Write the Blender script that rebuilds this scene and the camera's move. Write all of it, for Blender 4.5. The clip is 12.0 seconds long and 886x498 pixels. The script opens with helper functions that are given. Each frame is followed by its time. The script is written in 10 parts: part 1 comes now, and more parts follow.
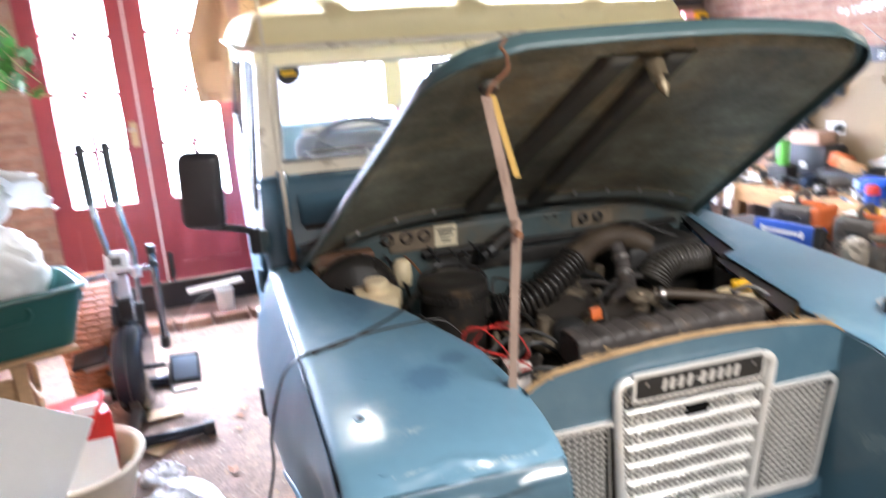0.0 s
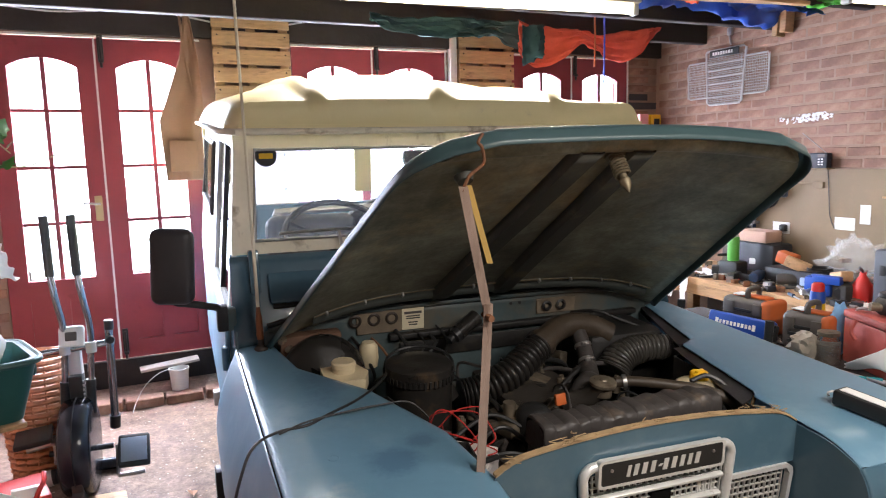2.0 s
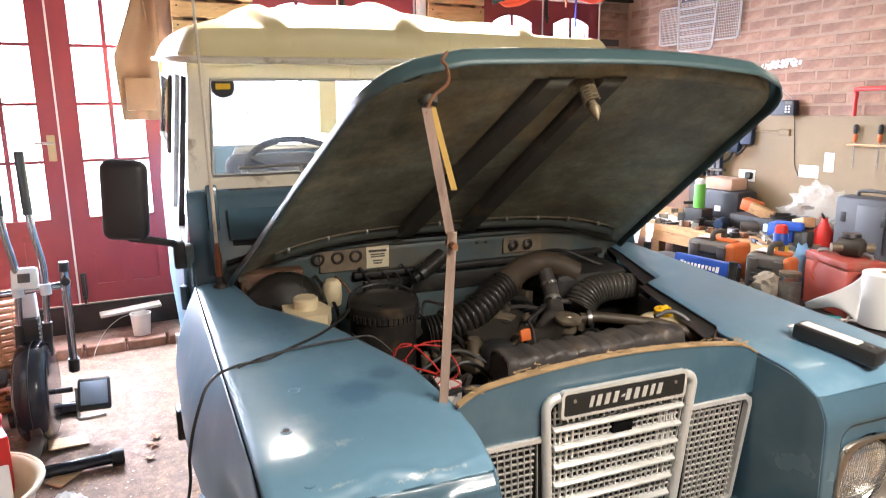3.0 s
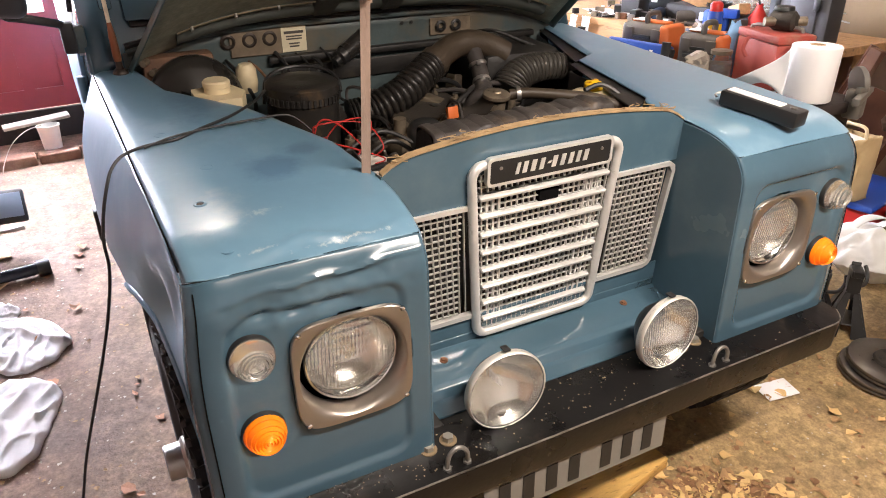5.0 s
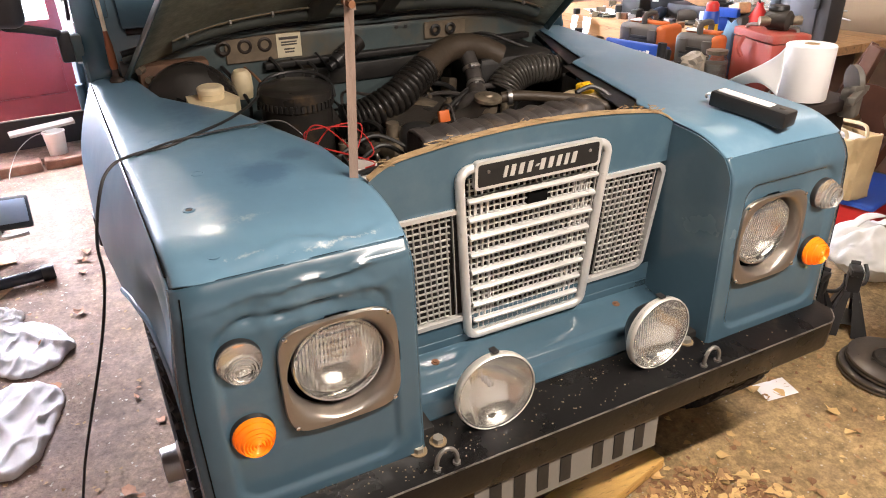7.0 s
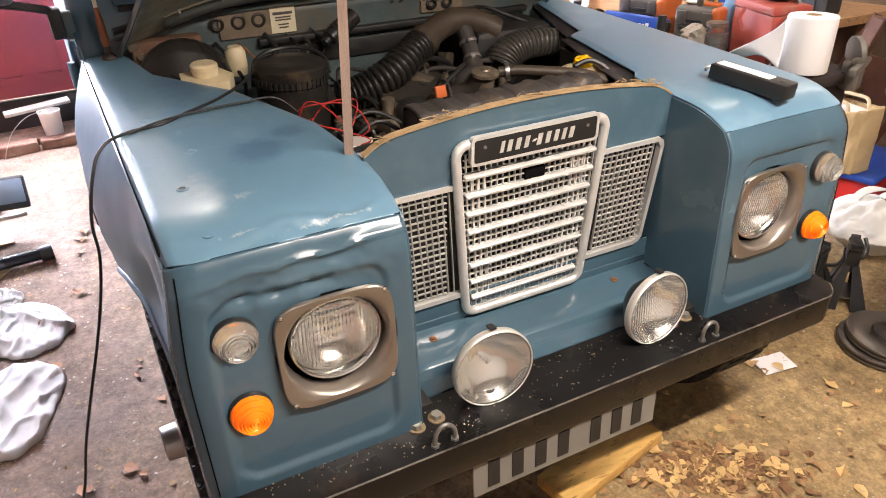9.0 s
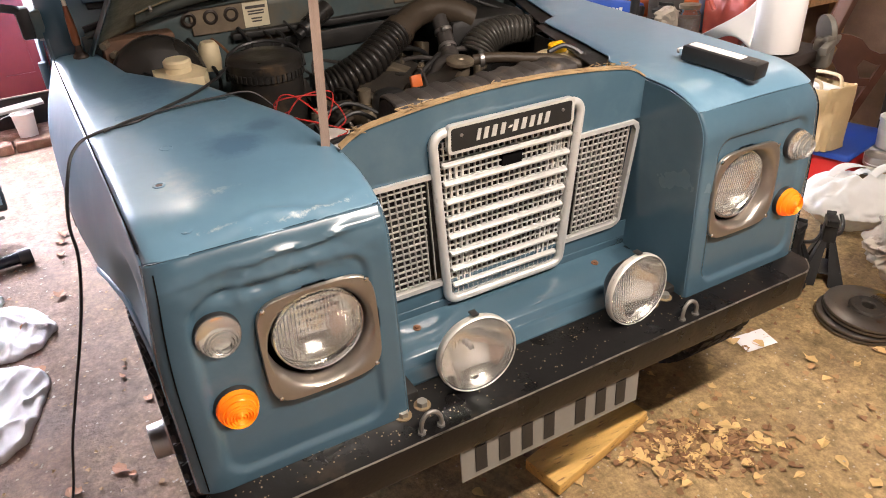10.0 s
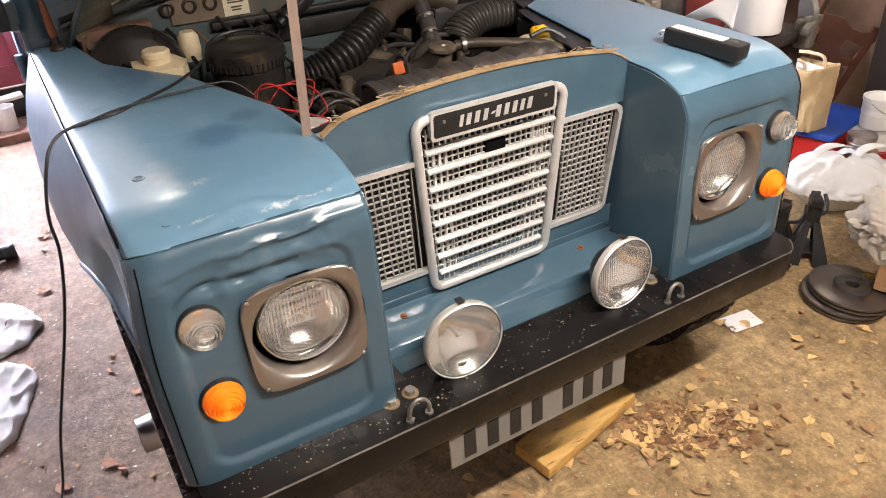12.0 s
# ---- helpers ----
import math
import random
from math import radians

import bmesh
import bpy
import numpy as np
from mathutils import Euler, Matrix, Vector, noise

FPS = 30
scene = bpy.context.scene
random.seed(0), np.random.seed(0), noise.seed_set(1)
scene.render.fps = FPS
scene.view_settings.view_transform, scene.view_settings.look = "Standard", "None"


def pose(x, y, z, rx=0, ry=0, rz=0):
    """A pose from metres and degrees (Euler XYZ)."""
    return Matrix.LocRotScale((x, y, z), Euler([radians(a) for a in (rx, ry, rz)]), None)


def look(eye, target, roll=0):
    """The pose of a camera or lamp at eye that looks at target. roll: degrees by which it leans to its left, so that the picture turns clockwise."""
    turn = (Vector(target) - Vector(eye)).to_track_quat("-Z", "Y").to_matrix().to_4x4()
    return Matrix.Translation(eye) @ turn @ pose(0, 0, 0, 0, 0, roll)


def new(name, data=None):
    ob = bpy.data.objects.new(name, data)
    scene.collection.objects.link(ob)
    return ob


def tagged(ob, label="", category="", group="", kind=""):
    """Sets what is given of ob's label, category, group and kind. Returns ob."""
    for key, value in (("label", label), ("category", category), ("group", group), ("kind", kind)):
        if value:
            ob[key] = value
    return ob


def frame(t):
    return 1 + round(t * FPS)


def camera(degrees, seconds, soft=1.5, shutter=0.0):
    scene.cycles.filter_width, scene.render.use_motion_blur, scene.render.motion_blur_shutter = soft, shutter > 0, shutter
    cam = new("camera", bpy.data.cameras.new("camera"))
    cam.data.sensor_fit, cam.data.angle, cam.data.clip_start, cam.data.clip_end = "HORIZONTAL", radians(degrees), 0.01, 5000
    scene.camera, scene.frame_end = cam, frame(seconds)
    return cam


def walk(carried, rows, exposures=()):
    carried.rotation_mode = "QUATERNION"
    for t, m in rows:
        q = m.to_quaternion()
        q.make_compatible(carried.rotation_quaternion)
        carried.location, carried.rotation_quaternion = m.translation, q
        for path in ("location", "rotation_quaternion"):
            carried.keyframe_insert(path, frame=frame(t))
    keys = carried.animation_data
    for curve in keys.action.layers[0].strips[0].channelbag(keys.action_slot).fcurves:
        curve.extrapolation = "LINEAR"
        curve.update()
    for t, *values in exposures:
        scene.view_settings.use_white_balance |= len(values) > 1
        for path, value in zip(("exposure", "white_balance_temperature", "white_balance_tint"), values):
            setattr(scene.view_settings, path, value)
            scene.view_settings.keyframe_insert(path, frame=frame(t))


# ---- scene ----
cam = camera(65.6, 12.0, 0.95, 0.5)
PATH = [
    (0, (-0.894, -1.02, 1.758), (-0.386, 0.849, 1.258), -4.0),
    (0.2, (-0.906, -1.035, 1.75), (-0.469, 0.883, 1.386), -3.7),
    (0.5, (-0.919, -1.052, 1.782), (-0.371, 0.846, 1.472), -1.9),
    (1, (-0.927, -1.06, 1.78), (-0.338, 0.837, 1.545), -1.3),
    (1.5, (-0.923, -1.049, 1.772), (-0.321, 0.839, 1.505), -2.3),
    (2, (-0.938, -1.055, 1.764), (-0.291, 0.819, 1.501), -1.5),
    (2.5, (-0.942, -1.03, 1.737), (-0.238, 0.793, 1.314), -2.0),
    (3, (-0.915, -1.025, 1.706), (-0.195, 0.797, 1.306), -0.8),
    (3.2, (-0.952, -1.04, 1.585), (-0.243, 0.766, 1.101), -1.5),
    (3.5, (-0.907, -1.034, 1.585), (-0.141, 0.673, 0.879), -0.8),
    (3.7, (-0.882, -1.029, 1.589), (-0.09, 0.605, 0.752), -1.3),
    (5.3, (-0.878, -1.014, 1.582), (-0.074, 0.583, 0.685), -1.1),
    (5.5, (-0.878, -1.022, 1.579), (-0.09, 0.581, 0.68), -1.6),
    (6, (-0.872, -1.039, 1.594), (-0.102, 0.58, 0.707), -1.2),
    (6.5, (-0.855, -1.044, 1.595), (-0.078, 0.568, 0.702), -1.7),
    (8.3, (-0.829, -1.044, 1.588), (-0.062, 0.572, 0.694), -2.9),
    (8.5, (-0.827, -1.041, 1.585), (-0.069, 0.553, 0.645), -3.2),
    (9, (-0.833, -1.042, 1.59), (-0.07, 0.543, 0.639), -2.5),
    (9.5, (-0.838, -1.049, 1.587), (-0.048, 0.511, 0.616), -3.0),
    (10, (-0.828, -1.056, 1.588), (-0.034, 0.499, 0.612), -3.8),
    (10.5, (-0.821, -1.057, 1.588), (-0.016, 0.48, 0.593), -3.9),
    (11, (-0.812, -1.066, 1.59), (-0.01, 0.451, 0.563), -4.5),
    (11.5, (-0.809, -1.066, 1.588), (-0.001, 0.458, 0.575), -4.9),
    (12, (-0.817, -1.059, 1.587), (-0.009, 0.466, 0.577), -4.5),
]
walk(cam, [(t, look(eye, target, roll)) for t, eye, target, roll in PATH],
     exposures=[(0.0, 0.4, 5650, 10), (0.4, -0.25, 6000, 12), (0.9, -0.58, 5950, 12), (2.0, -0.53, 5950, 11), (2.6, -0.05, 6150, 10), (3.1, 0.15, 6250, 11), (3.5, 0.13, 6800, 14), (5.3, 0.2, 6420, 15), (11.2, 0.2, 6400, 15), (12.0, 0.2, 6220, 15)])

# ---- world and lights ----
world = bpy.data.worlds.new("world")
scene.world = world
world.use_nodes = True
wn = world.node_tree.nodes
sky = wn.new("ShaderNodeTexSky")
sky.sky_type = "NISHITA"
sky.sun_disc = False
sky.sun_elevation = radians(38)
sky.sun_rotation = radians(20)
world.node_tree.links.new(sky.outputs[0], wn["Background"].inputs[0])
wn["Background"].inputs[1].default_value = 0.12


def area(name, m, sx, sy, power, col):
    data = bpy.data.lights.new(name, "AREA")
    data.shape, data.size, data.size_y, data.energy, data.color = "RECTANGLE", sx, sy, power, col
    ob = new(name, data)
    ob.matrix_world = m
    return ob


def sun_light():
    data = bpy.data.lights.new("sun", "SUN")
    data.energy, data.angle, data.color = 1.5, radians(10), (1.0, 0.95, 0.88)
    ob = new("sun", data)
    ob.matrix_world = look((1, 9, 7), (-1, 3, 0.4))


sun_light()
DAY = (0.90, 0.94, 1.07)
TUBE = (1.0, 0.88, 0.75)
# daylight in the three pairs of glazed doors
for lx, pw in ((-1.52, 760), (0.29, 520), (2.04, 130)):
    ly = 3.85 + 0.092 * (lx + 1.5) + 0.12
    area("daylight", look((lx, ly, 1.75), (lx + 0.09, ly - 1, 1.70)), 1.0, 1.4, pw, DAY)
# the two tubes under the joists and the one over the front of the car
area("tube_light", look((0.23, 1.85, 2.41), (0.23, 1.85, 0)), 1.66, 0.06, 90, TUBE)
area("tube_light", look((2.42, 0.9, 2.36), (2.42, 0.9, 0)), 1.45, 0.05, 6, TUBE)
area("tube_light", look((0.3, -1.05, 2.40), (0.3, -1.05, 0)), 1.45, 0.06, 96, TUBE)


# ---- materials ----
def mat(name, col, rough=0.5, metal=0.0, var=0.15, scale=6.0, bump=0.15, bscale=80.0, coat=0.0, trans=0.0, emit=0.0,
        patch=None, pscale=3.0, pamount=0.5, island=0.0, spec=0.5, alpha=1.0, stretch=(1, 1, 1), rvar=0.15, ior=1.45):
    m = bpy.data.materials.new(name)
    m.use_nodes = True
    nt = m.node_tree
    N, L = nt.nodes, nt.links
    b = N["Principled BSDF"]
    b.inputs["Roughness"].default_value = rough
    b.inputs["Metallic"].default_value = metal
    b.inputs["Specular IOR Level"].default_value = spec
    b.inputs["Coat Weight"].default_value = coat
    b.inputs["Transmission Weight"].default_value = trans
    b.inputs["IOR"].default_value = ior
    b.inputs["Alpha"].default_value = alpha
    tc = N.new("ShaderNodeTexCoord")
    mp = N.new("ShaderNodeMapping")
    mp.inputs["Scale"].default_value = stretch
    L.new(tc.outputs["Object"], mp.inputs[0])
    n1 = N.new("ShaderNodeTexNoise")
    n1.inputs["Scale"].default_value = scale
    n1.inputs["Detail"].default_value = 5
    n2 = N.new("ShaderNodeTexNoise")
    n2.inputs["Scale"].default_value = bscale
    n2.inputs["Detail"].default_value = 3
    L.new(mp.outputs[0], n1.inputs[0]), L.new(mp.outputs[0], n2.inputs[0])
    hi = tuple(min(1, c * (1 + var)) for c in col)
    lo = tuple(c * (1 - var) for c in col)
    mix = N.new("ShaderNodeMix")
    mix.data_type = "RGBA"
    mix.inputs[6].default_value, mix.inputs[7].default_value = (*lo, 1), (*hi, 1)
    add = N.new("ShaderNodeMath")
    add.operation = "MULTIPLY_ADD"
    L.new(n2.outputs[0], add.inputs[0])
    add.inputs[1].default_value = 0.35
    sub = N.new("ShaderNodeMath")
    sub.operation = "MULTIPLY_ADD"
    L.new(n1.outputs[0], sub.inputs[0])
    sub.inputs[1].default_value, sub.inputs[2].default_value = 1.6, -0.48
    L.new(sub.outputs[0], add.inputs[2])
    L.new(add.outputs[0], mix.inputs[0])
    out = mix.outputs[2]
    if patch:
        n3 = N.new("ShaderNodeTexNoise")
        n3.inputs["Scale"].default_value = pscale
        n3.inputs["Detail"].default_value = 8
        n3.inputs["Roughness"].default_value = 0.62
        L.new(mp.outputs[0], n3.inputs[0])
        ramp = N.new("ShaderNodeMapRange")
        ramp.inputs[1].default_value, ramp.inputs[2].default_value = 0.68 - pamount * 0.3, 0.76 - pamount * 0.2
        ramp.inputs[4].default_value = 0.85
        L.new(n3.outputs[0], ramp.inputs[0])
        mx = N.new("ShaderNodeMix")
        mx.data_type = "RGBA"
        mx.inputs[7].default_value = (*patch, 1)
        L.new(ramp.outputs[0], mx.inputs[0]), L.new(out, mx.inputs[6])
        out = mx.outputs[2]
    if island:
        oi = N.new("ShaderNodeObjectInfo")
        hs = N.new("ShaderNodeHueSaturation")
        mr = N.new("ShaderNodeMapRange")
        mr.inputs[3].default_value, mr.inputs[4].default_value = 1 - island, 1 + island
        L.new(oi.outputs["Random"], mr.inputs[0]), L.new(mr.outputs[0], hs.inputs["Value"])
        L.new(out, hs.inputs["Color"])
        out = hs.outputs[0]
    L.new(out, b.inputs["Base Color"])
    rr = N.new("ShaderNodeMapRange")
    rr.inputs[3].default_value, rr.inputs[4].default_value = max(0.02, rough - rvar), min(1, rough + rvar)
    L.new(n1.outputs[0], rr.inputs[0])
    if rvar:
        L.new(rr.outputs[0], b.inputs["Roughness"])
    if bump:
        bp = N.new("ShaderNodeBump")
        bp.inputs["Strength"].default_value = bump
        bp.inputs["Distance"].default_value = 0.004
        L.new(n2.outputs[0], bp.inputs["Height"]), L.new(bp.outputs[0], b.inputs["Normal"])
    if emit:
        b.inputs["Emission Color"].default_value = (*col, 1)
        b.inputs["Emission Strength"].default_value = emit
    return m


# the car's one blue paint, kept darker here for the less lit front faces
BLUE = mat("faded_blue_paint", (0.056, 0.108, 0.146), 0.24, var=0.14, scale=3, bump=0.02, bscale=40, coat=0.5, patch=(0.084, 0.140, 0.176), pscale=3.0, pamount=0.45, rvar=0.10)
BLUE_BONNET = mat("dull_bonnet_blue", (0.052, 0.092, 0.098), 0.38, var=0.14, scale=4, bump=0.04, bscale=40, coat=0.25, patch=(0.10, 0.14, 0.14), pscale=6, pamount=0.3)
BLUE_DULL = mat("dusty_blue_paint", (0.062, 0.088, 0.092), 0.5, var=0.35, scale=5, bump=0.1, patch=(0.125, 0.100, 0.066), pscale=3.2, pamount=0.75)
CREAM = mat("cream_paint", (0.80, 0.70, 0.40), 0.45, var=0.06, scale=4, bump=0.05, patch=(0.60, 0.52, 0.34), pscale=6, pamount=0.15)
CREAM_FRAME = mat("dirty_cream_frame", (0.70, 0.64, 0.51), 0.55, var=0.12, scale=8, bump=0.1, patch=(0.25, 0.19, 0.12), pscale=9, pamount=0.3)
UNDER = mat("bonnet_underside", (0.225, 0.220, 0.160), 0.45, var=0.45, scale=5, bump=0.2, patch=(0.40, 0.31, 0.17), pscale=3.2, pamount=0.5)
BLACK = mat("black_plastic", (0.018, 0.018, 0.018), 0.42, var=0.2, bump=0.1)
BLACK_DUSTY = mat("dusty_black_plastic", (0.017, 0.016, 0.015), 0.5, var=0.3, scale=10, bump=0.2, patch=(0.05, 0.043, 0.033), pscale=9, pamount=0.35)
ENGINE = mat("oily_engine_metal", (0.042, 0.036, 0.030), 0.6, metal=0.2, var=0.35, scale=12, bump=0.4, patch=(0.09, 0.068, 0.045), pscale=10, pamount=0.45)
RUBBER = mat("tyre_rubber", (0.022, 0.021, 0.020), 0.8, var=0.25, bump=0.3, patch=(0.09, 0.075, 0.06), pscale=14, pamount=0.35)
CHROME = mat("chrome", (0.75, 0.74, 0.72), 0.12, metal=1, var=0.05, bump=0.02, rvar=0.05)
MIRROR = mat("lamp_reflector", (0.90, 0.88, 0.81), 0.13, metal=1, var=0.02, bump=0.0, rvar=0.0)
STEEL = mat("dull_steel", (0.42, 0.40, 0.38), 0.38, metal=0.9, var=0.15, bump=0.1)
BEZEL = mat("pewter_bezel", (0.36, 0.325, 0.285), 0.36, metal=0.85, var=0.1, bump=0.05)
SILVER = mat("silver_grille_plastic", (0.68, 0.675, 0.65), 0.36, metal=0.45, var=0.08, scale=20, bump=0.06, patch=(0.36, 0.33, 0.28), pscale=30, pamount=0.2)
BUMPER = mat("weathered_black_bumper", (0.0065, 0.006, 0.006), 0.30, var=0.4, scale=9, bump=0.12, patch=(0.036, 0.026, 0.018), pscale=7, pamount=0.30, spec=0.4)
DARK_GAP = mat("dark_panel_gap", (0.006, 0.006, 0.006), 1.0, var=0.0, bump=0.0, spec=0.0, rvar=0.0)
RUST = mat("rusty_steel", (0.17, 0.075, 0.035), 0.8, var=0.35, scale=30, bump=0.4)
ORANGE = mat("amber_lens", (1.0, 0.33, 0.01), 0.18, var=0.06, bump=0.0, trans=0.35, rvar=0.05)
CLEAR = mat("clear_ribbed_lens", (0.97, 0.97, 0.96), 0.04, var=0.02, bump=0.0, trans=0.95, rvar=0.03)
GLASS = mat("lamp_glass", (1, 1, 1), 0.03, var=0.0, bump=0.0, trans=0.97, rvar=0.0)
WHITE = mat("white_plastic", (0.78, 0.77, 0.74), 0.45, var=0.05, bump=0.05)
YELLOWED = mat("yellowed_tank_plastic", (0.66, 0.56, 0.36), 0.42, var=0.12, scale=20, bump=0.1, patch=(0.36, 0.25, 0.13), pscale=12, pamount=0.3)
WOOD = mat("raw_pine", (0.42, 0.26, 0.13), 0.65, var=0.25, scale=5, bump=0.3, bscale=30, stretch=(3, 3, 12), island=0.12)
WOOD_X = mat("worn_pine_board", (0.44, 0.28, 0.14), 0.65, var=0.25, scale=4, bump=0.3, bscale=24, stretch=(2, 14, 14), patch=(0.16, 0.10, 0.06), pscale=2.5, pamount=0.3, island=0.15)
WOOD_Y = mat("worn_pine_plank", (0.42, 0.25, 0.12), 0.65, var=0.25, scale=4, bump=0.3, bscale=24, stretch=(14, 2, 14), patch=(0.12, 0.08, 0.05), pscale=2.5, pamount=0.35, island=0.15)
DARKWOOD = mat("dark_stained_wood", (0.085, 0.038, 0.022), 0.5, var=0.3, scale=8, bump=0.2, island=0.1)
REDWOOD = mat("dark_red_painted_wood", (0.235, 0.032, 0.042), 0.42, var=0.12, scale=5, bump=0.08, coat=0.1, patch=(0.16, 0.022, 0.025), pscale=5, pamount=0.2)
SOOT = mat("dark_beam_wood", (0.030, 0.022, 0.020), 0.8, var=0.4, scale=6, bump=0.4, bscale=40)
CONCRETE = mat("stained_concrete", (0.315, 0.220, 0.106), 0.85, var=0.30, scale=5, bump=0.9, bscale=70, patch=(0.18, 0.125, 0.07), pscale=4.5, pamount=0.5)
BRICK = mat("faded_pink_brick", (0.275, 0.152, 0.106), 0.88, var=0.24, scale=7, bump=0.6, bscale=120, patch=(0.33, 0.222, 0.160), pscale=5, pamount=0.6, island=0.17)


def gritty(m, scale, lo, hi, patch_scale=0.0, tint=(1, 1, 1)):
    """Multiplies a coarse speckle into a material's colour."""
    N, L = m.node_tree.nodes, m.node_tree.links
    b = N["Principled BSDF"]
    tc, nz, mr, mx = N.new("ShaderNodeTexCoord"), N.new("ShaderNodeTexNoise"), N.new("ShaderNodeMapRange"), N.new("ShaderNodeMix")
    nz.inputs["Scale"].default_value, nz.inputs["Detail"].default_value, nz.inputs["Roughness"].default_value = scale, 9, 0.72
    mr.inputs[1].default_value, mr.inputs[2].default_value, mr.inputs[3].default_value, mr.inputs[4].default_value = 0.3, 0.7, lo, hi
    mx.data_type, mx.blend_type = "RGBA", "MULTIPLY"
    mx.inputs[0].default_value = 1.0
    L.new(tc.outputs["Object"], nz.inputs[0]), L.new(nz.outputs[0], mr.inputs[0]), L.new(mr.outputs[0], mx.inputs[7])
    L.new(b.inputs["Base Color"].links[0].from_socket, mx.inputs[6]), L.new(mx.outputs[2], b.inputs["Base Color"])


def two_floor_tones(m, grey, x0, x1):
    """Shifts the floor's colour across x: dark pinkish brown on the left, yellower brown on the right."""
    N, L = m.node_tree.nodes, m.node_tree.links
    b = N["Principled BSDF"]
    tc, sp, nz, ad, mr, mx = (N.new("ShaderNode" + k) for k in ("TexCoord", "SeparateXYZ", "TexNoise", "Math", "MapRange", "Mix"))
    nz.inputs["Scale"].default_value, nz.inputs["Detail"].default_value = 2.2, 6
    ad.operation = "MULTIPLY_ADD"
    ad.inputs[1].default_value = 0.9
    mx.data_type = "RGBA"
    mr.inputs[1].default_value, mr.inputs[2].default_value, mr.inputs[3].default_value, mr.inputs[4].default_value = x0 + 0.45, x1 + 0.45, 0.8, 0.0
    mx.inputs[7].default_value = (*grey, 1)
    L.new(tc.outputs["Object"], sp.inputs[0]), L.new(tc.outputs["Object"], nz.inputs[0])
    L.new(nz.outputs[0], ad.inputs[0]), L.new(sp.outputs[0], ad.inputs[2]), L.new(ad.outputs[0], mr.inputs[0])
    L.new(mr.outputs[0], mx.inputs[0]), L.new(b.inputs["Base Color"].links[0].from_socket, mx.inputs[6])
    L.new(mx.outputs[2], b.inputs["Base Color"])


two_floor_tones(CONCRETE, (0.158, 0.097, 0.082), -1.1, 0.1)
gritty(CONCRETE, 90, 0.72, 1.28)
gritty(CONCRETE, 40, 0.70, 1.30)
gritty(CONCRETE, 24, 0.66, 1.32)
gritty(CONCRETE, 9, 0.74, 1.26)
gritty(CONCRETE, 4.5, 0.72, 1.28)
gritty(UNDER, 5, 0.55, 1.35)
gritty(UNDER, 22, 0.75, 1.2)
gritty(BRICK, 9, 0.75, 1.2)
BRICK_DARK = mat("blue_black_brick", (0.055, 0.05, 0.055), 0.7, var=0.25, scale=9, bump=0.4, island=0.15)
MORTAR = mat("pale_mortar", (0.30, 0.200, 0.150), 0.9, var=0.18, scale=14, bump=0.5, bscale=160)
BOARD = mat("tan_hardboard", (0.225, 0.162, 0.094), 0.7, var=0.08, scale=3, bump=0.06, patch=(0.260, 0.185, 0.105), pscale=3, pamount=0.3)
PLASTER = mat("dirty_painted_plaster", (0.40, 0.36, 0.31), 0.9, var=0.2, scale=3, bump=0.3)
POLY = mat("white_polythene", (0.80, 0.80, 0.78), 0.35, var=0.05, bump=0.1, trans=0.25)
RAG = mat("grubby_white_cloth", (0.60, 0.56, 0.55), 0.95, var=0.10, scale=20, bump=0.45, bscale=200, patch=(0.58, 0.53, 0.49), pscale=8, pamount=0.3)
PAPER = mat("white_paper", (0.84, 0.83, 0.83), 0.75, var=0.03, bump=0.05)
TUBE_GLOW = mat("lit_tube", (1.0, 0.88, 0.58), 0.5, var=0.0, bump=0.0, emit=9.0)
WINGLASS = mat("window_glass", (1, 1, 1), 0.02, var=0.0, bump=0.0, trans=1.0, rvar=0.0, ior=1.1)


def dusty(name, amount):
    """Clear glass under a thin film of pale dust."""
    m = mat(name, (1, 1, 1), 0.02, var=0.0, bump=0.0, trans=1.0, rvar=0.0, ior=1.1)
    N, L = m.node_tree.nodes, m.node_tree.links
    film, both = N.new("ShaderNodeBsdfTranslucent"), N.new("ShaderNodeMixShader")
    film.inputs[0].default_value = (0.80, 0.84, 0.92, 1)
    nz, mr = N.new("ShaderNodeTexNoise"), N.new("ShaderNodeMapRange")
    nz.inputs["Scale"].default_value, nz.inputs["Detail"].default_value = 5, 6
    mr.inputs[3].default_value, mr.inputs[4].default_value = amount * 0.6, amount * 1.4
    L.new(nz.outputs[0], mr.inputs[0]), L.new(mr.outputs[0], both.inputs[0])
    L.new(N["Principled BSDF"].outputs[0], both.inputs[1]), L.new(film.outputs[0], both.inputs[2])
    L.new(both.outputs[0], N["Material Output"].inputs[0])
    return m


DUSTY_GLASS = dusty("dusty_screen_glass", 0.016)
GRIMY_GLASS = dusty("grimy_rear_glass", 0.07)


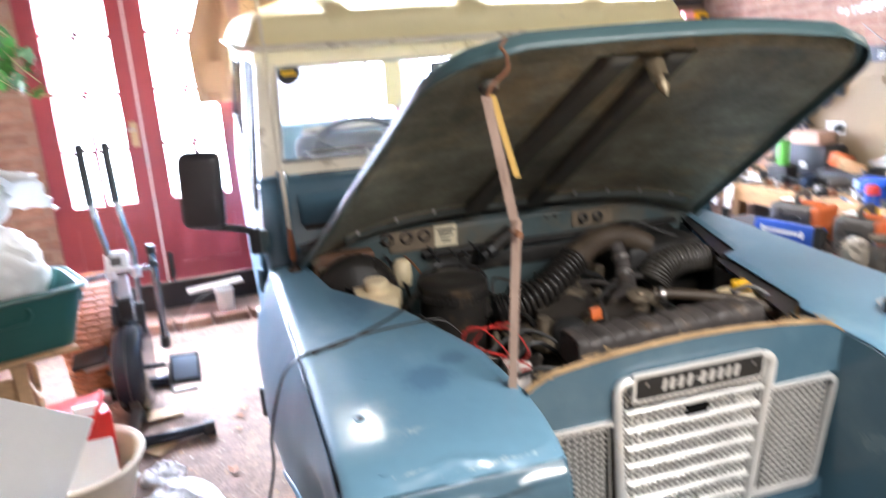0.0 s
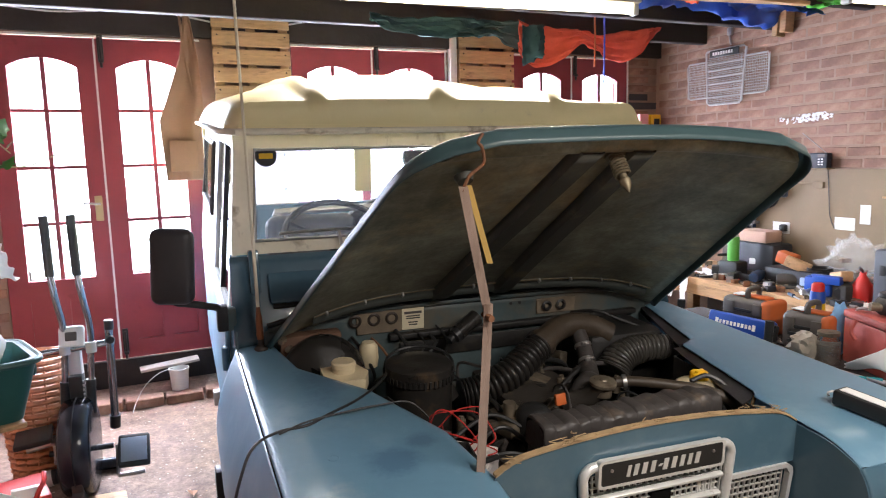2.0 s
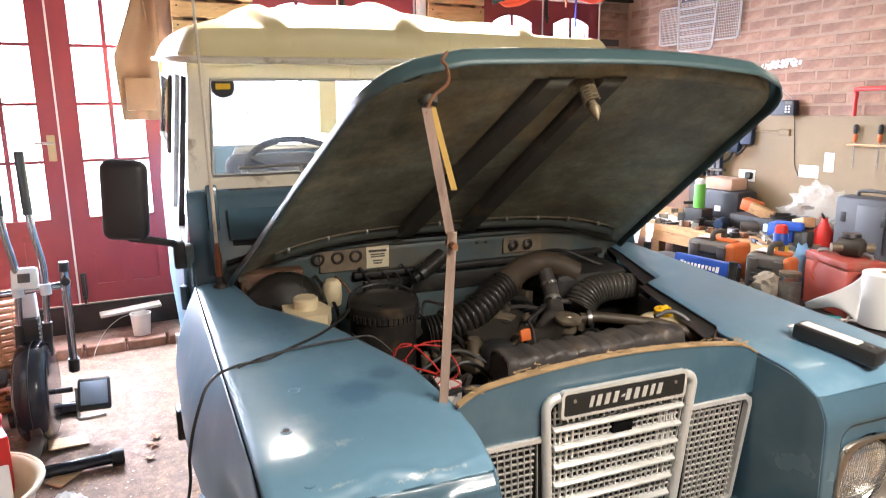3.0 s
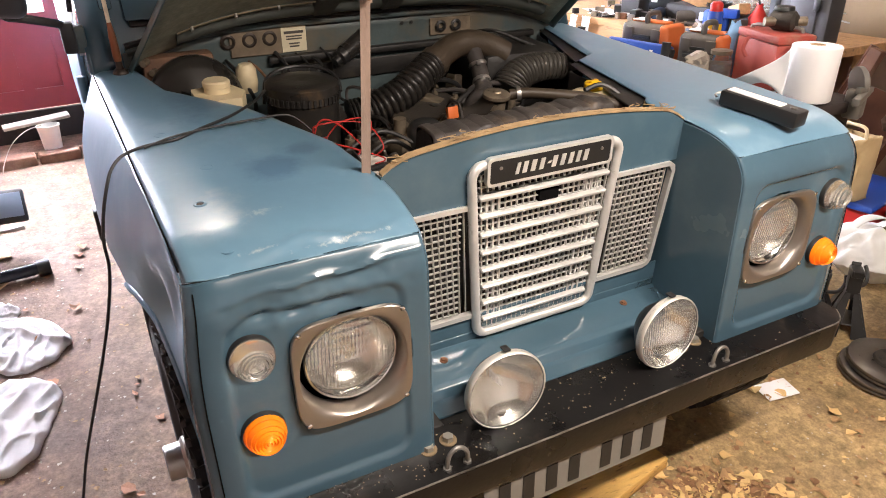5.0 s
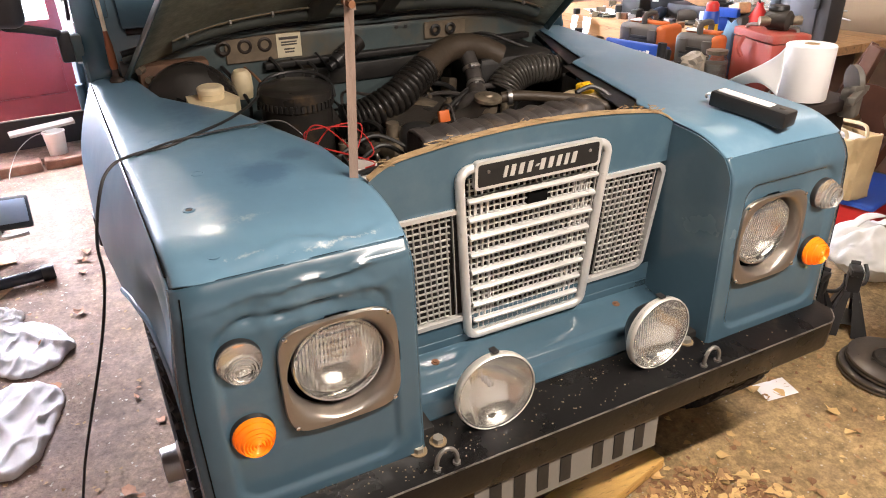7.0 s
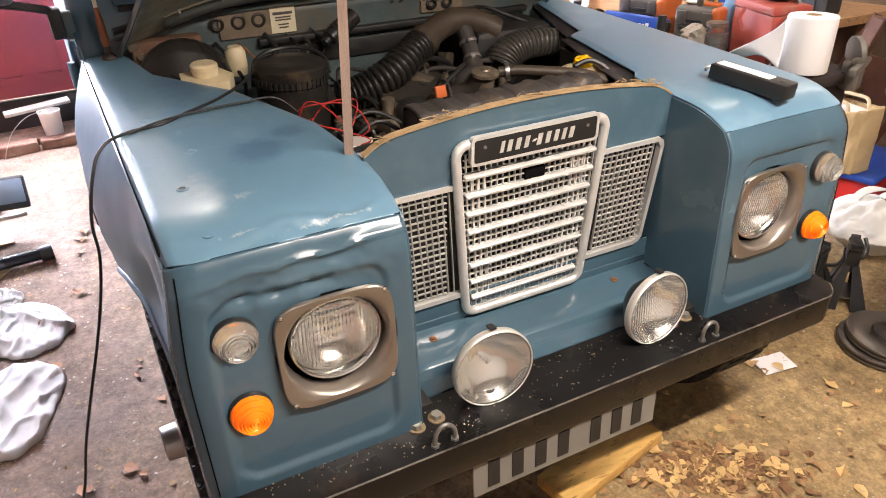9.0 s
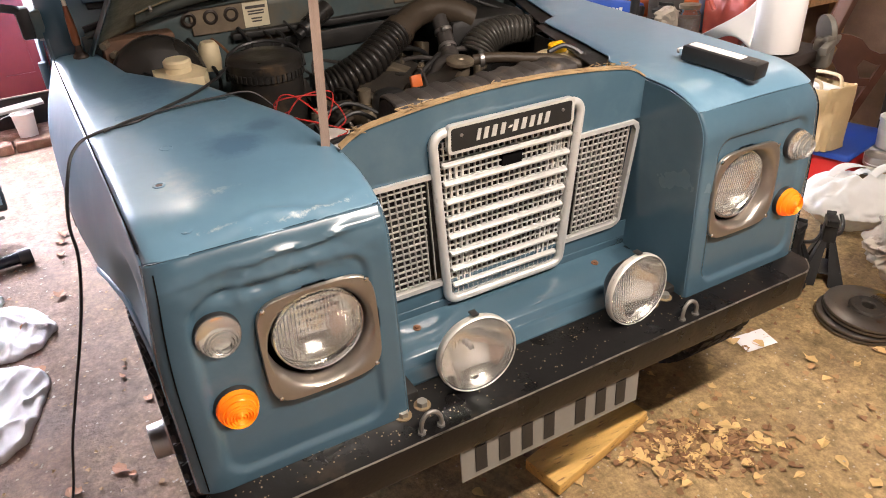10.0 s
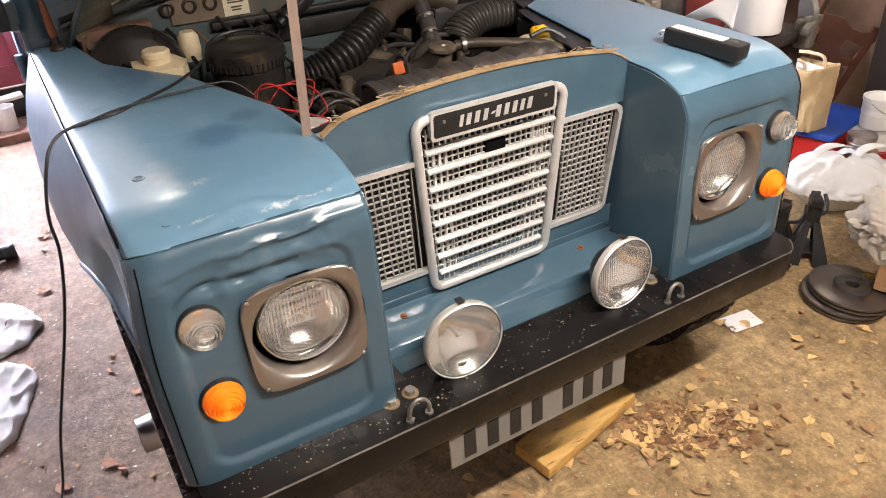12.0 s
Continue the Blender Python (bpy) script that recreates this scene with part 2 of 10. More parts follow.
def with_wear_and_glints(base, name, marks):
    """base with patches of wear and of painted highlight: each mark is (centre, half-sizes, colour, how ragged,
    roughness).
    """
    m = base.copy()
    m.name = name
    N, L = m.node_tree.nodes, m.node_tree.links
    b = N["Principled BSDF"]
    tc = N.new("ShaderNodeTexCoord")
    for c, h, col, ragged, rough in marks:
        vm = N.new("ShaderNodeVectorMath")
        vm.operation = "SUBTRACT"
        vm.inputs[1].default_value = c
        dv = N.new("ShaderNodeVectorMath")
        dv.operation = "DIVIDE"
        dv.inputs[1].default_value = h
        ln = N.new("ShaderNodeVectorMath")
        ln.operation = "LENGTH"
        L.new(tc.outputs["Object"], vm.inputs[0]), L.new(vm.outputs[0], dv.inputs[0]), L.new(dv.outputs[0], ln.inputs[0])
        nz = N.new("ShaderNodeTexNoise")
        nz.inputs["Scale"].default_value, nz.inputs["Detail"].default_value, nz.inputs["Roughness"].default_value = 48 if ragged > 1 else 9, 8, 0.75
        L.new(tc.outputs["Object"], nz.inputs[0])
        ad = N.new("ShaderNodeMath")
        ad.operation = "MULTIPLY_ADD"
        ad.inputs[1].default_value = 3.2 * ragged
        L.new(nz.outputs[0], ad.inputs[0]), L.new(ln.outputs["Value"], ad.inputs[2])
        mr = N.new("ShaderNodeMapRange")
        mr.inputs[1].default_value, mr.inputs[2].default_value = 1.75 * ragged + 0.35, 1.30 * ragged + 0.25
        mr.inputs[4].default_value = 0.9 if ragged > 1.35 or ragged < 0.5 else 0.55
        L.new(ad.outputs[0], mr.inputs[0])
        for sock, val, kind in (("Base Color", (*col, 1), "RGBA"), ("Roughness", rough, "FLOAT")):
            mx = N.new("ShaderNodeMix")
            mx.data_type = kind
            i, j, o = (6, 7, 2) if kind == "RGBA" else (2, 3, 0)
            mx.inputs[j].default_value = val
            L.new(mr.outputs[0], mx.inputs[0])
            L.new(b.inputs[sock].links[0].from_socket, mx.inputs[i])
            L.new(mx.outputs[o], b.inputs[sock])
    return m


# same paint as the front, lightened for the light on horizontal tops
BLUE_TOP_LIT = mat("lit_top_blue_paint", (0.128, 0.245, 0.338), 0.36, var=0.16, scale=3, bump=0.02, bscale=40, coat=0.45, patch=(0.198, 0.315, 0.408), pscale=2.6, pamount=0.45, rvar=0.12)
BLUE_TOP_LIT.node_tree.nodes["Principled BSDF"].inputs["Coat Roughness"].default_value = 0.13
BLUE_WORN_LIT = with_wear_and_glints(BLUE_TOP_LIT, "worn_lit_blue_paint", [
    # round the bolt: wear, with the tube's reflection painted into it
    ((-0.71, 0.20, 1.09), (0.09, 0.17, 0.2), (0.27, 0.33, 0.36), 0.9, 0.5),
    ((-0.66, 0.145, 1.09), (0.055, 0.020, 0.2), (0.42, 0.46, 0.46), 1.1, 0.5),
    # pale streaks at the front: highlights of the crumpled edge, painted in
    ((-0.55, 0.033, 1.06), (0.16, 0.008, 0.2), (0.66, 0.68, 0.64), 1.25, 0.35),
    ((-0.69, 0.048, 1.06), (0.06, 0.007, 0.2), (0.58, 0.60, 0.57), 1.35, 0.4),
    # dark blue stains
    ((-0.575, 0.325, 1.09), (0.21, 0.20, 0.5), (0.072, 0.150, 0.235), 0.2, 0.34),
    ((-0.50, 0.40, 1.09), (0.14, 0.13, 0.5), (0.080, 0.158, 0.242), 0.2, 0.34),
    # wide darker blue area towards the rear
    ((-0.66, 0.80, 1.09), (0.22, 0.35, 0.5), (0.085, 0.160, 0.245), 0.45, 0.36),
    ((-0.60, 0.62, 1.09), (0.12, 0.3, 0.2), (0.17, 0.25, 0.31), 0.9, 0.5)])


def plain(name, col, rough=0.5, metal=0.0, **k):
    return mat(name, col, rough, metal, var=k.pop("var", 0.12), bump=k.pop("bump", 0.08), **k)


RED = plain("red_plastic", (0.55, 0.025, 0.02), 0.4)
TOOL_ORANGE = plain("orange_plastic", (0.50, 0.115, 0.025), 0.5)
TOOL_GREY = plain("grey_brown_plastic", (0.075, 0.066, 0.058), 0.55)
CASE_BLUE = plain("blue_plastic", (0.015, 0.065, 0.36), 0.4)
DK_GREEN = plain("dark_green_plastic", (0.02, 0.085, 0.075), 0.4)
GREEN = plain("green_can_paint", (0.10, 0.36, 0.05), 0.35)
YELLOW = plain("yellow_plastic", (0.75, 0.45, 0.01), 0.4)
CLOTH_RED = plain("orange_red_cloth", (0.74, 0.11, 0.06), 0.85, bump=0.4)
CLOTH_TEAL = plain("dark_teal_cloth", (0.02, 0.055, 0.065), 0.85, bump=0.4)
CANVAS = plain("tan_canvas", (0.40, 0.28, 0.17), 0.9, bump=0.5)
LEATHER = plain("tan_leather", (0.27, 0.16, 0.095), 0.75, bump=0.4)
DEAD_LEAF_B = mat("brown_fallen_leaf", (0.22, 0.115, 0.055), 0.8, var=0.35, scale=18, bump=0.3)
WICKER = mat("red_brown_wicker", (0.42, 0.17, 0.08), 0.6, var=0.3, scale=30, bump=0.3)
SEAT_VINYL = plain("black_vinyl", (0.03, 0.032, 0.038), 0.45)
WIRE_RED = plain("red_wire", (0.40, 0.03, 0.025), 0.4)


# ---- building helpers ----
class Shape:
    """Vertices and faces gathered for one mesh."""

    def __init__(self):
        self.v, self.f = [], []

    def add(self, vs, fs, m=None):
        k = len(self.v)
        self.v += [tuple(m @ Vector(p)) if m else tuple(p) for p in vs]
        self.f += [tuple(i + k for i in f) for f in fs]
        return self

    def box(self, c, s, rot=(0, 0, 0), bev=0.0, seg=2):
        m = pose(*c, *rot)
        if not bev:
            x, y, z = (q / 2 for q in s)
            vs = [(-x, -y, -z), (x, -y, -z), (x, y, -z), (-x, y, -z), (-x, -y, z), (x, -y, z), (x, y, z), (-x, y, z)]
            fs = [(0, 3, 2, 1), (4, 5, 6, 7), (0, 1, 5, 4), (1, 2, 6, 5), (2, 3, 7, 6), (3, 0, 4, 7)]
            return self.add(vs, fs, m)
        bm = bmesh.new()
        bmesh.ops.create_cube(bm, size=1.0, matrix=Matrix.Diagonal((*s, 1)))
        bmesh.ops.bevel(bm, geom=bm.edges[:], offset=min(bev, min(s) * 0.49), segments=seg, affect="EDGES", profile=0.5)
        bm.verts.index_update()
        self.add([v.co[:] for v in bm.verts], [[v.index for v in f.verts] for f in bm.faces], m)
        bm.free()
        return self

    def cyl(self, p0, p1, r0, r1=None, n=16, caps=True):
        r1 = r0 if r1 is None else r1
        p0, p1 = Vector(p0), Vector(p1)
        q = (p1 - p0).to_track_quat("Z", "Y")
        ring = [(math.cos(2 * math.pi * i / n), math.sin(2 * math.pi * i / n)) for i in range(n)]
        vs = [p0 + q @ Vector((r0 * a, r0 * b, 0)) for a, b in ring] + [p1 + q @ Vector((r1 * a, r1 * b, 0)) for a, b in ring]
        fs = [(i, (i + 1) % n, n + (i + 1) % n, n + i) for i in range(n)]
        if caps:
            fs += [tuple(range(n - 1, -1, -1)), tuple(range(n, 2 * n))]
        return self.add(vs, fs)

    def lathe(self, prof, origin, axis, n=24):
        """prof: (radius, height along axis)."""
        q = Vector(axis).to_track_quat("Z", "Y")
        o = Vector(origin)
        vs, fs = [], []
        for r, h in prof:
            vs += [o + q @ Vector((r * math.cos(2 * math.pi * i / n), r * math.sin(2 * math.pi * i / n), h)) for i in range(n)]
        for j in range(len(prof) - 1):
            fs += [(j * n + i, j * n + (i + 1) % n, (j + 1) * n + (i + 1) % n, (j + 1) * n + i) for i in range(n)]
        return self.add(vs, fs)

    def tube(self, pts, r, n=8, smooth=6, ripple=0.0, caps=True, closed=False):
        """A round bar along pts, rounded between them; ripple: a bellows of that depth."""
        P = [Vector(p) for p in pts]
        if smooth and len(P) > 2:
            out = []
            for i in range(len(P) - 1):
                a, b, c, d = P[max(i - 1, 0)], P[i], P[i + 1], P[min(i + 2, len(P) - 1)]
                for k in range(smooth):
                    t = k / smooth
                    out.append(0.5 * (2 * b + (c - a) * t + (2 * a - 5 * b + 4 * c - d) * t * t + (3 * b - a - 3 * c + d) * t ** 3))
            P = out + [P[-1]]
        vs, fs = [], []
        up = Vector((0.13, 0.21, 0.97))
        for i, p in enumerate(P):
            d = (P[min(i + 1, len(P) - 1)] - P[max(i - 1, 0)]).normalized()
            s = d.cross(up)
            if s.length < 1e-3:
                s = d.cross(Vector((1, 0, 0)))
            s.normalize()
            w = s.cross(d)
            up = w
            rr = r[min(i, len(r) - 1)] if isinstance(r, (list, tuple)) else r
            rr += ripple * (1 if i % 2 else -1)
            vs += [p + rr * (math.cos(2 * math.pi * k / n) * s + math.sin(2 * math.pi * k / n) * w) for k in range(n)]
        m = len(P)
        for j in range(m - 1):
            fs += [(j * n + i, j * n + (i + 1) % n, (j + 1) * n + (i + 1) % n, (j + 1) * n + i) for i in range(n)]
        if caps:
            fs += [tuple(range(n - 1, -1, -1)), tuple(range((m - 1) * n, m * n))]
        return self.add(vs, fs)

    def prism(self, poly, d):
        """A flat outline of points, thickened by the vector d."""
        n = len(poly)
        d = Vector(d)
        vs = [Vector(p) for p in poly] + [Vector(p) + d for p in poly]
        fs = [tuple(range(n)), tuple(range(2 * n - 1, n - 1, -1))] + [(i, n + i, n + (i + 1) % n, (i + 1) % n) for i in range(n)]
        return self.add(vs, fs)

    def grid(self, fn, nu, nv, keep=None):
        vs = [fn(i / nu, j / nv) for j in range(nv + 1) for i in range(nu + 1)]
        fs = []
        for j in range(nv):
            for i in range(nu):
                if keep is None or keep((i + 0.5) / nu, (j + 0.5) / nv):
                    a = j * (nu + 1) + i
                    fs.append((a, a + 1, a + nu + 2, a + nu + 1))
        return self.add(vs, fs)

    def ring_plate(self, outer, inner, d):
        """Between two outlines of as many points, thickened by d."""
        n = len(outer)
        d = Vector(d)
        o, i = [Vector(p) for p in outer], [Vector(p) for p in inner]
        vs = o + i + [p + d for p in o] + [p + d for p in i]
        fs = []
        for k in range(n):
            q = (k + 1) % n
            fs += [(k, q, n + q, n + k), (2 * n + q, 2 * n + k, 3 * n + k, 3 * n + q), (q, k, 2 * n + k, 2 * n + q), (n + k, n + q, 3 * n + q, 3 * n + k)]
        return self.add(vs, fs)


def car_frame(p):
    """From the car's own axes (front face at y = 0, level) to the room: it stands on the sloping floor."""
    x, y, z = p
    return (x - 0.035 * y, y - 0.07 * (z - 0.9), z + 0.07 * y)


def thing(name, at, label, category, group="", kind=""):
    ob = new(name)
    ob.matrix_basis = at if isinstance(at, Matrix) else Matrix.Translation(at)
    ob.empty_display_size = 0.05
    return tagged(ob, label, category, group, kind)


def mesh_of(name, sh, material, warp=None, smooth=40, thick=0.0, weld=False):
    vs = [warp(p) for p in sh.v] if warp else sh.v
    me = bpy.data.meshes.new(name)
    me.from_pydata([tuple(p) for p in vs], [], sh.f)
    me.validate()
    bm = bmesh.new()
    bm.from_mesh(me)
    if weld:
        bmesh.ops.remove_doubles(bm, verts=bm.verts, dist=0.0004)
    bmesh.ops.recalc_face_normals(bm, faces=bm.faces)
    bm.to_mesh(me)
    bm.free()
    me.materials.append(material)
    if smooth:
        me.polygons.foreach_set("use_smooth", [True] * len(me.polygons))
        me.set_sharp_from_angle(angle=radians(smooth))
    return me


def part(name, sh, material, parent, label="", warp=None, smooth=40, thick=0.0, weld=False):
    ob = new(name, mesh_of(name, sh, material, warp, smooth, thick, weld))
    if thick:
        md = ob.modifiers.new("thickness", "SOLIDIFY")
        md.thickness, md.offset = thick, 0
    ob.parent = parent
    if parent and parent.parent is None and parent.data is None:
        ob.matrix_parent_inverse = parent.matrix_basis.inverted()
    return tagged(ob, label)


def single(name, sh, material, label, category, group="", kind="", smooth=40, thick=0.0, warp=None):
    """A thing of one mesh."""
    ob = part(name, sh, material, None, "", warp, smooth, thick)
    return tagged(ob, label, category, group, kind)


def rounded(w, h, r, n=6, cx=0.0, cz=0.0):
    """Outline of a rounded rectangle, 4 * (n + 1) points, anticlockwise from the right."""
    out = []
    for k, (sx, sz) in enumerate(((1, 1), (-1, 1), (-1, -1), (1, -1))):
        for i in range(n + 1):
            a = math.pi / 2 * (k + i / n)
            out.append((cx + sx * (w / 2 - r) + r * math.cos(a), cz + sz * (h / 2 - r) + r * math.sin(a)))
    return out


def bump_at(x, y, cx, cy, sx, sy):
    return math.exp(-((x - cx) / sx) ** 2 - ((y - cy) / sy) ** 2)


def floor_z(y):
    return 0.085 * (y - 0.35)


# ---- the garage ----
def back_y(x):
    return 3.85 + 0.092 * (x + 1.5)


def right_x(y):
    return 2.96 + 0.092 * (4.26 - y)


BACK_TURN = math.degrees(math.atan(0.092))


def back_frame(x, z, d=0.0):
    """A place on the back wall: x along it, z up, d out of it into the room."""
    return (x + d * 0.0916, back_y(x) - d * 0.9958, z)


def right_frame(y, z, d=0.0):
    return (right_x(y) - d * 0.9958, y - d * 0.0916, z)


def floor():
    sh = Shape()
    sh.grid(lambda u, v: (-6 + 13 * u, -6 + 10.6 * v, floor_z(-6 + 10.6 * v) + 0.004 * noise.noise((9 * u * 3, 9 * v * 3, 0))), 130, 106)
    ob = single("floor", sh, CONCRETE, "stained worn concrete garage floor with dust and debris", "floor", kind="structure")
    return ob


floor()

single("ground", Shape().box((0, 26, -0.05), (60, 42, 0.2)), CONCRETE, "pale paved ground outside the glazed doors", "ground", kind="structure")


def wall_box(name, pts, z0, z1, material, label, thickness):
    """A straight wall between two plan points."""
    (x0, y0), (x1, y1) = pts
    d = Vector((x1 - x0, y1 - y0, 0))
    n = Vector((-d.y, d.x, 0)).normalized() * thickness
    sh = Shape().prism([(x0, y0, z0), (x1, y1, z0), (x1, y1, z1), (x0, y0, z1)], n)
    return single(name, sh, material, label, "wall", kind="structure", smooth=0)


CEIL = 2.80
DOOR_TOP, DOOR_SILL = 2.57, 0.50
# back wall in pieces round the three door openings
BAYS = ((-2.12, -0.93), (-0.30, 0.88), (1.46, 2.62))


def back_wall():
    sh = Shape()
    edges = [-6.0] + [q for bay in BAYS for q in bay] + [3.3]
    for a, b in zip(edges[::2], edges[1::2]):
        sh.prism([back_frame(a, -0.3), back_frame(b, -0.3), back_frame(b, CEIL + 0.1), back_frame(a, CEIL + 0.1)], (-0.0183, 0.2, 0))
    for a, b in BAYS:
        sh.prism([back_frame(a, DOOR_TOP), back_frame(b, DOOR_TOP), back_frame(b, CEIL + 0.1), back_frame(a, CEIL + 0.1)], (-0.0183, 0.2, 0))
        sh.prism([back_frame(a, -0.3), back_frame(b, -0.3), back_frame(b, DOOR_SILL - 0.02), back_frame(a, DOOR_SILL - 0.02)], (-0.0183, 0.2, 0))
    return single("wall_back", sh, MORTAR, "brick garage wall with three pairs of doors", "wall", kind="structure", smooth=0)


WALL_BACK = back_wall()
WALL_RIGHT = wall_box("wall_right", ((right_x(-6), -6), (right_x(4.4), 4.4)), -0.6, CEIL + 0.1, MORTAR, "bare pink brick garage wall", -0.2)
wall_box("wall_left", ((-2.75, -6), (-2.75, 4.2)), -0.6, CEIL + 0.1, BRICK, "brick garage wall beside the stored things", 0.2)
# unseen closing wall, set near to bounce light onto the car's front
wall_box("wall_front_bounce", ((-6, -3.1), (7, -3.1)), -0.6, CEIL + 0.1, PLASTER, "unseen plain plastered wall, set near to bounce light", -0.2)

single("ceiling", Shape().box((0.3, -0.5, CEIL + 0.03), (9.5, 11, 0.06)), SOOT, "dark boarded garage ceiling", "ceiling", kind="structure", smooth=0)


def beams():
    for k, y in enumerate((3.45, 2.75, 2.05, 0.35, -0.6, -1.6, -2.6)):
        sh = Shape().box((0.2, y, 2.70), (6.2, 0.07, 0.15), (0, 0, BACK_TURN), bev=0.006, seg=1)
        single("ceiling_joist", sh, SOOT, "dark rough-sawn timber joist under the ceiling", "joist", "ceiling joists", "structure")
    # the dark lintel boards over the doors
    sh = Shape().prism([back_frame(-6, 2.585, 0.03), back_frame(3.2, 2.585, 0.03), back_frame(3.2, 2.78, 0.03), back_frame(-6, 2.78, 0.03)], (0.0027, -0.03, 0))
    single("lintel_beam", sh, SOOT, "dark timber lintel across the tops of the doors", "beam", kind="structure", smooth=0)


beams()


# ---- the glazed doors ----
def arch_z(u, top, rise):
    return top - rise * (2 * u - 1) ** 2


def door_leaf(name, x0, x1, hinge_left, label, furniture=True):
    """One leaf: stiles, rails, an arched head, glazing bars with glass, and a panelled foot."""
    d0, d1 = -0.03, 0.012
    at = back_frame((x0 + x1) / 2, DOOR_SILL)
    door = thing(name, at, label, "door", "glazed garage doors", "structure")
    w = x1 - x0
    gx0, gx1 = x0 + 0.115, x1 - 0.105
    gz0, gtop, rise = 1.06, 2.435, 0.055
    depth = Vector(back_frame(0, 0, d1)) - Vector(back_frame(0, 0, d0))

    def slab(poly):
        return [back_frame(px, pz, d0) for px, pz in poly]
    for px0, px1 in ((x0 + 0.004, gx0), (gx1, x1 - 0.004)):
        part("stile", Shape().prism(slab([(px0, DOOR_SILL), (px1, DOOR_SILL), (px1, DOOR_TOP - 0.01), (px0, DOOR_TOP - 0.01)]), depth), REDWOOD, door, smooth=0)
    head = [(gx0, DOOR_TOP - 0.01)] + [(gx0 + (gx1 - gx0) * u, arch_z(u, gtop, rise)) for u in np.linspace(0, 1, 13)] + [(gx1, DOOR_TOP - 0.01)]
    part("arched_head", Shape().prism(slab(head[::-1]), depth), REDWOOD, door, smooth=0)
    part("bottom_rail", Shape().prism(slab([(gx0, DOOR_SILL), (gx1, DOOR_SILL), (gx1, DOOR_SILL + 0.12), (gx0, DOOR_SILL + 0.12)]), depth), REDWOOD, door, smooth=0)
    part("lock_rail", Shape().prism(slab([(gx0, gz0 - 0.13), (gx1, gz0 - 0.13), (gx1, gz0), (gx0, gz0)]), depth), REDWOOD, door, smooth=0)
    mid = (gx0 + gx1) / 2
    part("muntin", Shape().prism(slab([(mid - 0.03, DOOR_SILL + 0.12), (mid + 0.03, DOOR_SILL + 0.12), (mid + 0.03, gz0 - 0.13), (mid - 0.03, gz0 - 0.13)]), depth), REDWOOD, door, smooth=0)
    for a, b in ((gx0, mid - 0.03), (mid + 0.03, gx1)):
        sh = Shape().prism([back_frame(px, pz, -0.012) for px, pz in ((a, DOOR_SILL + 0.12), (b, DOOR_SILL + 0.12), (b, gz0 - 0.13), (a, gz0 - 0.13))], depth * 0.3)
        part("panel", sh, REDWOOD, door, smooth=0)
    bar = Shape().prism([back_frame(px, pz, -0.024) for px, pz in ((mid - 0.013, gz0), (mid + 0.013, gz0), (mid + 0.013, gtop), (mid - 0.013, gtop))], depth * 0.6)
    part("glazing_bar", bar, REDWOOD, door, smooth=0)
    rows = (1.415, 1.765, 2.115)
    for bz in rows:
        bar = Shape().prism([back_frame(px, pz, -0.022) for px, pz in ((gx0, bz - 0.010), (gx1, bz - 0.010), (gx1, bz + 0.010), (gx0, bz + 0.010))], depth * 0.55)
        part("glazing_bar", bar, REDWOOD, door, smooth=0)
    for a, b in ((gx0, mid), (mid, gx1)):
        for za, zb in zip((gz0,) + rows, rows + (gtop - 0.003,)):
            pane = part("pane", Shape().prism([back_frame(px, pz, -0.012) for px, pz in ((a, za), (b, za), (b, zb), (a, zb))], depth * 0.09), WINGLASS, door, smooth=0)
            pane.visible_shadow = False
    return door


def long_bolt(x, z, door, length=0.16):
    sh = Shape().box(back_frame(x, z, 0.018), (0.035, 0.012, length), (0, 0, BACK_TURN), 0.003)
    b = part("bolt_plate", sh, BLACK, door, "black iron bolt")
    sh = Shape().cyl(back_frame(x, z - length * 0.75, 0.03), back_frame(x, z + length * 0.4, 0.03), 0.008, n=10)
    sh.box(back_frame(x, z - length * 0.5, 0.034), (0.03, 0.02, 0.02), (0, 0, BACK_TURN), 0.004)
    part("bolt_rod", sh, BLACK, b)


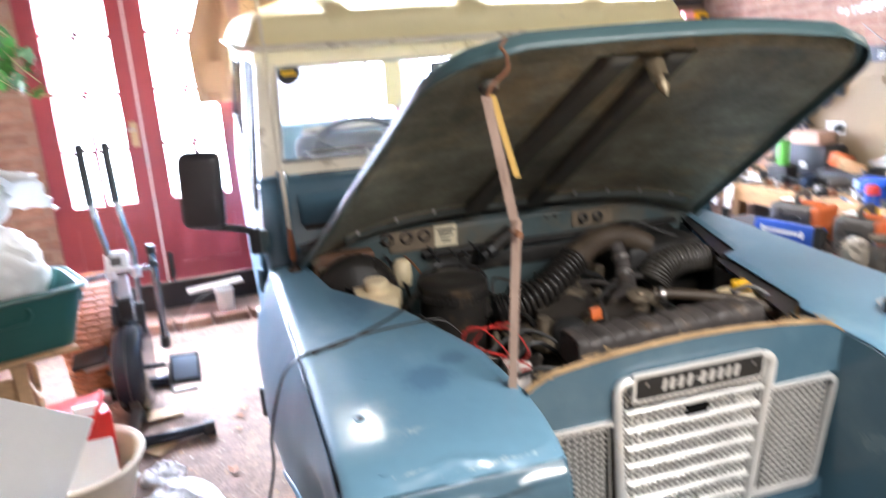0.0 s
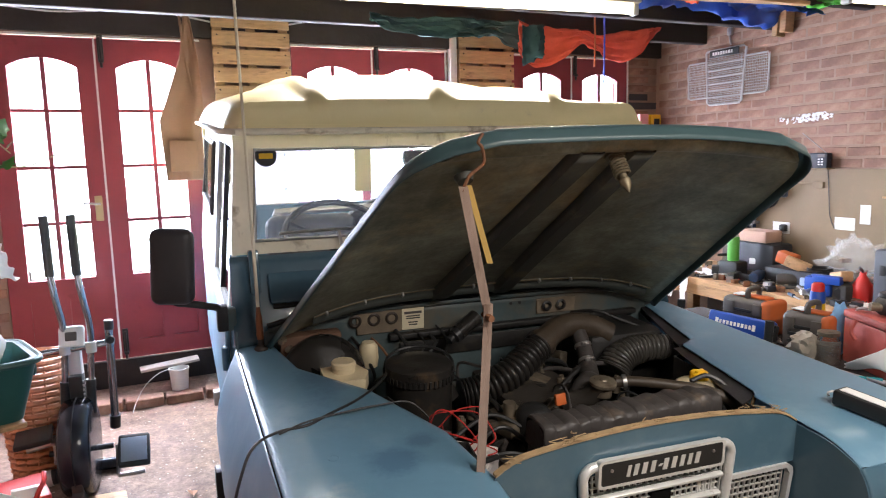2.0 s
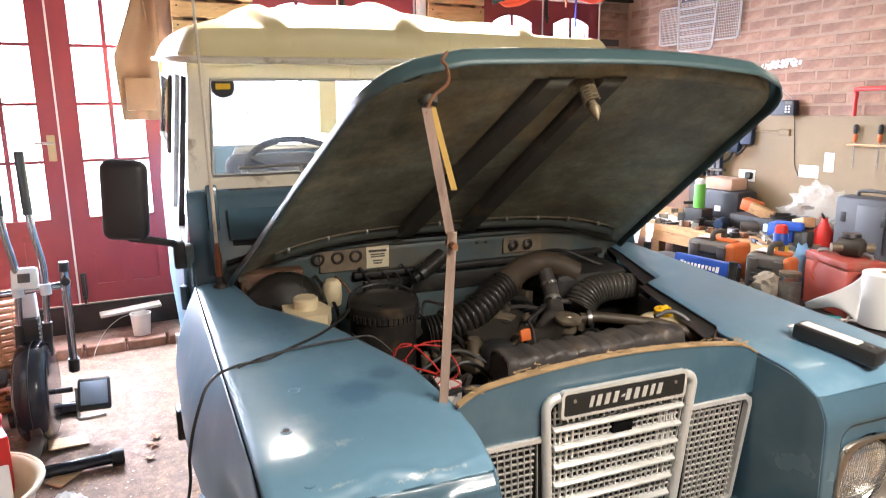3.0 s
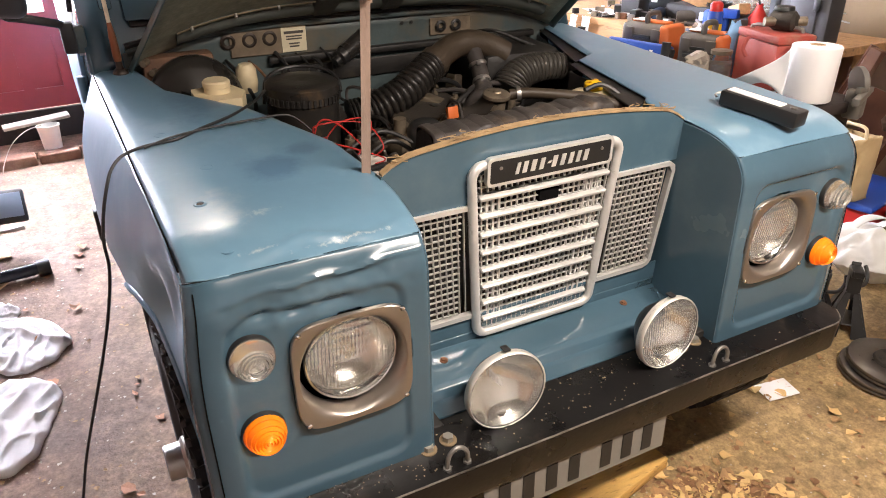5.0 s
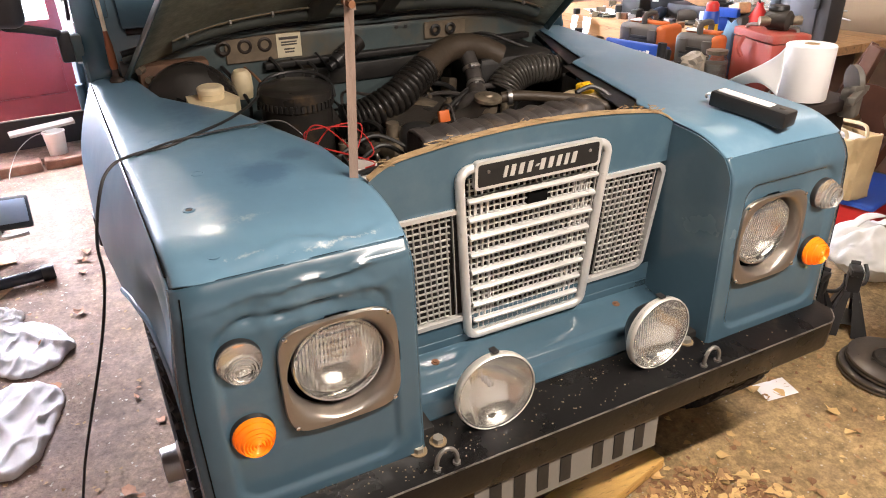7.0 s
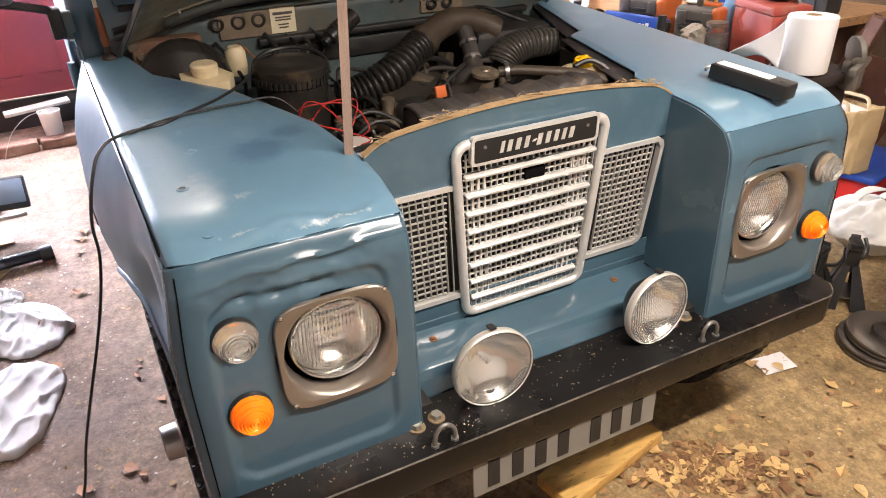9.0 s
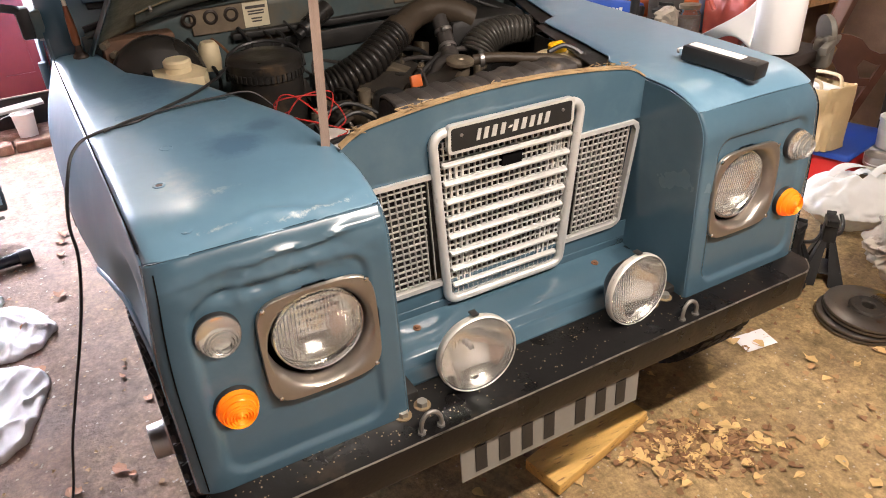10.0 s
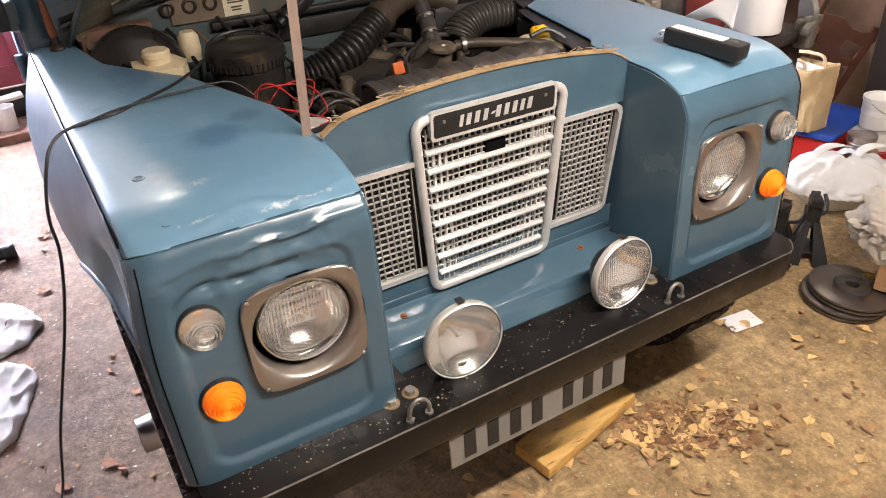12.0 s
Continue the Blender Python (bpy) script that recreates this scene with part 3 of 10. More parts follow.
def doors():
    LAB = "dark red painted glazed door with an arched top, closed"
    for k, (a, b) in enumerate(BAYS):
        m = (a + b) / 2
        left = door_leaf("door_%d" % (2 * k + 1), a + 0.0, m, True, LAB)
        right = door_leaf("door_%d" % (2 * k + 2), m, b, False, LAB)
        long_bolt(m + 0.035, 2.50, right)
        if k == 0:
            long_bolt(m + 0.035, 0.62, right)
            plate = part("lock_plate", Shape().box(back_frame(m - 0.05, 1.50, 0.016), (0.045, 0.008, 0.16), (0, 0, BACK_TURN), 0.003), plain("aged_brass", (0.45, 0.36, 0.2), 0.4, 0.8), left, "aged brass lock plate")
            part("lever_handle", Shape().tube([back_frame(m - 0.05, 1.53, 0.01), back_frame(m - 0.05, 1.53, 0.05), back_frame(m - 0.14, 1.535, 0.055)], 0.008), STEEL, plate, "steel lever handle")
        # pale draught strip between the leaves and round the frame
        strip = Shape().prism([back_frame(m - 0.006, DOOR_SILL, 0.013), back_frame(m + 0.006, DOOR_SILL, 0.013), back_frame(m + 0.006, DOOR_TOP, 0.013), back_frame(m - 0.006, DOOR_TOP, 0.013)], (0.0004, -0.006, 0))
        single("door_draught_strip", strip, WHITE, "thin white draught strip on the closed door joint", "draught strip", kind="structure", smooth=0)
        sh = Shape().prism([back_frame(a - 0.03, DOOR_TOP - 0.004, 0.014), back_frame(b + 0.03, DOOR_TOP - 0.004, 0.014), back_frame(b + 0.03, DOOR_TOP + 0.008, 0.014), back_frame(a - 0.03, DOOR_TOP + 0.008, 0.014)], (0.0008, -0.008, 0))
        if k != 0:
            sh.prism([back_frame(b - 0.004, DOOR_SILL, 0.016), back_frame(b + 0.008, DOOR_SILL, 0.016), back_frame(b + 0.008, DOOR_TOP, 0.016), back_frame(b - 0.004, DOOR_TOP, 0.016)], (0.0008, -0.008, 0))
        single("door_trim", sh, WHITE, "thin white trim along the door frame", "trim", kind="structure", smooth=0)


doors()


def outside():
    """A plain bright overcast distance beyond the glass."""
    m = bpy.data.materials.new("bright_overcast_distance")
    m.use_nodes = True
    N, L = m.node_tree.nodes, m.node_tree.links
    N.remove(N["Principled BSDF"])
    e = N.new("ShaderNodeEmission")
    tc, nz, rp = N.new("ShaderNodeTexCoord"), N.new("ShaderNodeTexNoise"), N.new("ShaderNodeMix")
    nz.inputs["Scale"].default_value = 0.55
    rp.data_type = "RGBA"
    rp.inputs[6].default_value, rp.inputs[7].default_value = (0.80, 0.88, 0.92, 1), (1, 1, 1, 1)
    L.new(tc.outputs["Object"], nz.inputs[0]), L.new(nz.outputs[0], rp.inputs[0]), L.new(rp.outputs[2], e.inputs[0])
    e.inputs[1].default_value = 3.2
    L.new(e.outputs[0], N["Material Output"].inputs[0])
    sh = Shape().box((0, 12, 2.5), (40, 0.1, 12))
    single("backdrop", sh, m, "bright overcast distance beyond the garage doors", "backdrop", kind="structure", smooth=0)


outside()


def landing():
    """The raised step in front of the doors, with a brick kerb."""
    a, b = -2.70, 0.6
    pts = []
    sh = Shape().prism([back_frame(a, -0.1, 0.30), back_frame(b, -0.1, 0.30), back_frame(b, 0.31, 0.30), back_frame(a, 0.31, 0.30)], Vector(back_frame(0, 0, 0)) - Vector(back_frame(0, 0, 0.305)))
    step = single("door_step", sh, CONCRETE, "raised concrete step below the red doors", "step", kind="structure", smooth=0)
    sh = Shape().prism([back_frame(a, 0.30, 0.02), back_frame(b, 0.30, 0.02), back_frame(b, 0.49, 0.02), back_frame(a, 0.49, 0.02)], (0.0, 0.04, 0))
    single("door_threshold", sh, SOOT, "dark timber threshold below the doors", "threshold", kind="structure", smooth=0)
    me = None
    for i in range(14):
        x = a + 0.12 + 0.235 * i
        if me is None:
            me = mesh_of("brick", Shape().box((0, 0, 0), (0.222, 0.10, 0.075), (0, 0, BACK_TURN), 0.008, 1), BRICK)
        ob = new("brick", me)
        ob.matrix_basis = Matrix.Translation(back_frame(x, 0.288 + 0.004 * math.sin(i * 5), 0.355)) @ pose(0, 0, 0, 0, 0, 2 * math.sin(i * 9))
        ob.parent = step


landing()


# ---- the car ----
# copy of the lightened blue: daylight on the car's sides put into the colour
BLUE_SIDE_LIT = BLUE_TOP_LIT.copy()
BLUE_SIDE_LIT.name = "lit_blue_side"
BLUE_SIDE_LIT.node_tree.nodes["Principled BSDF"].inputs["Coat Weight"].default_value = 0.3
BLUE_SIDE_LIT.node_tree.nodes["Principled BSDF"].inputs["Coat Roughness"].default_value = 0.25
BLUE_SIDE_LIT.node_tree.nodes["Principled BSDF"].inputs["Specular IOR Level"].default_value = 0.5
CARW = car_frame
CAR = thing("off_road_car", (0.0, 1.6, floor_z(1.6)), "faded blue old off-road car with cream roof and open bonnet", "car")


def cpart(name, sh, material, parent=None, label="", smooth=40, thick=0.0, weld=False):
    return part(name, sh, material, parent or CAR, label, CARW, smooth, thick, weld)


def lerp_table(tab, v):
    for (a, fa), (b, fb) in zip(tab, tab[1:]):
        if v <= b:
            return fa + (fb - fa) * max(0.0, (v - a) / (b - a))
    return tab[-1][1]


L_INNER = ((0.0, 0.405), (0.22, 0.395), (0.44, 0.412), (0.75, 0.52), (0.98, 0.675), (1.21, 0.715))
R_INNER = ((0.0, 0.405), (0.22, 0.420), (0.36, 0.428), (0.39, 0.456), (0.77, 0.532), (0.805, 0.595), (1.10, 0.685), (1.21, 0.715))
SIDE_SWELL = ((0.03, 0.026), (0.10, 0.015), (0.20, 0.015), (0.30, 0.023), (0.39, 0.033), (0.50, 0.048), (0.62, 0.066), (0.75, 0.079), (0.90, 0.083), (1.25, 0.078))
ARCH_Y, ARCH_Z, ARCH_R = 0.42, 0.36, 0.418
HUB_Y, WHEEL_Z = 0.40, 0.339


def front_y(z):
    return 0.07 * (z - 0.9) - 0.012 + 6.5 * max(0.0, z - 0.985) ** 2


def wing_round(x):
    """How the outer corner of a wing rolls back and down: (y, z) shifts."""
    q = min(1.0, max(0.0, (abs(x) - 0.770) / 0.050))
    return 0.034 * (1 - math.sqrt(max(0.0, 1 - 0.96 * q * q))), -0.010 * q * q


def dent(x, z):
    """The crumpled upper edge of the driver's-side wing."""
    d = 0.012 * bump_at(x, z, -0.66, 1.000, 0.090, 0.024) + 0.009 * bump_at(x, z, -0.53, 1.008, 0.060, 0.020)
    # three hollows side by side, with a wandering ridge above them
    d += 0.010 * bump_at(x, z, -0.712, 0.976, 0.020, 0.012) + 0.012 * bump_at(x, z, -0.652, 0.968, 0.026, 0.011) + 0.011 * bump_at(x, z, -0.578, 0.968, 0.034, 0.012)
    d -= 0.003 * bump_at(x, z, -0.682, 0.962, 0.010, 0.018) + 0.003 * bump_at(x, z, -0.614, 0.957, 0.011, 0.017)
    crest = 1.022 + 0.05 * (x + 0.6) + 0.014 * noise.noise((x * 12, 2, 2))
    d -= 0.0060 * bump_at(x, z, -0.56, crest, 0.20, 0.0060)
    d += 0.0055 * noise.noise((x * 16, z * 26, 1.7)) * bump_at(x, z, -0.60, 1.00, 0.22, 0.05)
    d += 0.0030 * noise.noise((x * 44, z * 56, 4.2)) * bump_at(x, z, -0.62, 0.99, 0.17, 0.035)
    return d


def wing(s):
    """s = -1: the driver's side, with dents; +1: the other."""
    left = s < 0
    inner = L_INNER if left else R_INNER
    wing_ob = cpart("wing", wing_top(s, inner), BLUE_WORN_LIT if left else BLUE_TOP_LIT, None, "faded blue wing top with worn patches" if not left else "faded blue wing top, dented at the front edge", thick=0.003)

    # outer side with the wheel arch
    def side(u, v):
        y, k = 0.030 + 1.21 * u, v
        z = 1.0770 - 0.61 * k - 0.030 * max(0.0, 1 - u * 12) ** 2 * (1 - k)
        out = 0.820 + lerp_table(SIDE_SWELL, y) * (1 - 0.9 * min(1.0, max(0.0, (0.765 - z) / 0.30))) * math.sin(min(1, k * 2.2) * math.pi / 2) + 0.006 * u
        if left:
            out -= 0.030 * bump_at(y, z, 0.30, 0.86, 0.09, 0.06) + 0.016 * bump_at(y, z, 0.14, 0.97, 0.05, 0.05)
            out += 0.006 * noise.noise((y * 9, z * 9, 3)) * bump_at(y, z, 0.2, 0.9, 0.3, 0.2)
        d = math.hypot(y - ARCH_Y, z - ARCH_Z)
        if d < ARCH_R + 0.05:
            out += 0.003 * (1 - max(0, d - ARCH_R) / 0.05)
        yy = y + front_y(z) * max(0, 1 - u * 6)
        return (s * out, yy, z)

    def keep(u, v):
        y, z = 0.03 + 1.21 * u, 1.0770 - 0.61 * v
        if math.hypot(y - ARCH_Y, z - ARCH_Z) < ARCH_R or (z < ARCH_Z + 0.22 and y < ARCH_Y + 0.3):
            return False
        return not (z < 0.56 and y < 0.3)
    cpart("outer_panel", Shape().grid(side, 84, 44, keep), BLUE_SIDE_LIT, wing_ob, "faded blue wing side with dents" if left else "", thick=0.003)

    # rolled lip round the wheel arch
    lip = []
    for k in range(41):
        a = math.pi * (0.24 + 0.60 * k / 40)
        y, z = ARCH_Y + (ARCH_R + 0.004) * math.cos(a), ARCH_Z + (ARCH_R + 0.004) * math.sin(a)
        lip.append(side((y - 0.03) / 1.21, (1.0770 - z) / 0.61))
    cpart("arch_lip", Shape().tube(lip, 0.009, 8, 0), BLUE_SIDE_LIT, wing_ob, "rolled blue wheel arch lip")

    # dark tunnel over the wheel
    def tunnel(u, v):
        a = math.pi * (0.02 + 0.93 * u)
        return (s * (0.42 + (0.395 + 0.06 * math.sin(math.pi * min(1.0, u * 1.6)) * (u < 0.625)) * v), ARCH_Y + (ARCH_R + 0.006) * math.cos(a), ARCH_Z + (ARCH_R + 0.006) * math.sin(a))
    cpart("arch_liner", Shape().grid(tunnel, 28, 2), BLACK_DUSTY, wing_ob, "dirty black wheel arch liner", thick=0.003)

    # front face: pressed border, hole for the lamp
    hx, hz = s * 0.558, 0.831

    def face(u, v):
        x = s * (0.405 + 0.415 * u)
        z = 0.560 + 0.4915 * v
        swell = 0.026 * math.sin(min(1, max(0.0, 1.062 - z) / 0.6 * 2.2) * math.pi / 2) * u ** 4
        y = front_y(z)
        # a slightly sunk field inside the border
        ax, az = abs(x) - 0.612, z - 0.785
        e = max(abs(ax) - 0.155, abs(az) - 0.185)
        c = 0.04
        dx, dz = max(abs(ax) - 0.155 + c, 0), max(abs(az) - 0.195 + c, 0)
        e = math.hypot(dx, dz) - c
        t = min(1, max(0, (-e + 0.009) / 0.017))
        y += 0.0075 * (3 * t * t - 2 * t ** 3)
        if left:
            y += dent(x, z)
        # the sides turn back
        dy, dz = wing_round(x)
        y += dy
        z += dz * max(0.0, (z - 0.9) / 0.15)
        q = max(0, (0.412 - abs(x)) / 0.007)
        y += 0.006 * q * q
        return (x + s * swell, y, z)
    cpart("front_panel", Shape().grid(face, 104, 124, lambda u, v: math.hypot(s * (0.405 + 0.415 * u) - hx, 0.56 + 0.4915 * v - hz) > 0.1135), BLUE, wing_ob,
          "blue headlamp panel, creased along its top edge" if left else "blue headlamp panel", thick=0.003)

    # inner side towards the grille
    poly = [(s * 0.402, front_y(0.56) + 0.004, 0.56)]
    poly += [(s * 0.402, front_y(z) + 0.004, z) for z in (0.7, 0.85, 0.98, 1.0, 1.015, 1.03, 1.042, 1.05)]
    poly += [(s * 0.402, y, top_z(y) - 0.002) for y in (0.035, 0.05, 0.07, 0.09, 0.12, 0.16, 0.2, 0.24)]
    poly += [(s * 0.402, 0.24, 0.56)]
    cpart("inner_panel", Shape().prism(poly, (s * 0.003, 0, 0)), BLUE, wing_ob, "plain blue inner wing face", smooth=0)
    # splash panel hanging below the bonnet edge
    spl = []
    pts = [(0.24, 0.0), (0.42, 0.035), (0.43, 0.0), (0.74, 0.04), (0.75, 0.0), (1.2, 0.02)]
    top = [(s * (lerp_table(inner, y) - 0.004 - e), y, 1.062) for y, e in pts]
    for a, b in zip(top, top[1:]):
        spl.append(Shape().prism([a, b, (b[0], b[1], 0.62), (a[0], a[1], 0.62)], (s * -0.004, 0, 0)))
    if not left:
        spl.append(Shape().prism([(0.700, 1.215, 1.0775), (0.722, 1.215, 1.0775), (0.603, 0.803, 1.0775), (0.528, 0.778, 1.0775)], (0, 0, -0.004)))
        spl.append(Shape().prism([(0.540, 0.776, 1.0765), (0.466, 0.388, 1.0765), (0.376, 0.345, 1.0765), (0.500, 0.770, 1.0765)], (0, 0, -0.004)))
    for sp in spl:
        cpart("splash_panel", sp, BLACK_DUSTY, wing_ob, "dirty black inner splash panel", smooth=0)
    # dark joints along the outer and front edges
    gap = []
    for k in range(25):
        y = 0.062 + 1.15 * k / 24
        gap.append((s * (0.8180 + 0.008 * ((y - 0.0265) / 1.1935) ** 0.74), y, top_z(y) - 0.0074))
    cpart("panel_joint", Shape().tube(gap, 0.0019, 6, 0), DARK_GAP, wing_ob, "thin dark panel joint")
    gap = []
    for k in range(33):
        x = 0.408 + 0.406 * k / 32
        dy, dz = wing_round(x)
        gap.append((s * x, front_y(1.0515) + dy + (dent(s * x, 1.05) if left else 0), 1.0512 + dz))
    cpart("panel_joint", Shape().tube(gap, 0.0016, 6, 0), DARK_GAP, wing_ob)
    gap = []
    for z in np.linspace(0.57, 1.040, 24):
        swell = 0.026 * math.sin(min(1, (1.062 - z) / 0.6 * 2.2) * math.pi / 2) * 0.863
        gap.append((s * (0.8055 + swell), front_y(z) + 0.0062 + (dent(s * 0.805, z) if left else 0), z + wing_round(0.805)[1] * max(0.0, (z - 0.9) / 0.15)))
    cpart("panel_joint", Shape().tube(gap, 0.0013, 6, 0), DARK_GAP, wing_ob)
    return wing_ob


def top_z(y):
    t = max(0.0, min(1.0, (y - 0.026) / 0.125))
    k = max(0.0, min(1.0, (y - 0.026) / 0.45))
    return 1.087 - 0.030 * (1 - t) ** 2 - 0.006 * (1 - k) ** 2


def wing_top(s, inner):
    def f(u, v):
        y = 0.0265 + 1.1935 * (v ** 1.35)
        xi, xo = lerp_table(inner, y), 0.816 + 0.008 * v
        x = xi + (xo - xi) * u
        z = top_z(y) - 0.0065 * max(0, (x - xo + 0.020) / 0.020) ** 2 + 0.0025 * math.sin(u * math.pi) - 0.004 * max(0, 1 - (x - xi) / 0.02)
        if s < 0:
            z -= 0.008 * bump_at(-x, y, -0.70, 0.03, 0.05, 0.035) + 0.006 * bump_at(-x, y, -0.56, 0.03, 0.06, 0.03)
            z += 0.006 * noise.noise((x * 13, y * 18, 5)) * bump_at(-x, y, -0.62, 0.05, 0.24, 0.05)
            z += 0.0030 * noise.noise((x * 38, y * 44, 9)) * bump_at(-x, y, -0.60, 0.05, 0.18, 0.04)
            z += 0.005 * bump_at(0, y - 0.055 - 0.03 * noise.noise((x * 9, 3, 1)), 0, 0, 1, 0.008) * bump_at(-x, 0, -0.55, 0, 0.12, 1)
            z -= 0.0022 * bump_at(-x, y, -0.55, 0.40, 0.10, 0.10)
        return (s * x, y + wing_round(x)[0] * max(0.0, 1 - 4 * v), z)
    return Shape().grid(f, 60, 110)


WING_L, WING_R = wing(-1), wing(1)


GREASY_BOLT = plain("dull_bolt_steel", (0.045, 0.036, 0.030), 0.5, 0.6)


def wing_fixings():
    x, y = -0.742, 0.235
    bolt = cpart("panel_bolt", Shape().lathe([(0.0120, -0.002), (0.0120, 0.0010), (0.0105, 0.0018), (0.0075, 0.0014), (0.0070, -0.002)], (x, y, top_z(y) + 0.003), (0, 0, 1), 20), BLUE_TOP_LIT, WING_L, "washer round a sunk rusty screw")
    cpart("bolt_head", Shape().lathe([(0.0072, -0.002), (0.0060, 0.0008), (0.0025, 0.0012), (0.0, 0.0006)], (x, y, top_z(y) + 0.003), (0, 0, 1), 12), GREASY_BOLT, bolt, "dark rusty screw head")
    for x, y in ((-0.735, 0.078), (-0.694, 0.395), (-0.52, 0.62), (-0.745, 0.62)):
        cpart("panel_bolt", Shape().lathe([(0.0130, -0.004), (0.0130, 0.0008), (0.0118, 0.0012), (0.0106, 0.0002), (0.0, 0.0004)], (x, y, top_z(y) + (0.0025 if y > 0.1 else -0.0015)), (0, 0, 1), 22), BLUE_TOP_LIT, WING_L, "painted-over rivet")


wing_fixings()


# lamps on a wing
def headlamp(s):
    cx, cz, cy = s * 0.5625, 0.833, 0.009
    lx, lz = cx + (0.004 if s < 0 else 0.0), cz + 0.003
    ax = (0, -1, 0.10)
    lamp = cpart("headlamp", Shape().lathe([(0.0915, -0.016), (0.0915, 0.004), (0.0895, 0.008), (0.0865, 0.007), (0.0855, -0.004)], (lx, cy, lz), ax, 44), CHROME, None, "round glass headlamp set back in a pewter bezel")
    # squarish pressed bezel: flat border, then a dished wall down to the lamp
    prof = ((1.0, 0.006), (1.0, -0.001), (0.94, -0.003), (0.60, -0.003), (0.30, -0.002), (0.12, 0.002), (0.0, 0.009), (-0.10, 0.024), (-0.16, 0.036))

    def pressed(u, v):
        a = 2 * math.pi * u
        ca, sa = math.cos(a), math.sin(a)
        R = 0.1145 / (abs(ca) ** 5 + abs(sa) ** 5) ** 0.2
        k, d = prof[round(v * 8)]
        r = 0.1010 + (R - 0.1010) * k if k > 0 else 0.1010 + 0.022 * k
        x, z = cx + r * ca, cz - 0.001 + r * sa - 0.002 * max(k, 0)
        return (x, -0.0215 + d + 0.07 * (z - 0.835), z)
    bz = cpart("bezel", Shape().grid(pressed, 120, 8), BEZEL, lamp, "satin pewter dished headlamp bezel", smooth=35, weld=True)
    for dx, dz in ((-1, 1), (1, 1), (1, -1), (-1, -1)):
        x, z = s * 0.562 + dx * 0.098, 0.831 + dz * 0.098
        cpart("screw", Shape().lathe([(0.0050, -0.002), (0.0050, 0.002), (0.003, 0.0035), (0, 0.0035)], (x, -0.0245 + 0.07 * (z - 0.835), z), (0, -1, 0.07), 10), CHROME, bz)
    cpart("lamp_bucket", Shape().lathe([(0.0985, 0.0), (0.0985, -0.05), (0.02, -0.075), (0.0, -0.075)], (cx, 0.018, cz - 0.004), (0, -1, 0.07), 32), DARK_GAP, lamp, "dark bucket behind the lamp")
    # reflector bowl, bulb hood and fluted lens
    cpart("reflector", Shape().lathe([(0.0855 * k, -0.062 * (1 - k * k) - 0.002) for k in (1, 0.9, 0.75, 0.55, 0.35, 0.15, 0.03)], (lx, cy, lz), ax, 40), MIRROR, lamp, "bright mirrored reflector bowl")
    cpart("bulb_hood", Shape().lathe([(0.001, 0.0), (0.013, -0.003), (0.015, -0.022)], (lx, cy + 0.016, lz), ax, 18), MIRROR, lamp)

    lens = part("lens", fluted_lens(0.0870, 0.016), GLASS, lamp, "fluted clear glass lens")
    lens.data.transform(car_matrix() @ Matrix.Translation((lx, cy - 0.006, lz)) @ Matrix.Rotation(radians(5.7), 4, "X"))
    lens.visible_shadow = False


def car_matrix():
    return Matrix(((1, -0.035, 0, 0), (0, 1, -0.07, 0.063), (0, 0.07, 1, 0), (0, 0, 0, 1)))


def fluted_lens(r, dome, depth=0.0006):
    """A round glass facing -y: smooth and domed outside, upright flutes inside."""
    sh = Shape()

    def inside(u, v):
        return (2 * u - 1) ** 2 + (2 * v - 1) ** 2 < 1.0
    sh.grid(lambda u, v: (r * (2 * u - 1), -dome * (1 - min(1, (2 * u - 1) ** 2 + (2 * v - 1) ** 2)), r * (2 * v - 1)), 48, 48, inside)

    def back(u, v):
        x, z = r * (2 * u - 1), r * (2 * v - 1)
        k = 1 if abs(z) < r * 0.62 else 0.5
        return (x, 0.003 + 0.004 * (1 - min(1, (x * x + z * z) / r / r)) + depth * k * math.sin(x * 900) + 0.6 * depth * math.sin(z * 330) * (1 if abs(x) < r * 0.45 else 0.3), z)
    sh.grid(back, 110, 60, inside)
    return sh


def side_lamp(s, z, material, name, label, lab2):
    cx = s * 0.740
    y0 = front_y(z) + 0.006
    lamp = cpart(name, Shape().lathe([(0.0408, -0.004), (0.0408, 0.008), (0.039, 0.012), (0.036, 0.012)], (cx, y0, z), (0, -1, 0.07), 28), BLACK, None, label)
    prof = []
    for i in range(41):
        k = i / 40
        r = 0.039 * (1 - k)
        h = 0.014 + 0.030 * math.sin(min(1, k * 1.9) * math.pi / 2) ** 0.8 + 0.0022 * math.sin(k * 44)
        prof.append((max(r, 0.0002), h))
    cap = cpart("lens", Shape().lathe([(0.0395, 0.006)] + prof, (cx, y0, z), (0, -1, 0.07), 36), material, lamp, lab2)
    cap.visible_shadow = False
    cpart("lens_reflector", Shape().lathe([(0.036, 0.012), (0.02, 0.004), (0.0, 0.003)], (cx, y0, z), (0, -1, 0.07), 20), MIRROR if material is CLEAR else ORANGE_DEEP, lamp, "bright bowl behind the lens")


ORANGE_DEEP = plain("amber_reflector", (0.75, 0.16, 0.005), 0.3)
for s in (-1, 1):
    headlamp(s)
    side_lamp(s, 0.909, CLEAR, "side_lamp", "round clear ribbed side lamp", "ribbed clear lens")
    side_lamp(s, 0.748, ORANGE, "indicator_lamp", "round amber indicator lamp", "ribbed amber lens")


# ---- grille and front panel ----
GY = 0.20


def panel_top(x):
    return 1.146 - 0.037 * (x / 0.40) ** 2 - 0.020 * max(0, (abs(x) - 0.33) / 0.07) ** 2


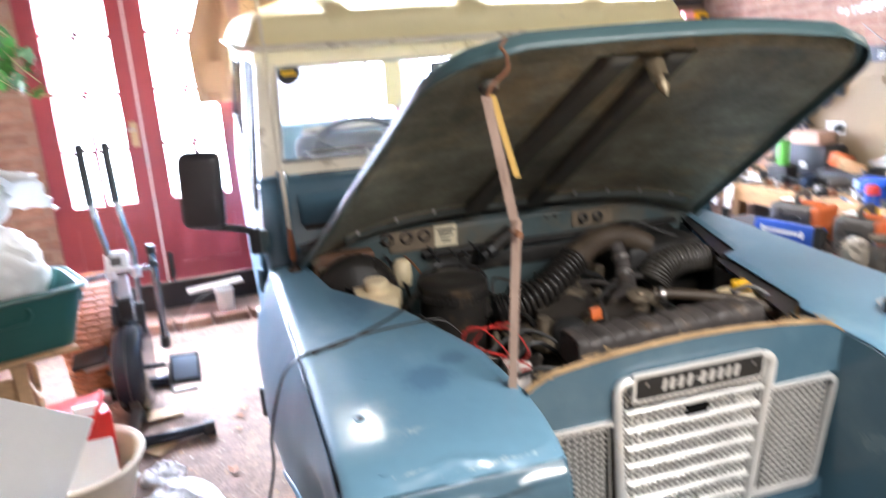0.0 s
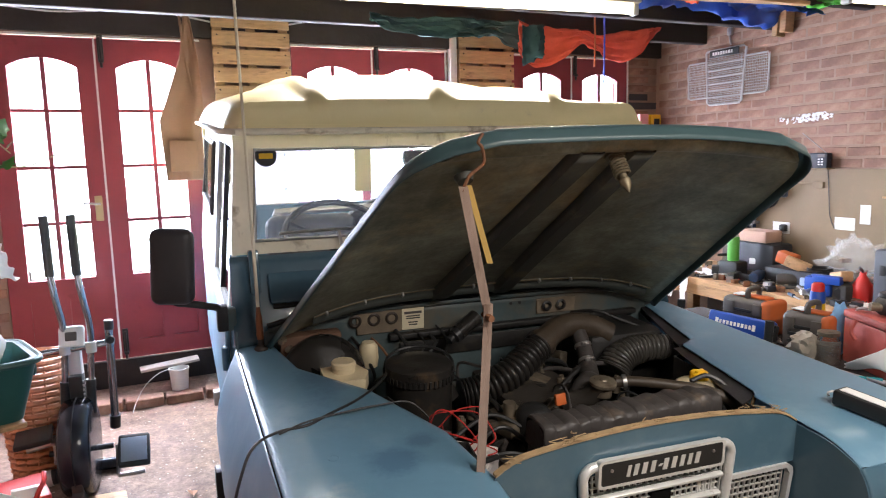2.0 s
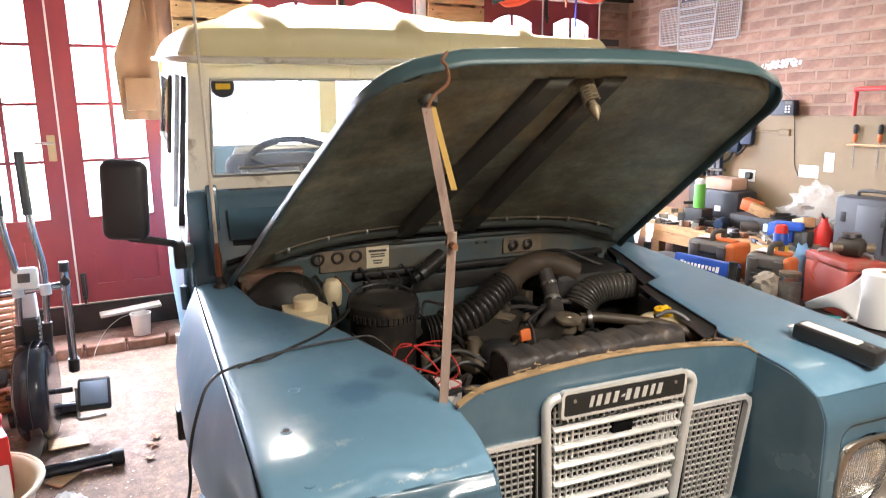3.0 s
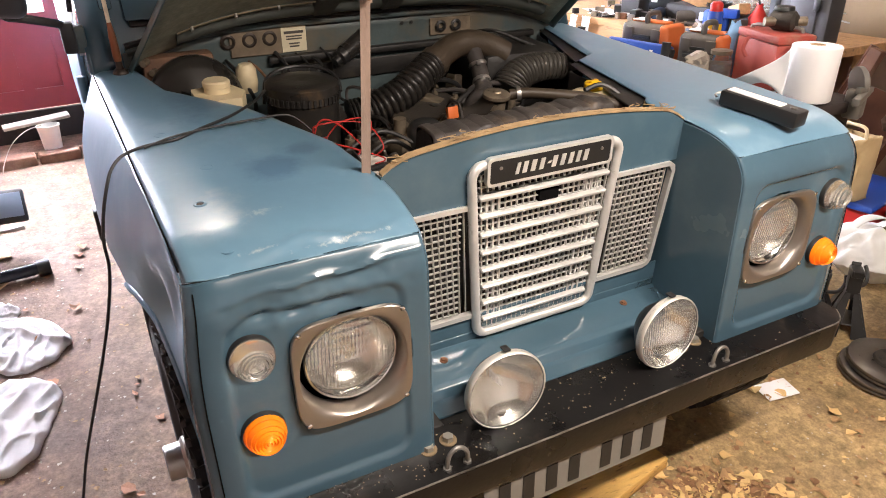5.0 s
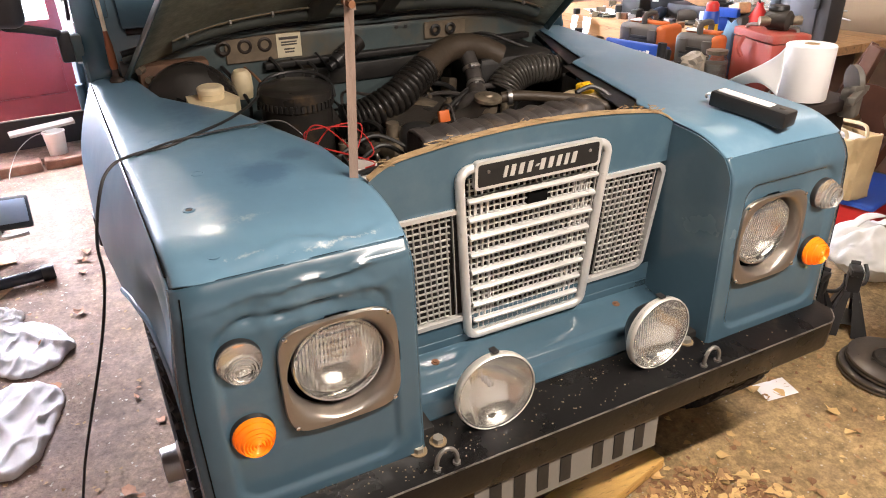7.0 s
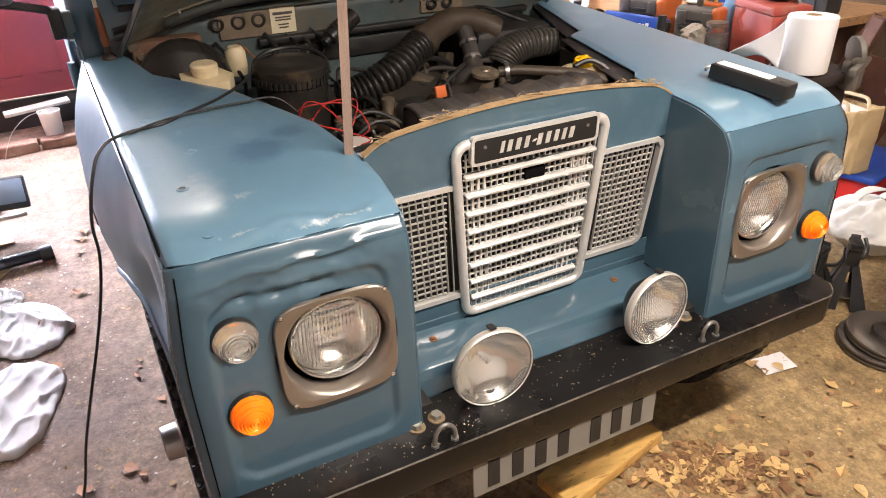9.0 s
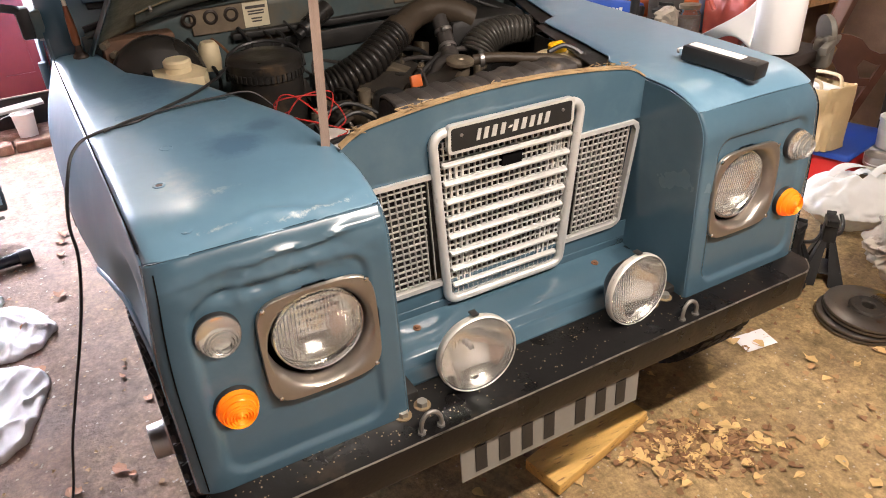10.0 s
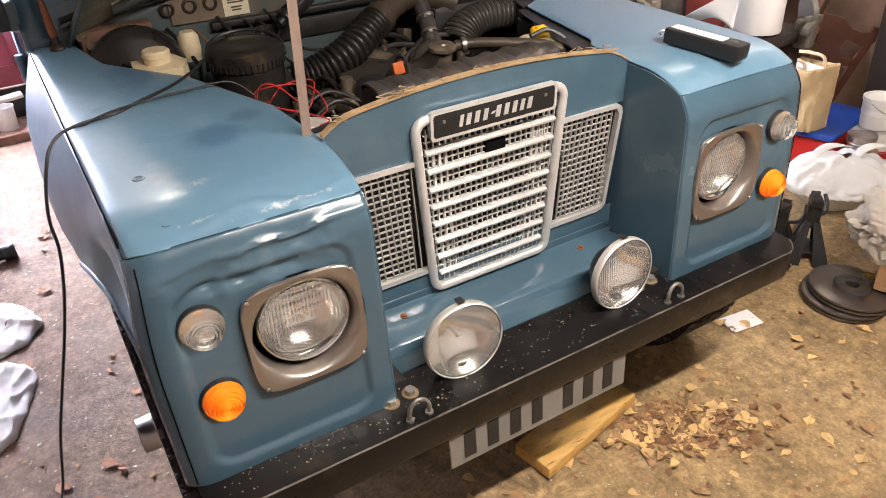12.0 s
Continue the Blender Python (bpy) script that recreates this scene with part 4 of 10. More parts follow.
def grille_panel():
    n = 32
    top = [(-0.402 + 0.804 * i / n, GY, panel_top(-0.402 + 0.804 * i / n)) for i in range(n + 1)]
    sh = Shape()
    # sheet above the grille, then strips beside and below its openings
    lo = [(x, GY, max(0.985, 0.0) if abs(x) > 0.20 else 1.05) for x, _, _ in top]
    for i in range(n):
        sh.prism([lo[i], lo[i + 1], top[i + 1], top[i]], (0, 0.004, 0))
        if abs(top[i][0]) < 0.40:
            sh.prism([top[i], top[i + 1], (top[i + 1][0], GY + 0.02, top[i + 1][2] - 0.004), (top[i][0], GY + 0.02, top[i][2] - 0.004)], (0, 0, -0.003))
    sh.box((0, GY + 0.002, 0.655), (0.804, 0.004, 0.06))
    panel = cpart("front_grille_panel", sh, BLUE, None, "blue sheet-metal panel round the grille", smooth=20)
    # frayed canvas strip along the top
    pts = [(-0.40 + 0.80 * i / 40, GY - 0.002, panel_top(-0.40 + 0.80 * i / 40) + 0.001) for i in range(41)]
    st = Shape()
    for a, b in zip(pts, pts[1:]):
        st.prism([(a[0], a[1], a[2]), (b[0], b[1], b[2]), (b[0], b[1] + 0.015, b[2] + 0.001), (a[0], a[1] + 0.015, a[2] + 0.001)], (0, 0, 0.005 + 0.0015 * noise.noise((a[0] * 30, 1, 4))))
    strip = cpart("bonnet_rest_strip", st, CANVAS_STRIP, panel, "frayed tan canvas strip along the panel top", smooth=20)
    rnd = random.Random(4)
    fr = Shape()
    for _ in range(26):
        x = rnd.uniform(-0.39, 0.39)
        p = Vector((x, GY + rnd.uniform(0, 0.026), panel_top(x) + 0.007))
        fr.tube([p, p + Vector((rnd.uniform(-0.02, 0.02), rnd.uniform(-0.006, 0.006), rnd.uniform(0, 0.004))), p + Vector((rnd.uniform(-0.03, 0.03), rnd.uniform(-0.01, 0.012), rnd.uniform(-0.004, 0.006)))], 0.0012, 4, 2)
    tagged(cpart("frayed_threads", fr, CANVAS_STRIP, strip), kind="stuff")
    # dark radiator behind
    cpart("radiator", Shape().box((0, GY + 0.075, 0.86), (0.70, 0.05, 0.44), bev=0.01), BLACK_DUSTY, None, "dark radiator core behind the grille")
    return panel


CANVAS_STRIP = mat("frayed_canvas", (0.33, 0.23, 0.12), 0.9, var=0.3, scale=30, bump=0.5, patch=(0.2, 0.11, 0.05), pscale=18, pamount=0.3)
grille_panel()


def grille():
    root = cpart("grille", Shape().box((0, GY + 0.010, 0.852), (0.02, 0.008, 0.40)), BLACK, None, "silver plastic slatted grille with a dark mesh")

    def frame_bar(name, pts, r):
        cpart(name, Shape().tube(pts, r, 10, 0), SILVER, root)
    # outer frame of the middle part: wider at the top, rounded corners
    y = GY - 0.014
    ol = []
    for cx, cz, a0 in ((0.170, 1.048, 0), (-0.170, 1.048, 90), (-0.142, 0.659, 180), (0.142, 0.659, 270)):
        ol += [(cx + 0.028 * math.cos(radians(a0 + 15 * k)), y + 0.006, cz + 0.028 * math.sin(radians(a0 + 15 * k))) for k in range(7)]
    ol.append(ol[0])
    cpart("centre_frame", Shape().tube(ol, 0.0112, 12, 0, caps=False), SILVER, root, "silver moulded frame")

    def half(z):
        return 0.152 + (z - 0.625) / 0.46 * 0.034
    for i in range(8):
        z = 0.672 + i * 0.0465
        w = half(z) - 0.002
        sl = Shape().box((0, y + 0.006, z), (2 * w, 0.015, 0.0100), (20, 0, 0), 0.004, 2)
        cpart("slat", sl, SILVER, root)
    # fine mesh, upright wires and cross wires
    for nm, x0, x1, z0, z1, taper in (("mesh", -0.185, 0.185, 0.640, 1.05, True), ("side_mesh", -0.372, -0.21, 0.70, 0.975, False), ("side_mesh", 0.21, 0.372, 0.70, 0.975, False)):
        sh = Shape()
        k = int((x1 - x0) / 0.0158)
        for i in range(k + 1):
            x = x0 + (x1 - x0) * i / k
            q = 1.0 if not taper else (0.865 + 0)
            tall = abs(x) > 0.112 if taper else True
            t = 0.0024 if not taper else (0.0030 if tall else 0.0023)
            a = x * (0.88 if taper else (0.95 if abs(x) > 0.3 else 0.93))
            sh.prism([(a - t / 2, GY + 0.000, z0), (a + t / 2, GY, z0), (x + t / 2, GY, z1), (x - t / 2, GY, z1)], (0, 0.006, 0))
        kz = int((z1 - z0) / 0.0155)
        for i in range(kz + 1):
            z = z0 + (z1 - z0) * i / kz
            sh.box(((x0 + x1) / 2, GY + 0.003, z), ((x1 - x0) * 0.94, 0.006, 0.0024))
        cpart(nm, sh, SILVER if taper else SILVER_DK, root, "close plastic mesh", smooth=0)
    # pale vertical ribs near both edges of the middle
    for i in range(8):
        for s in (-1, 1):
            z = 0.672 + i * 0.0465
            if i == 7:
                continue
            sh = Shape()
            for j in range(3):
                x = s * (half(z) - 0.022 - 0.016 * j)
                sh.box((x, y + 0.016, z + 0.0232), (0.0034, 0.008, 0.045))
            cpart("rib", sh, SILVER, root, smooth=0)
    # side frames
    for s in (-1, 1):
        a = [(s * 0.198, y + 0.006, 0.985), (s * 0.380, y + 0.006, 0.985), (s * 0.394, y + 0.006, 0.975), (s * 0.398, y + 0.006, 0.96), (s * 0.372, y + 0.006, 0.70), (s * 0.362, y + 0.006, 0.688), (s * 0.345, y + 0.006, 0.682), (s * 0.178, y + 0.006, 0.682)]
        b = [(s * 0.198, y + 0.006, 0.974), (s * 0.376, y + 0.006, 0.974), (s * 0.379, y + 0.006, 0.970), (s * 0.387, y + 0.006, 0.957), (s * 0.362, y + 0.006, 0.706), (s * 0.353, y + 0.006, 0.697), (s * 0.343, y + 0.006, 0.694), (s * 0.178, y + 0.006, 0.694)]
        sh = Shape()
        n = len(a)
        d = Vector((0, 0.016, 0))
        for i in range(n - 1):
            sh.prism([a[i], a[i + 1], b[i + 1], b[i]], d)
        cpart("side_frame", sh, SILVER, root, smooth=30)
    # small black opening and the badge, its name drawn as plain bars
    cpart("crank_hole", Shape().box((0.012, y + 0.016, 0.966), (0.054, 0.014, 0.036), bev=0.002), DARK_GAP, root, "small square black opening")
    by = y - 0.012
    badge = cpart("badge", Shape().ring_plate([(px, by + 0.004, pz) for px, pz in rounded(0.336, 0.066, 0.010, 4, 0.0, 1.060)], [(px, by + 0.004, pz) for px, pz in rounded(0.322, 0.053, 0.007, 4, 0.0, 1.060)], (0, 0.014, 0)), SILVER, root, "black badge in a silver frame")
    plate = cpart("badge_plate", Shape().box((0.0, by + 0.010, 1.060), (0.325, 0.010, 0.056)), BLACK, badge, "black badge plate")
    bars = Shape()
    x = -0.098
    for w in (0.014, 0.018, 0.019, 0.018, 0.008, 0.019, 0.019, 0.018, 0.016, 0.019):
        hh = 0.026 if w > 0.01 else 0.005
        b0 = w * 0.62 if w > 0.01 else w
        bars.prism([(x, by + 0.0035, 1.060 - hh / 2), (x + b0, by + 0.0035, 1.060 - hh / 2), (x + b0 + 0.005, by + 0.0035, 1.060 + hh / 2), (x + 0.005, by + 0.0035, 1.060 + hh / 2)], (0, 0.003, 0))
        x += w + 0.0035
    cpart("badge_mark", bars, SILVER, badge, "pale raised bars", smooth=0)
    for bx in (-0.135, 0.135):
        cpart("badge_rivet", Shape().lathe([(0.004, 0), (0.004, 0.002), (0, 0.003)], (bx, by + 0.005, 1.068), (0, -1, 0), 10), STEEL, badge)


SILVER_DK = mat("grey_grille_mesh", (0.52, 0.51, 0.48), 0.45, metal=0.4, var=0.12, scale=20, bump=0.06)
grille()


def apron():
    """Sheet between the wings below the grille, rolling down to the bumper."""
    prof = [(GY, 0.635), (GY, 0.612), (GY - 0.012, 0.607), (0.125, 0.5985), (0.106, 0.594), (0.094, 0.587), (0.087, 0.577), (0.082, 0.5695), (0.074, 0.5665), (0.036, 0.5650), (0.034, 0.552)]

    def f(u, v):
        k = v * (len(prof) - 1)
        i = min(int(k), len(prof) - 2)
        t = k - i
        return (-0.401 + 0.802 * u, prof[i][0] + (prof[i + 1][0] - prof[i][0]) * t, prof[i][1] + (prof[i + 1][1] - prof[i][1]) * t)
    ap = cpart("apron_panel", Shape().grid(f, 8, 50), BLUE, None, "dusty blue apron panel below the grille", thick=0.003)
    for x in (-0.272, 0.272):
        cpart("apron_bolt", Shape().lathe([(0.010, 0), (0.010, 0.002), (0.006, 0.003), (0.006, 0.006), (0, 0.006)], (x, GY - 0.035, 0.6055), (0, -0.1, 1), 12), RUST, ap, "rusty bolt")


apron()


def bumper():
    sh = Shape()
    prof = [(0.035, 0.562), (-0.1145, 0.562), (-0.1178, 0.5608), (-0.119, 0.5575), (-0.119, 0.480), (-0.116, 0.472), (-0.108, 0.469), (0.02, 0.469), (0.02, 0.475), (-0.104, 0.475), (-0.111, 0.482), (-0.111, 0.548), (-0.104, 0.556), (0.035, 0.556)]

    def bowed(x, p):
        k = max(0, abs(x) - 0.77) / 0.05
        return (x, p[0] + 0.030 * k * k, p[1])
    xs = [-0.83, -0.815, -0.80, -0.785, -0.77] + list(np.linspace(-0.7, 0.7, 15)) + [0.77, 0.785, 0.80, 0.815, 0.83]
    n = len(prof)
    vs = [bowed(x, p) for x in xs for p in prof]
    fs = [(i * n + j, i * n + (j + 1) % n, (i + 1) * n + (j + 1) % n, (i + 1) * n + j) for i in range(len(xs) - 1) for j in range(n)]
    fs += [tuple(range(n)), tuple(range(len(vs) - n, len(vs)))]
    sh.add(vs, fs)
    b = cpart("bumper", sh, BUMPER, None, "weathered black steel channel bumper", smooth=30)
    for x, bolts in ((-0.385, ((-0.418, -0.034), (-0.368, -0.028))), (0.352, ((0.362, -0.006), (0.312, -0.010)))):
        lp = cpart("lashing_eye", Shape().tube([(x - 0.023, -0.098, 0.55), (x - 0.023, -0.098, 0.585), (x - 0.015, -0.096, 0.602), (x, -0.095, 0.609), (x + 0.015, -0.096, 0.602), (x + 0.023, -0.098, 0.585), (x + 0.023, -0.098, 0.55)], 0.0050, 8, 4), LOOP, b, "dull grey steel loop")
        for dx in (-0.023, 0.023):
            cpart("loop_nut", Shape().cyl((x + dx, -0.098, 0.560), (x + dx, -0.098, 0.567), 0.0095, n=6), LOOP, lp)
        for bx, y in bolts:
            bo = cpart("bumper_bolt", Shape().cyl((bx, y, 0.560), (bx, y, 0.5645), 0.019, n=18), RUSTY_BOLT, b, "rust-stained hexagon bolt on a washer")
            cpart("bolt_head", Shape().cyl((bx, y, 0.5645), (bx, y, 0.576), 0.0125, 0.0118, n=6), GALV, bo)
    # pale strip that paints in the edge's highlight along with its wear
    edge = [bowed(x, (-0.1172, 0.5606)) for x in xs]
    cpart("worn_lit_edge", Shape().tube(edge, 0.0022, 6, 0), WORN_LIT_EDGE, b, "pale line for the highlight along the worn bumper edge")
    # flakes of dry leaf and dust lying on it
    rnd = random.Random(8)
    cr = Shape()
    for _ in range(260):
        x, y = rnd.gauss(-0.55 if rnd.random() < 0.6 else 0.1, 0.22), rnd.uniform(-0.10, 0.02)
        if abs(x) > 0.8:
            continue
        a, r = rnd.uniform(0, 6.3), rnd.uniform(0.0005, 0.0025)
        cr.prism([(x + r * math.cos(a + q), y + r * math.sin(a + q), 0.5632) for q in (0, 1.7, 3.1, 4.6)], (0, 0, 0.0012))
    crumbs = tagged(part("crumbs", cr, BUMPER_DUST, None, "", CARW, 0), "dry brown crumbs scattered on the bumper top", "debris", kind="stuff")
    # registration plate with its characters as plain bars
    py = -0.108
    pl = cpart("registration_plate", Shape().box((-0.062, py, 0.420), (0.520, 0.004, 0.111), (-4, 0, 0), 0.0015, 1), PLATE, None, "off-white registration plate, darkened for shade, with black bars")
    x = -0.295
    for i in range(7):
        if i == 4:
            x += 0.03
        cpart("registration_bar", Shape().box((x + 0.025, py - 0.0035, 0.420), (0.030, 0.002, 0.074), (-4, 0, 0)), BLACK, pl, smooth=0)
        x += 0.063
    return b


BUMPER_DUST = plain("pale_dust_crumb", (0.30, 0.23, 0.15), 0.9)
WORN_LIT_EDGE = mat("rubbed_lit_edge", (0.22, 0.20, 0.18), 0.35, metal=0.6, var=0.4, scale=20, bump=0.1, patch=(0.02, 0.018, 0.017), pscale=14, pamount=0.5)
LOOP = plain("weathered_loop_steel", (0.20, 0.19, 0.175), 0.5, 0.6)
GALV = plain("galvanised_bolt", (0.36, 0.35, 0.31), 0.42, 0.7)
RUSTY_BOLT = plain("rust_stained_washer", (0.27, 0.20, 0.12), 0.6, 0.4)
# off-white darkened so the colour holds the bumper's shade
PLATE = plain("shaded_plate_white", (0.20, 0.19, 0.17), 0.4)
bumper()


def spot_lamp(s):
    c = Vector((s * 0.230, -0.030, 0.652))
    ax = Vector((-0.06 if s < 0 else 0.04, -1, 0.10)).normalized()
    lamp = cpart("spot_lamp", Shape().lathe([(0.02, -0.070), (0.05, -0.060), (0.076, -0.032), (0.089, -0.009), (0.096, 0.0)], c, ax, 32), BLACK, None, "round chrome-rimmed spot lamp on the bumper")
    cpart("rim", Shape().lathe([(0.0945, -0.010), (0.0956, 0.001), (0.0946, 0.007), (0.0920, 0.0095), (0.0905, 0.006)], c, ax, 36), CHROME_WARM, lamp, "worn chrome rim")
    q = ax.to_track_quat("Z", "Y")

    lens = part("lens", fluted_lens(0.0912, 0.013, 0.00012), GLASS, lamp, "clear glass lens")
    lens.data.transform(car_matrix() @ Matrix.Translation(c + ax * 0.008) @ (-ax).to_track_quat("Y", "Z").to_matrix().to_4x4())
    lens.visible_shadow = False
    cpart("reflector", Shape().lathe([(0.088 * k, -0.055 * (1 - k * k) + 0.002) for k in (1, 0.88, 0.7, 0.5, 0.3, 0.12, 0.02)], c, ax, 32), MIRROR, lamp, "mirrored bowl")
    cpart("bulb", Shape().lathe([(0.0001, 0.0), (0.005, -0.004), (0.006, -0.02)], c + ax * -0.02, ax, 12), STEEL, lamp)
    top = c + q @ Vector((0, 0.097, 0.002))
    up = (Vector((0, 0, 1)) - ax * ax.z).normalized()
    cpart("rim_clip", Shape().box(c + up * 0.1015 - ax * 0.004, (0.016, 0.020, 0.005), bev=0.002), BLACK, lamp)
    cpart("mounting_stud", Shape().cyl((c.x, c.y + 0.02, 0.560), (c.x, c.y + 0.02, 0.585), 0.012, n=10).cyl((c.x, c.y + 0.02, 0.562), (c.x, c.y + 0.02, 0.57), 0.019, n=6), BLACK, lamp)


CHROME_WARM = mat("worn_chrome", (0.74, 0.72, 0.66), 0.42, metal=0.55, var=0.1, bump=0.1)
spot_lamp(-1), spot_lamp(1)


# ---- wheels ----
def wheel(s, y):
    x0 = s * (0.754 if y < 1.5 else 0.715)
    w = cpart("wheel", Shape().lathe([(0.22, 0.02), (0.21, 0.05), (0.10, 0.075), (0.06, 0.07), (0.06, 0.02)], (x0, y, WHEEL_Z), (s, 0, 0), 32), BLACK_DUSTY, None, "road wheel with a chunky muddy tyre")
    prof = [(0.215, -0.085), (0.25, -0.105), (0.32, -0.108), (0.342, -0.098), (0.350, -0.08), (0.350, 0.08), (0.342, 0.098), (0.32, 0.108), (0.25, 0.105), (0.215, 0.085)]
    sh = Shape().lathe(prof, (x0, y, WHEEL_Z), (s, 0, 0), 48)
    ty = cpart("tyre", sh, RUBBER, w, "black rubber tyre with mud in the tread")
    blocks = Shape()
    n = 52
    for i in range(n):
        for k, off in ((-0.075, 0.0), (-0.025, 0.5), (0.025, 0.0), (0.078, 0.5)):
            a = 2 * math.pi * (i + off) / n
            wide = 0.034 if abs(k) > 0.05 else 0.030
            m = Matrix.Translation((x0 + s * k, y, WHEEL_Z)) @ Matrix.Rotation(a, 4, "X") @ Matrix.Translation((0, 0, 0.352)) @ Matrix.Rotation(radians(14 if off else -14), 4, "Z")
            bx = Shape().box((0, 0, 0), (wide + 0.012, 0.029, 0.016))
            blocks.add(bx.v, bx.f, m)
            if abs(k) > 0.05:
                m2 = Matrix.Translation((x0 + s * k, y, WHEEL_Z)) @ Matrix.Rotation(a, 4, "X") @ Matrix.Translation((s * math.copysign(0.024, k), 0, 0.334))
                bx = Shape().box((0, 0, 0), (0.009, 0.023, 0.030))
                blocks.add(bx.v, bx.f, m2)
    cpart("tread", blocks, RUBBER, ty, smooth=0)["kind"] = "stuff"
    hub = cpart("hub", Shape().lathe([(0.055, 0.05), (0.055, 0.12), (0.046, 0.128), (0.044, 0.165), (0.036, 0.168), (0.033, 0.162), (0.0, 0.162)], (x0 - s * 0.016, y, WHEEL_Z), (s, 0, 0), 24), STEEL, w, "dull steel free-wheel hub")
    return w


wheel(-1, HUB_Y), wheel(1, HUB_Y), wheel(-1, 2.66), wheel(1, 2.66)
for s in (-1, 1):
    cpart("mud_flap", Shape().box((s * 0.775, 0.845, 0.53), (0.17, 0.010, 0.36), (-6, 0, 0), 0.003, 1), BLACK_DUSTY, None, "dirty black rubber flap behind the wheel")


# ---- open bonnet ----
B_O, B_T = Vector((0, 1.20, 1.10)), Vector((0, 0.30, 1.765))
B_E = (B_T - B_O).normalized()
B_N = Vector((0, B_E.z, -B_E.y))
B_L = 1.135


def bon(x, a, up=0.0):
    """A place on the bonnet: across, along from the hinge, out of its top."""
    if x > 0:
        x *= 1 - 0.065 * max(0.0, a) / B_L
    return B_O + Vector((x, 0, 0)) + B_E * a + B_N * up


def bon_half(a):
    w = 0.722 - 0.212 * (a / B_L)
    r = 0.150
    if a > B_L - r:
        w -= r - math.sqrt(max(0.0, r * r - (a - B_L + r) ** 2))
    return w


def bon_crown(x, a):
    k = min(1.0, abs(x) / bon_half(min(a, B_L - 0.16)))
    sag = 0.036 * (max(0.0, x) / 0.5) ** 2 * (a / B_L) ** 1.5
    return 0.030 * (1 - (x / 0.72) ** 2) * min(1, 0.4 + a) + 0.085 * max(0.0, 1 - a / B_L) ** 1.3 * (1 - k ** 4) - sag


def bonnet():
    def skin(u, v):
        a = B_L * v
        x = (2 * u - 1) * bon_half(a)
        return bon(x, a, bon_crown(x, a))
    sh = Shape().grid(skin, 36, 40)
    # turned-down edge all round
    edge = [(-bon_half(B_L * k / 40), B_L * k / 40) for k in range(41)]
    hw = bon_half(B_L)
    edge += [(-hw + 2 * hw * k / 24, B_L) for k in range(1, 24)] + [(-x, a) for x, a in edge[40::-1]]
    c = Vector((0, B_L * 0.4))

    def lip(u, v):
        k = u * (len(edge) - 1)
        i = min(int(k), len(edge) - 2)
        t = k - i
        x, a = (edge[i][q] + (edge[i + 1][q] - edge[i][q]) * t for q in (0, 1))
        p, q = edge[max(i - 1, 0)], edge[min(i + 2, len(edge) - 1)]
        tx, ta = q[0] - p[0], q[1] - p[1]
        l = math.hypot(tx, ta) or 1
        ox, oa = -ta / l, tx / l
        front = max(0, oa)
        w, d = 0.008 + 0.012 * front, 0.026 + 0.020 * front
        ang = v * math.pi / 2
        if v < 0.8:
            off, dn = w * math.sin(v / 0.8 * math.pi / 2), (w * (1 - math.cos(v / 0.8 * math.pi / 2)))
        else:
            off, dn = w, w + (d - w) * (v - 0.8) / 0.2
        wob = 0.0015 * noise.noise((x * 9, a * 9, 2))
        return bon(x + ox * off, a + oa * off, bon_crown(x, a) - dn + wob)
    sh.grid(lip, len(edge) - 1, 10)
    bonnet_ob = cpart("bonnet", sh, BLUE_BONNET, None, "blue bonnet propped open, dark dirty underside", thick=0.003, smooth=50)

    def under(u, v):
        a = 0.02 + (B_L - 0.03) * v
        x = (2 * u - 1) * (bon_half(a) - 0.004)
        return bon(x, a, bon_crown(x, a) - 0.012)
    cpart("bonnet_liner", Shape().grid(under, 36, 40), UNDER, bonnet_ob, "dark grimy bonnet underside", thick=0.003)
    # pressed ribs running from hinge to nose
    for x0, x1, a0, a1 in ((-0.165, -0.12, 0.12, 1.09), (0.06, 0.015, 0.12, 1.09)):
        def rib(u, v, x0=x0, x1=x1, a0=a0, a1=a1):
            a = a0 + (a1 - a0) * v
            x = x0 + (x1 - x0) * v + (u - 0.5) * 0.075
            return bon(x, a, bon_crown(x, a) - 0.014 - 0.024 * min(1, 2.6 * math.sin(math.pi * u)))
        cpart("stiffening_rib", Shape().grid(rib, 14, 24), RIB, bonnet_ob, "grimy pressed stiffening rib, its shading painted dark", thick=0.002)
    # nose channel inside the front lip
    def nose(u, v):
        a = B_L - 0.075 + 0.06 * v
        x = (2 * u - 1) * (bon_half(a) - 0.02)
        return bon(x, a, bon_crown(x, a) - 0.014 - 0.018 * math.sin(math.pi * v))
    cpart("nose_channel", Shape().grid(nose, 30, 8), UNDER, bonnet_ob, thick=0.002)
    # hinge-side stiffener with its row of clips
    def stiff(u, v):
        x = -0.60 + 1.24 * u
        a = 0.105 + 0.075 * v - 0.03 * abs(2 * u - 1) ** 3
        return bon(x, a, bon_crown(x, a) - 0.016 - 0.016 * math.sin(math.pi * min(1, v * 1.25 + 0.1)) ** 0.5)
    cpart("hinge_stiffener", Shape().grid(stiff, 40, 8), UNDER_BLUE, bonnet_ob, "dull blue-grey stiffener along the hinge edge", thick=0.002)
    ridge = []
    for i in range(31):
        x = -0.60 + 1.24 * i / 30
        a = 0.182 - 0.03 * abs(i / 15 - 1) ** 3
        ridge.append(bon(x, a, bon_crown(x, a) - 0.020))
    cpart("stiffener_edge", Shape().tube(ridge, 0.0025, 6, 0), STRIKE, bonnet_ob, "pale worn edge of the stiffener")
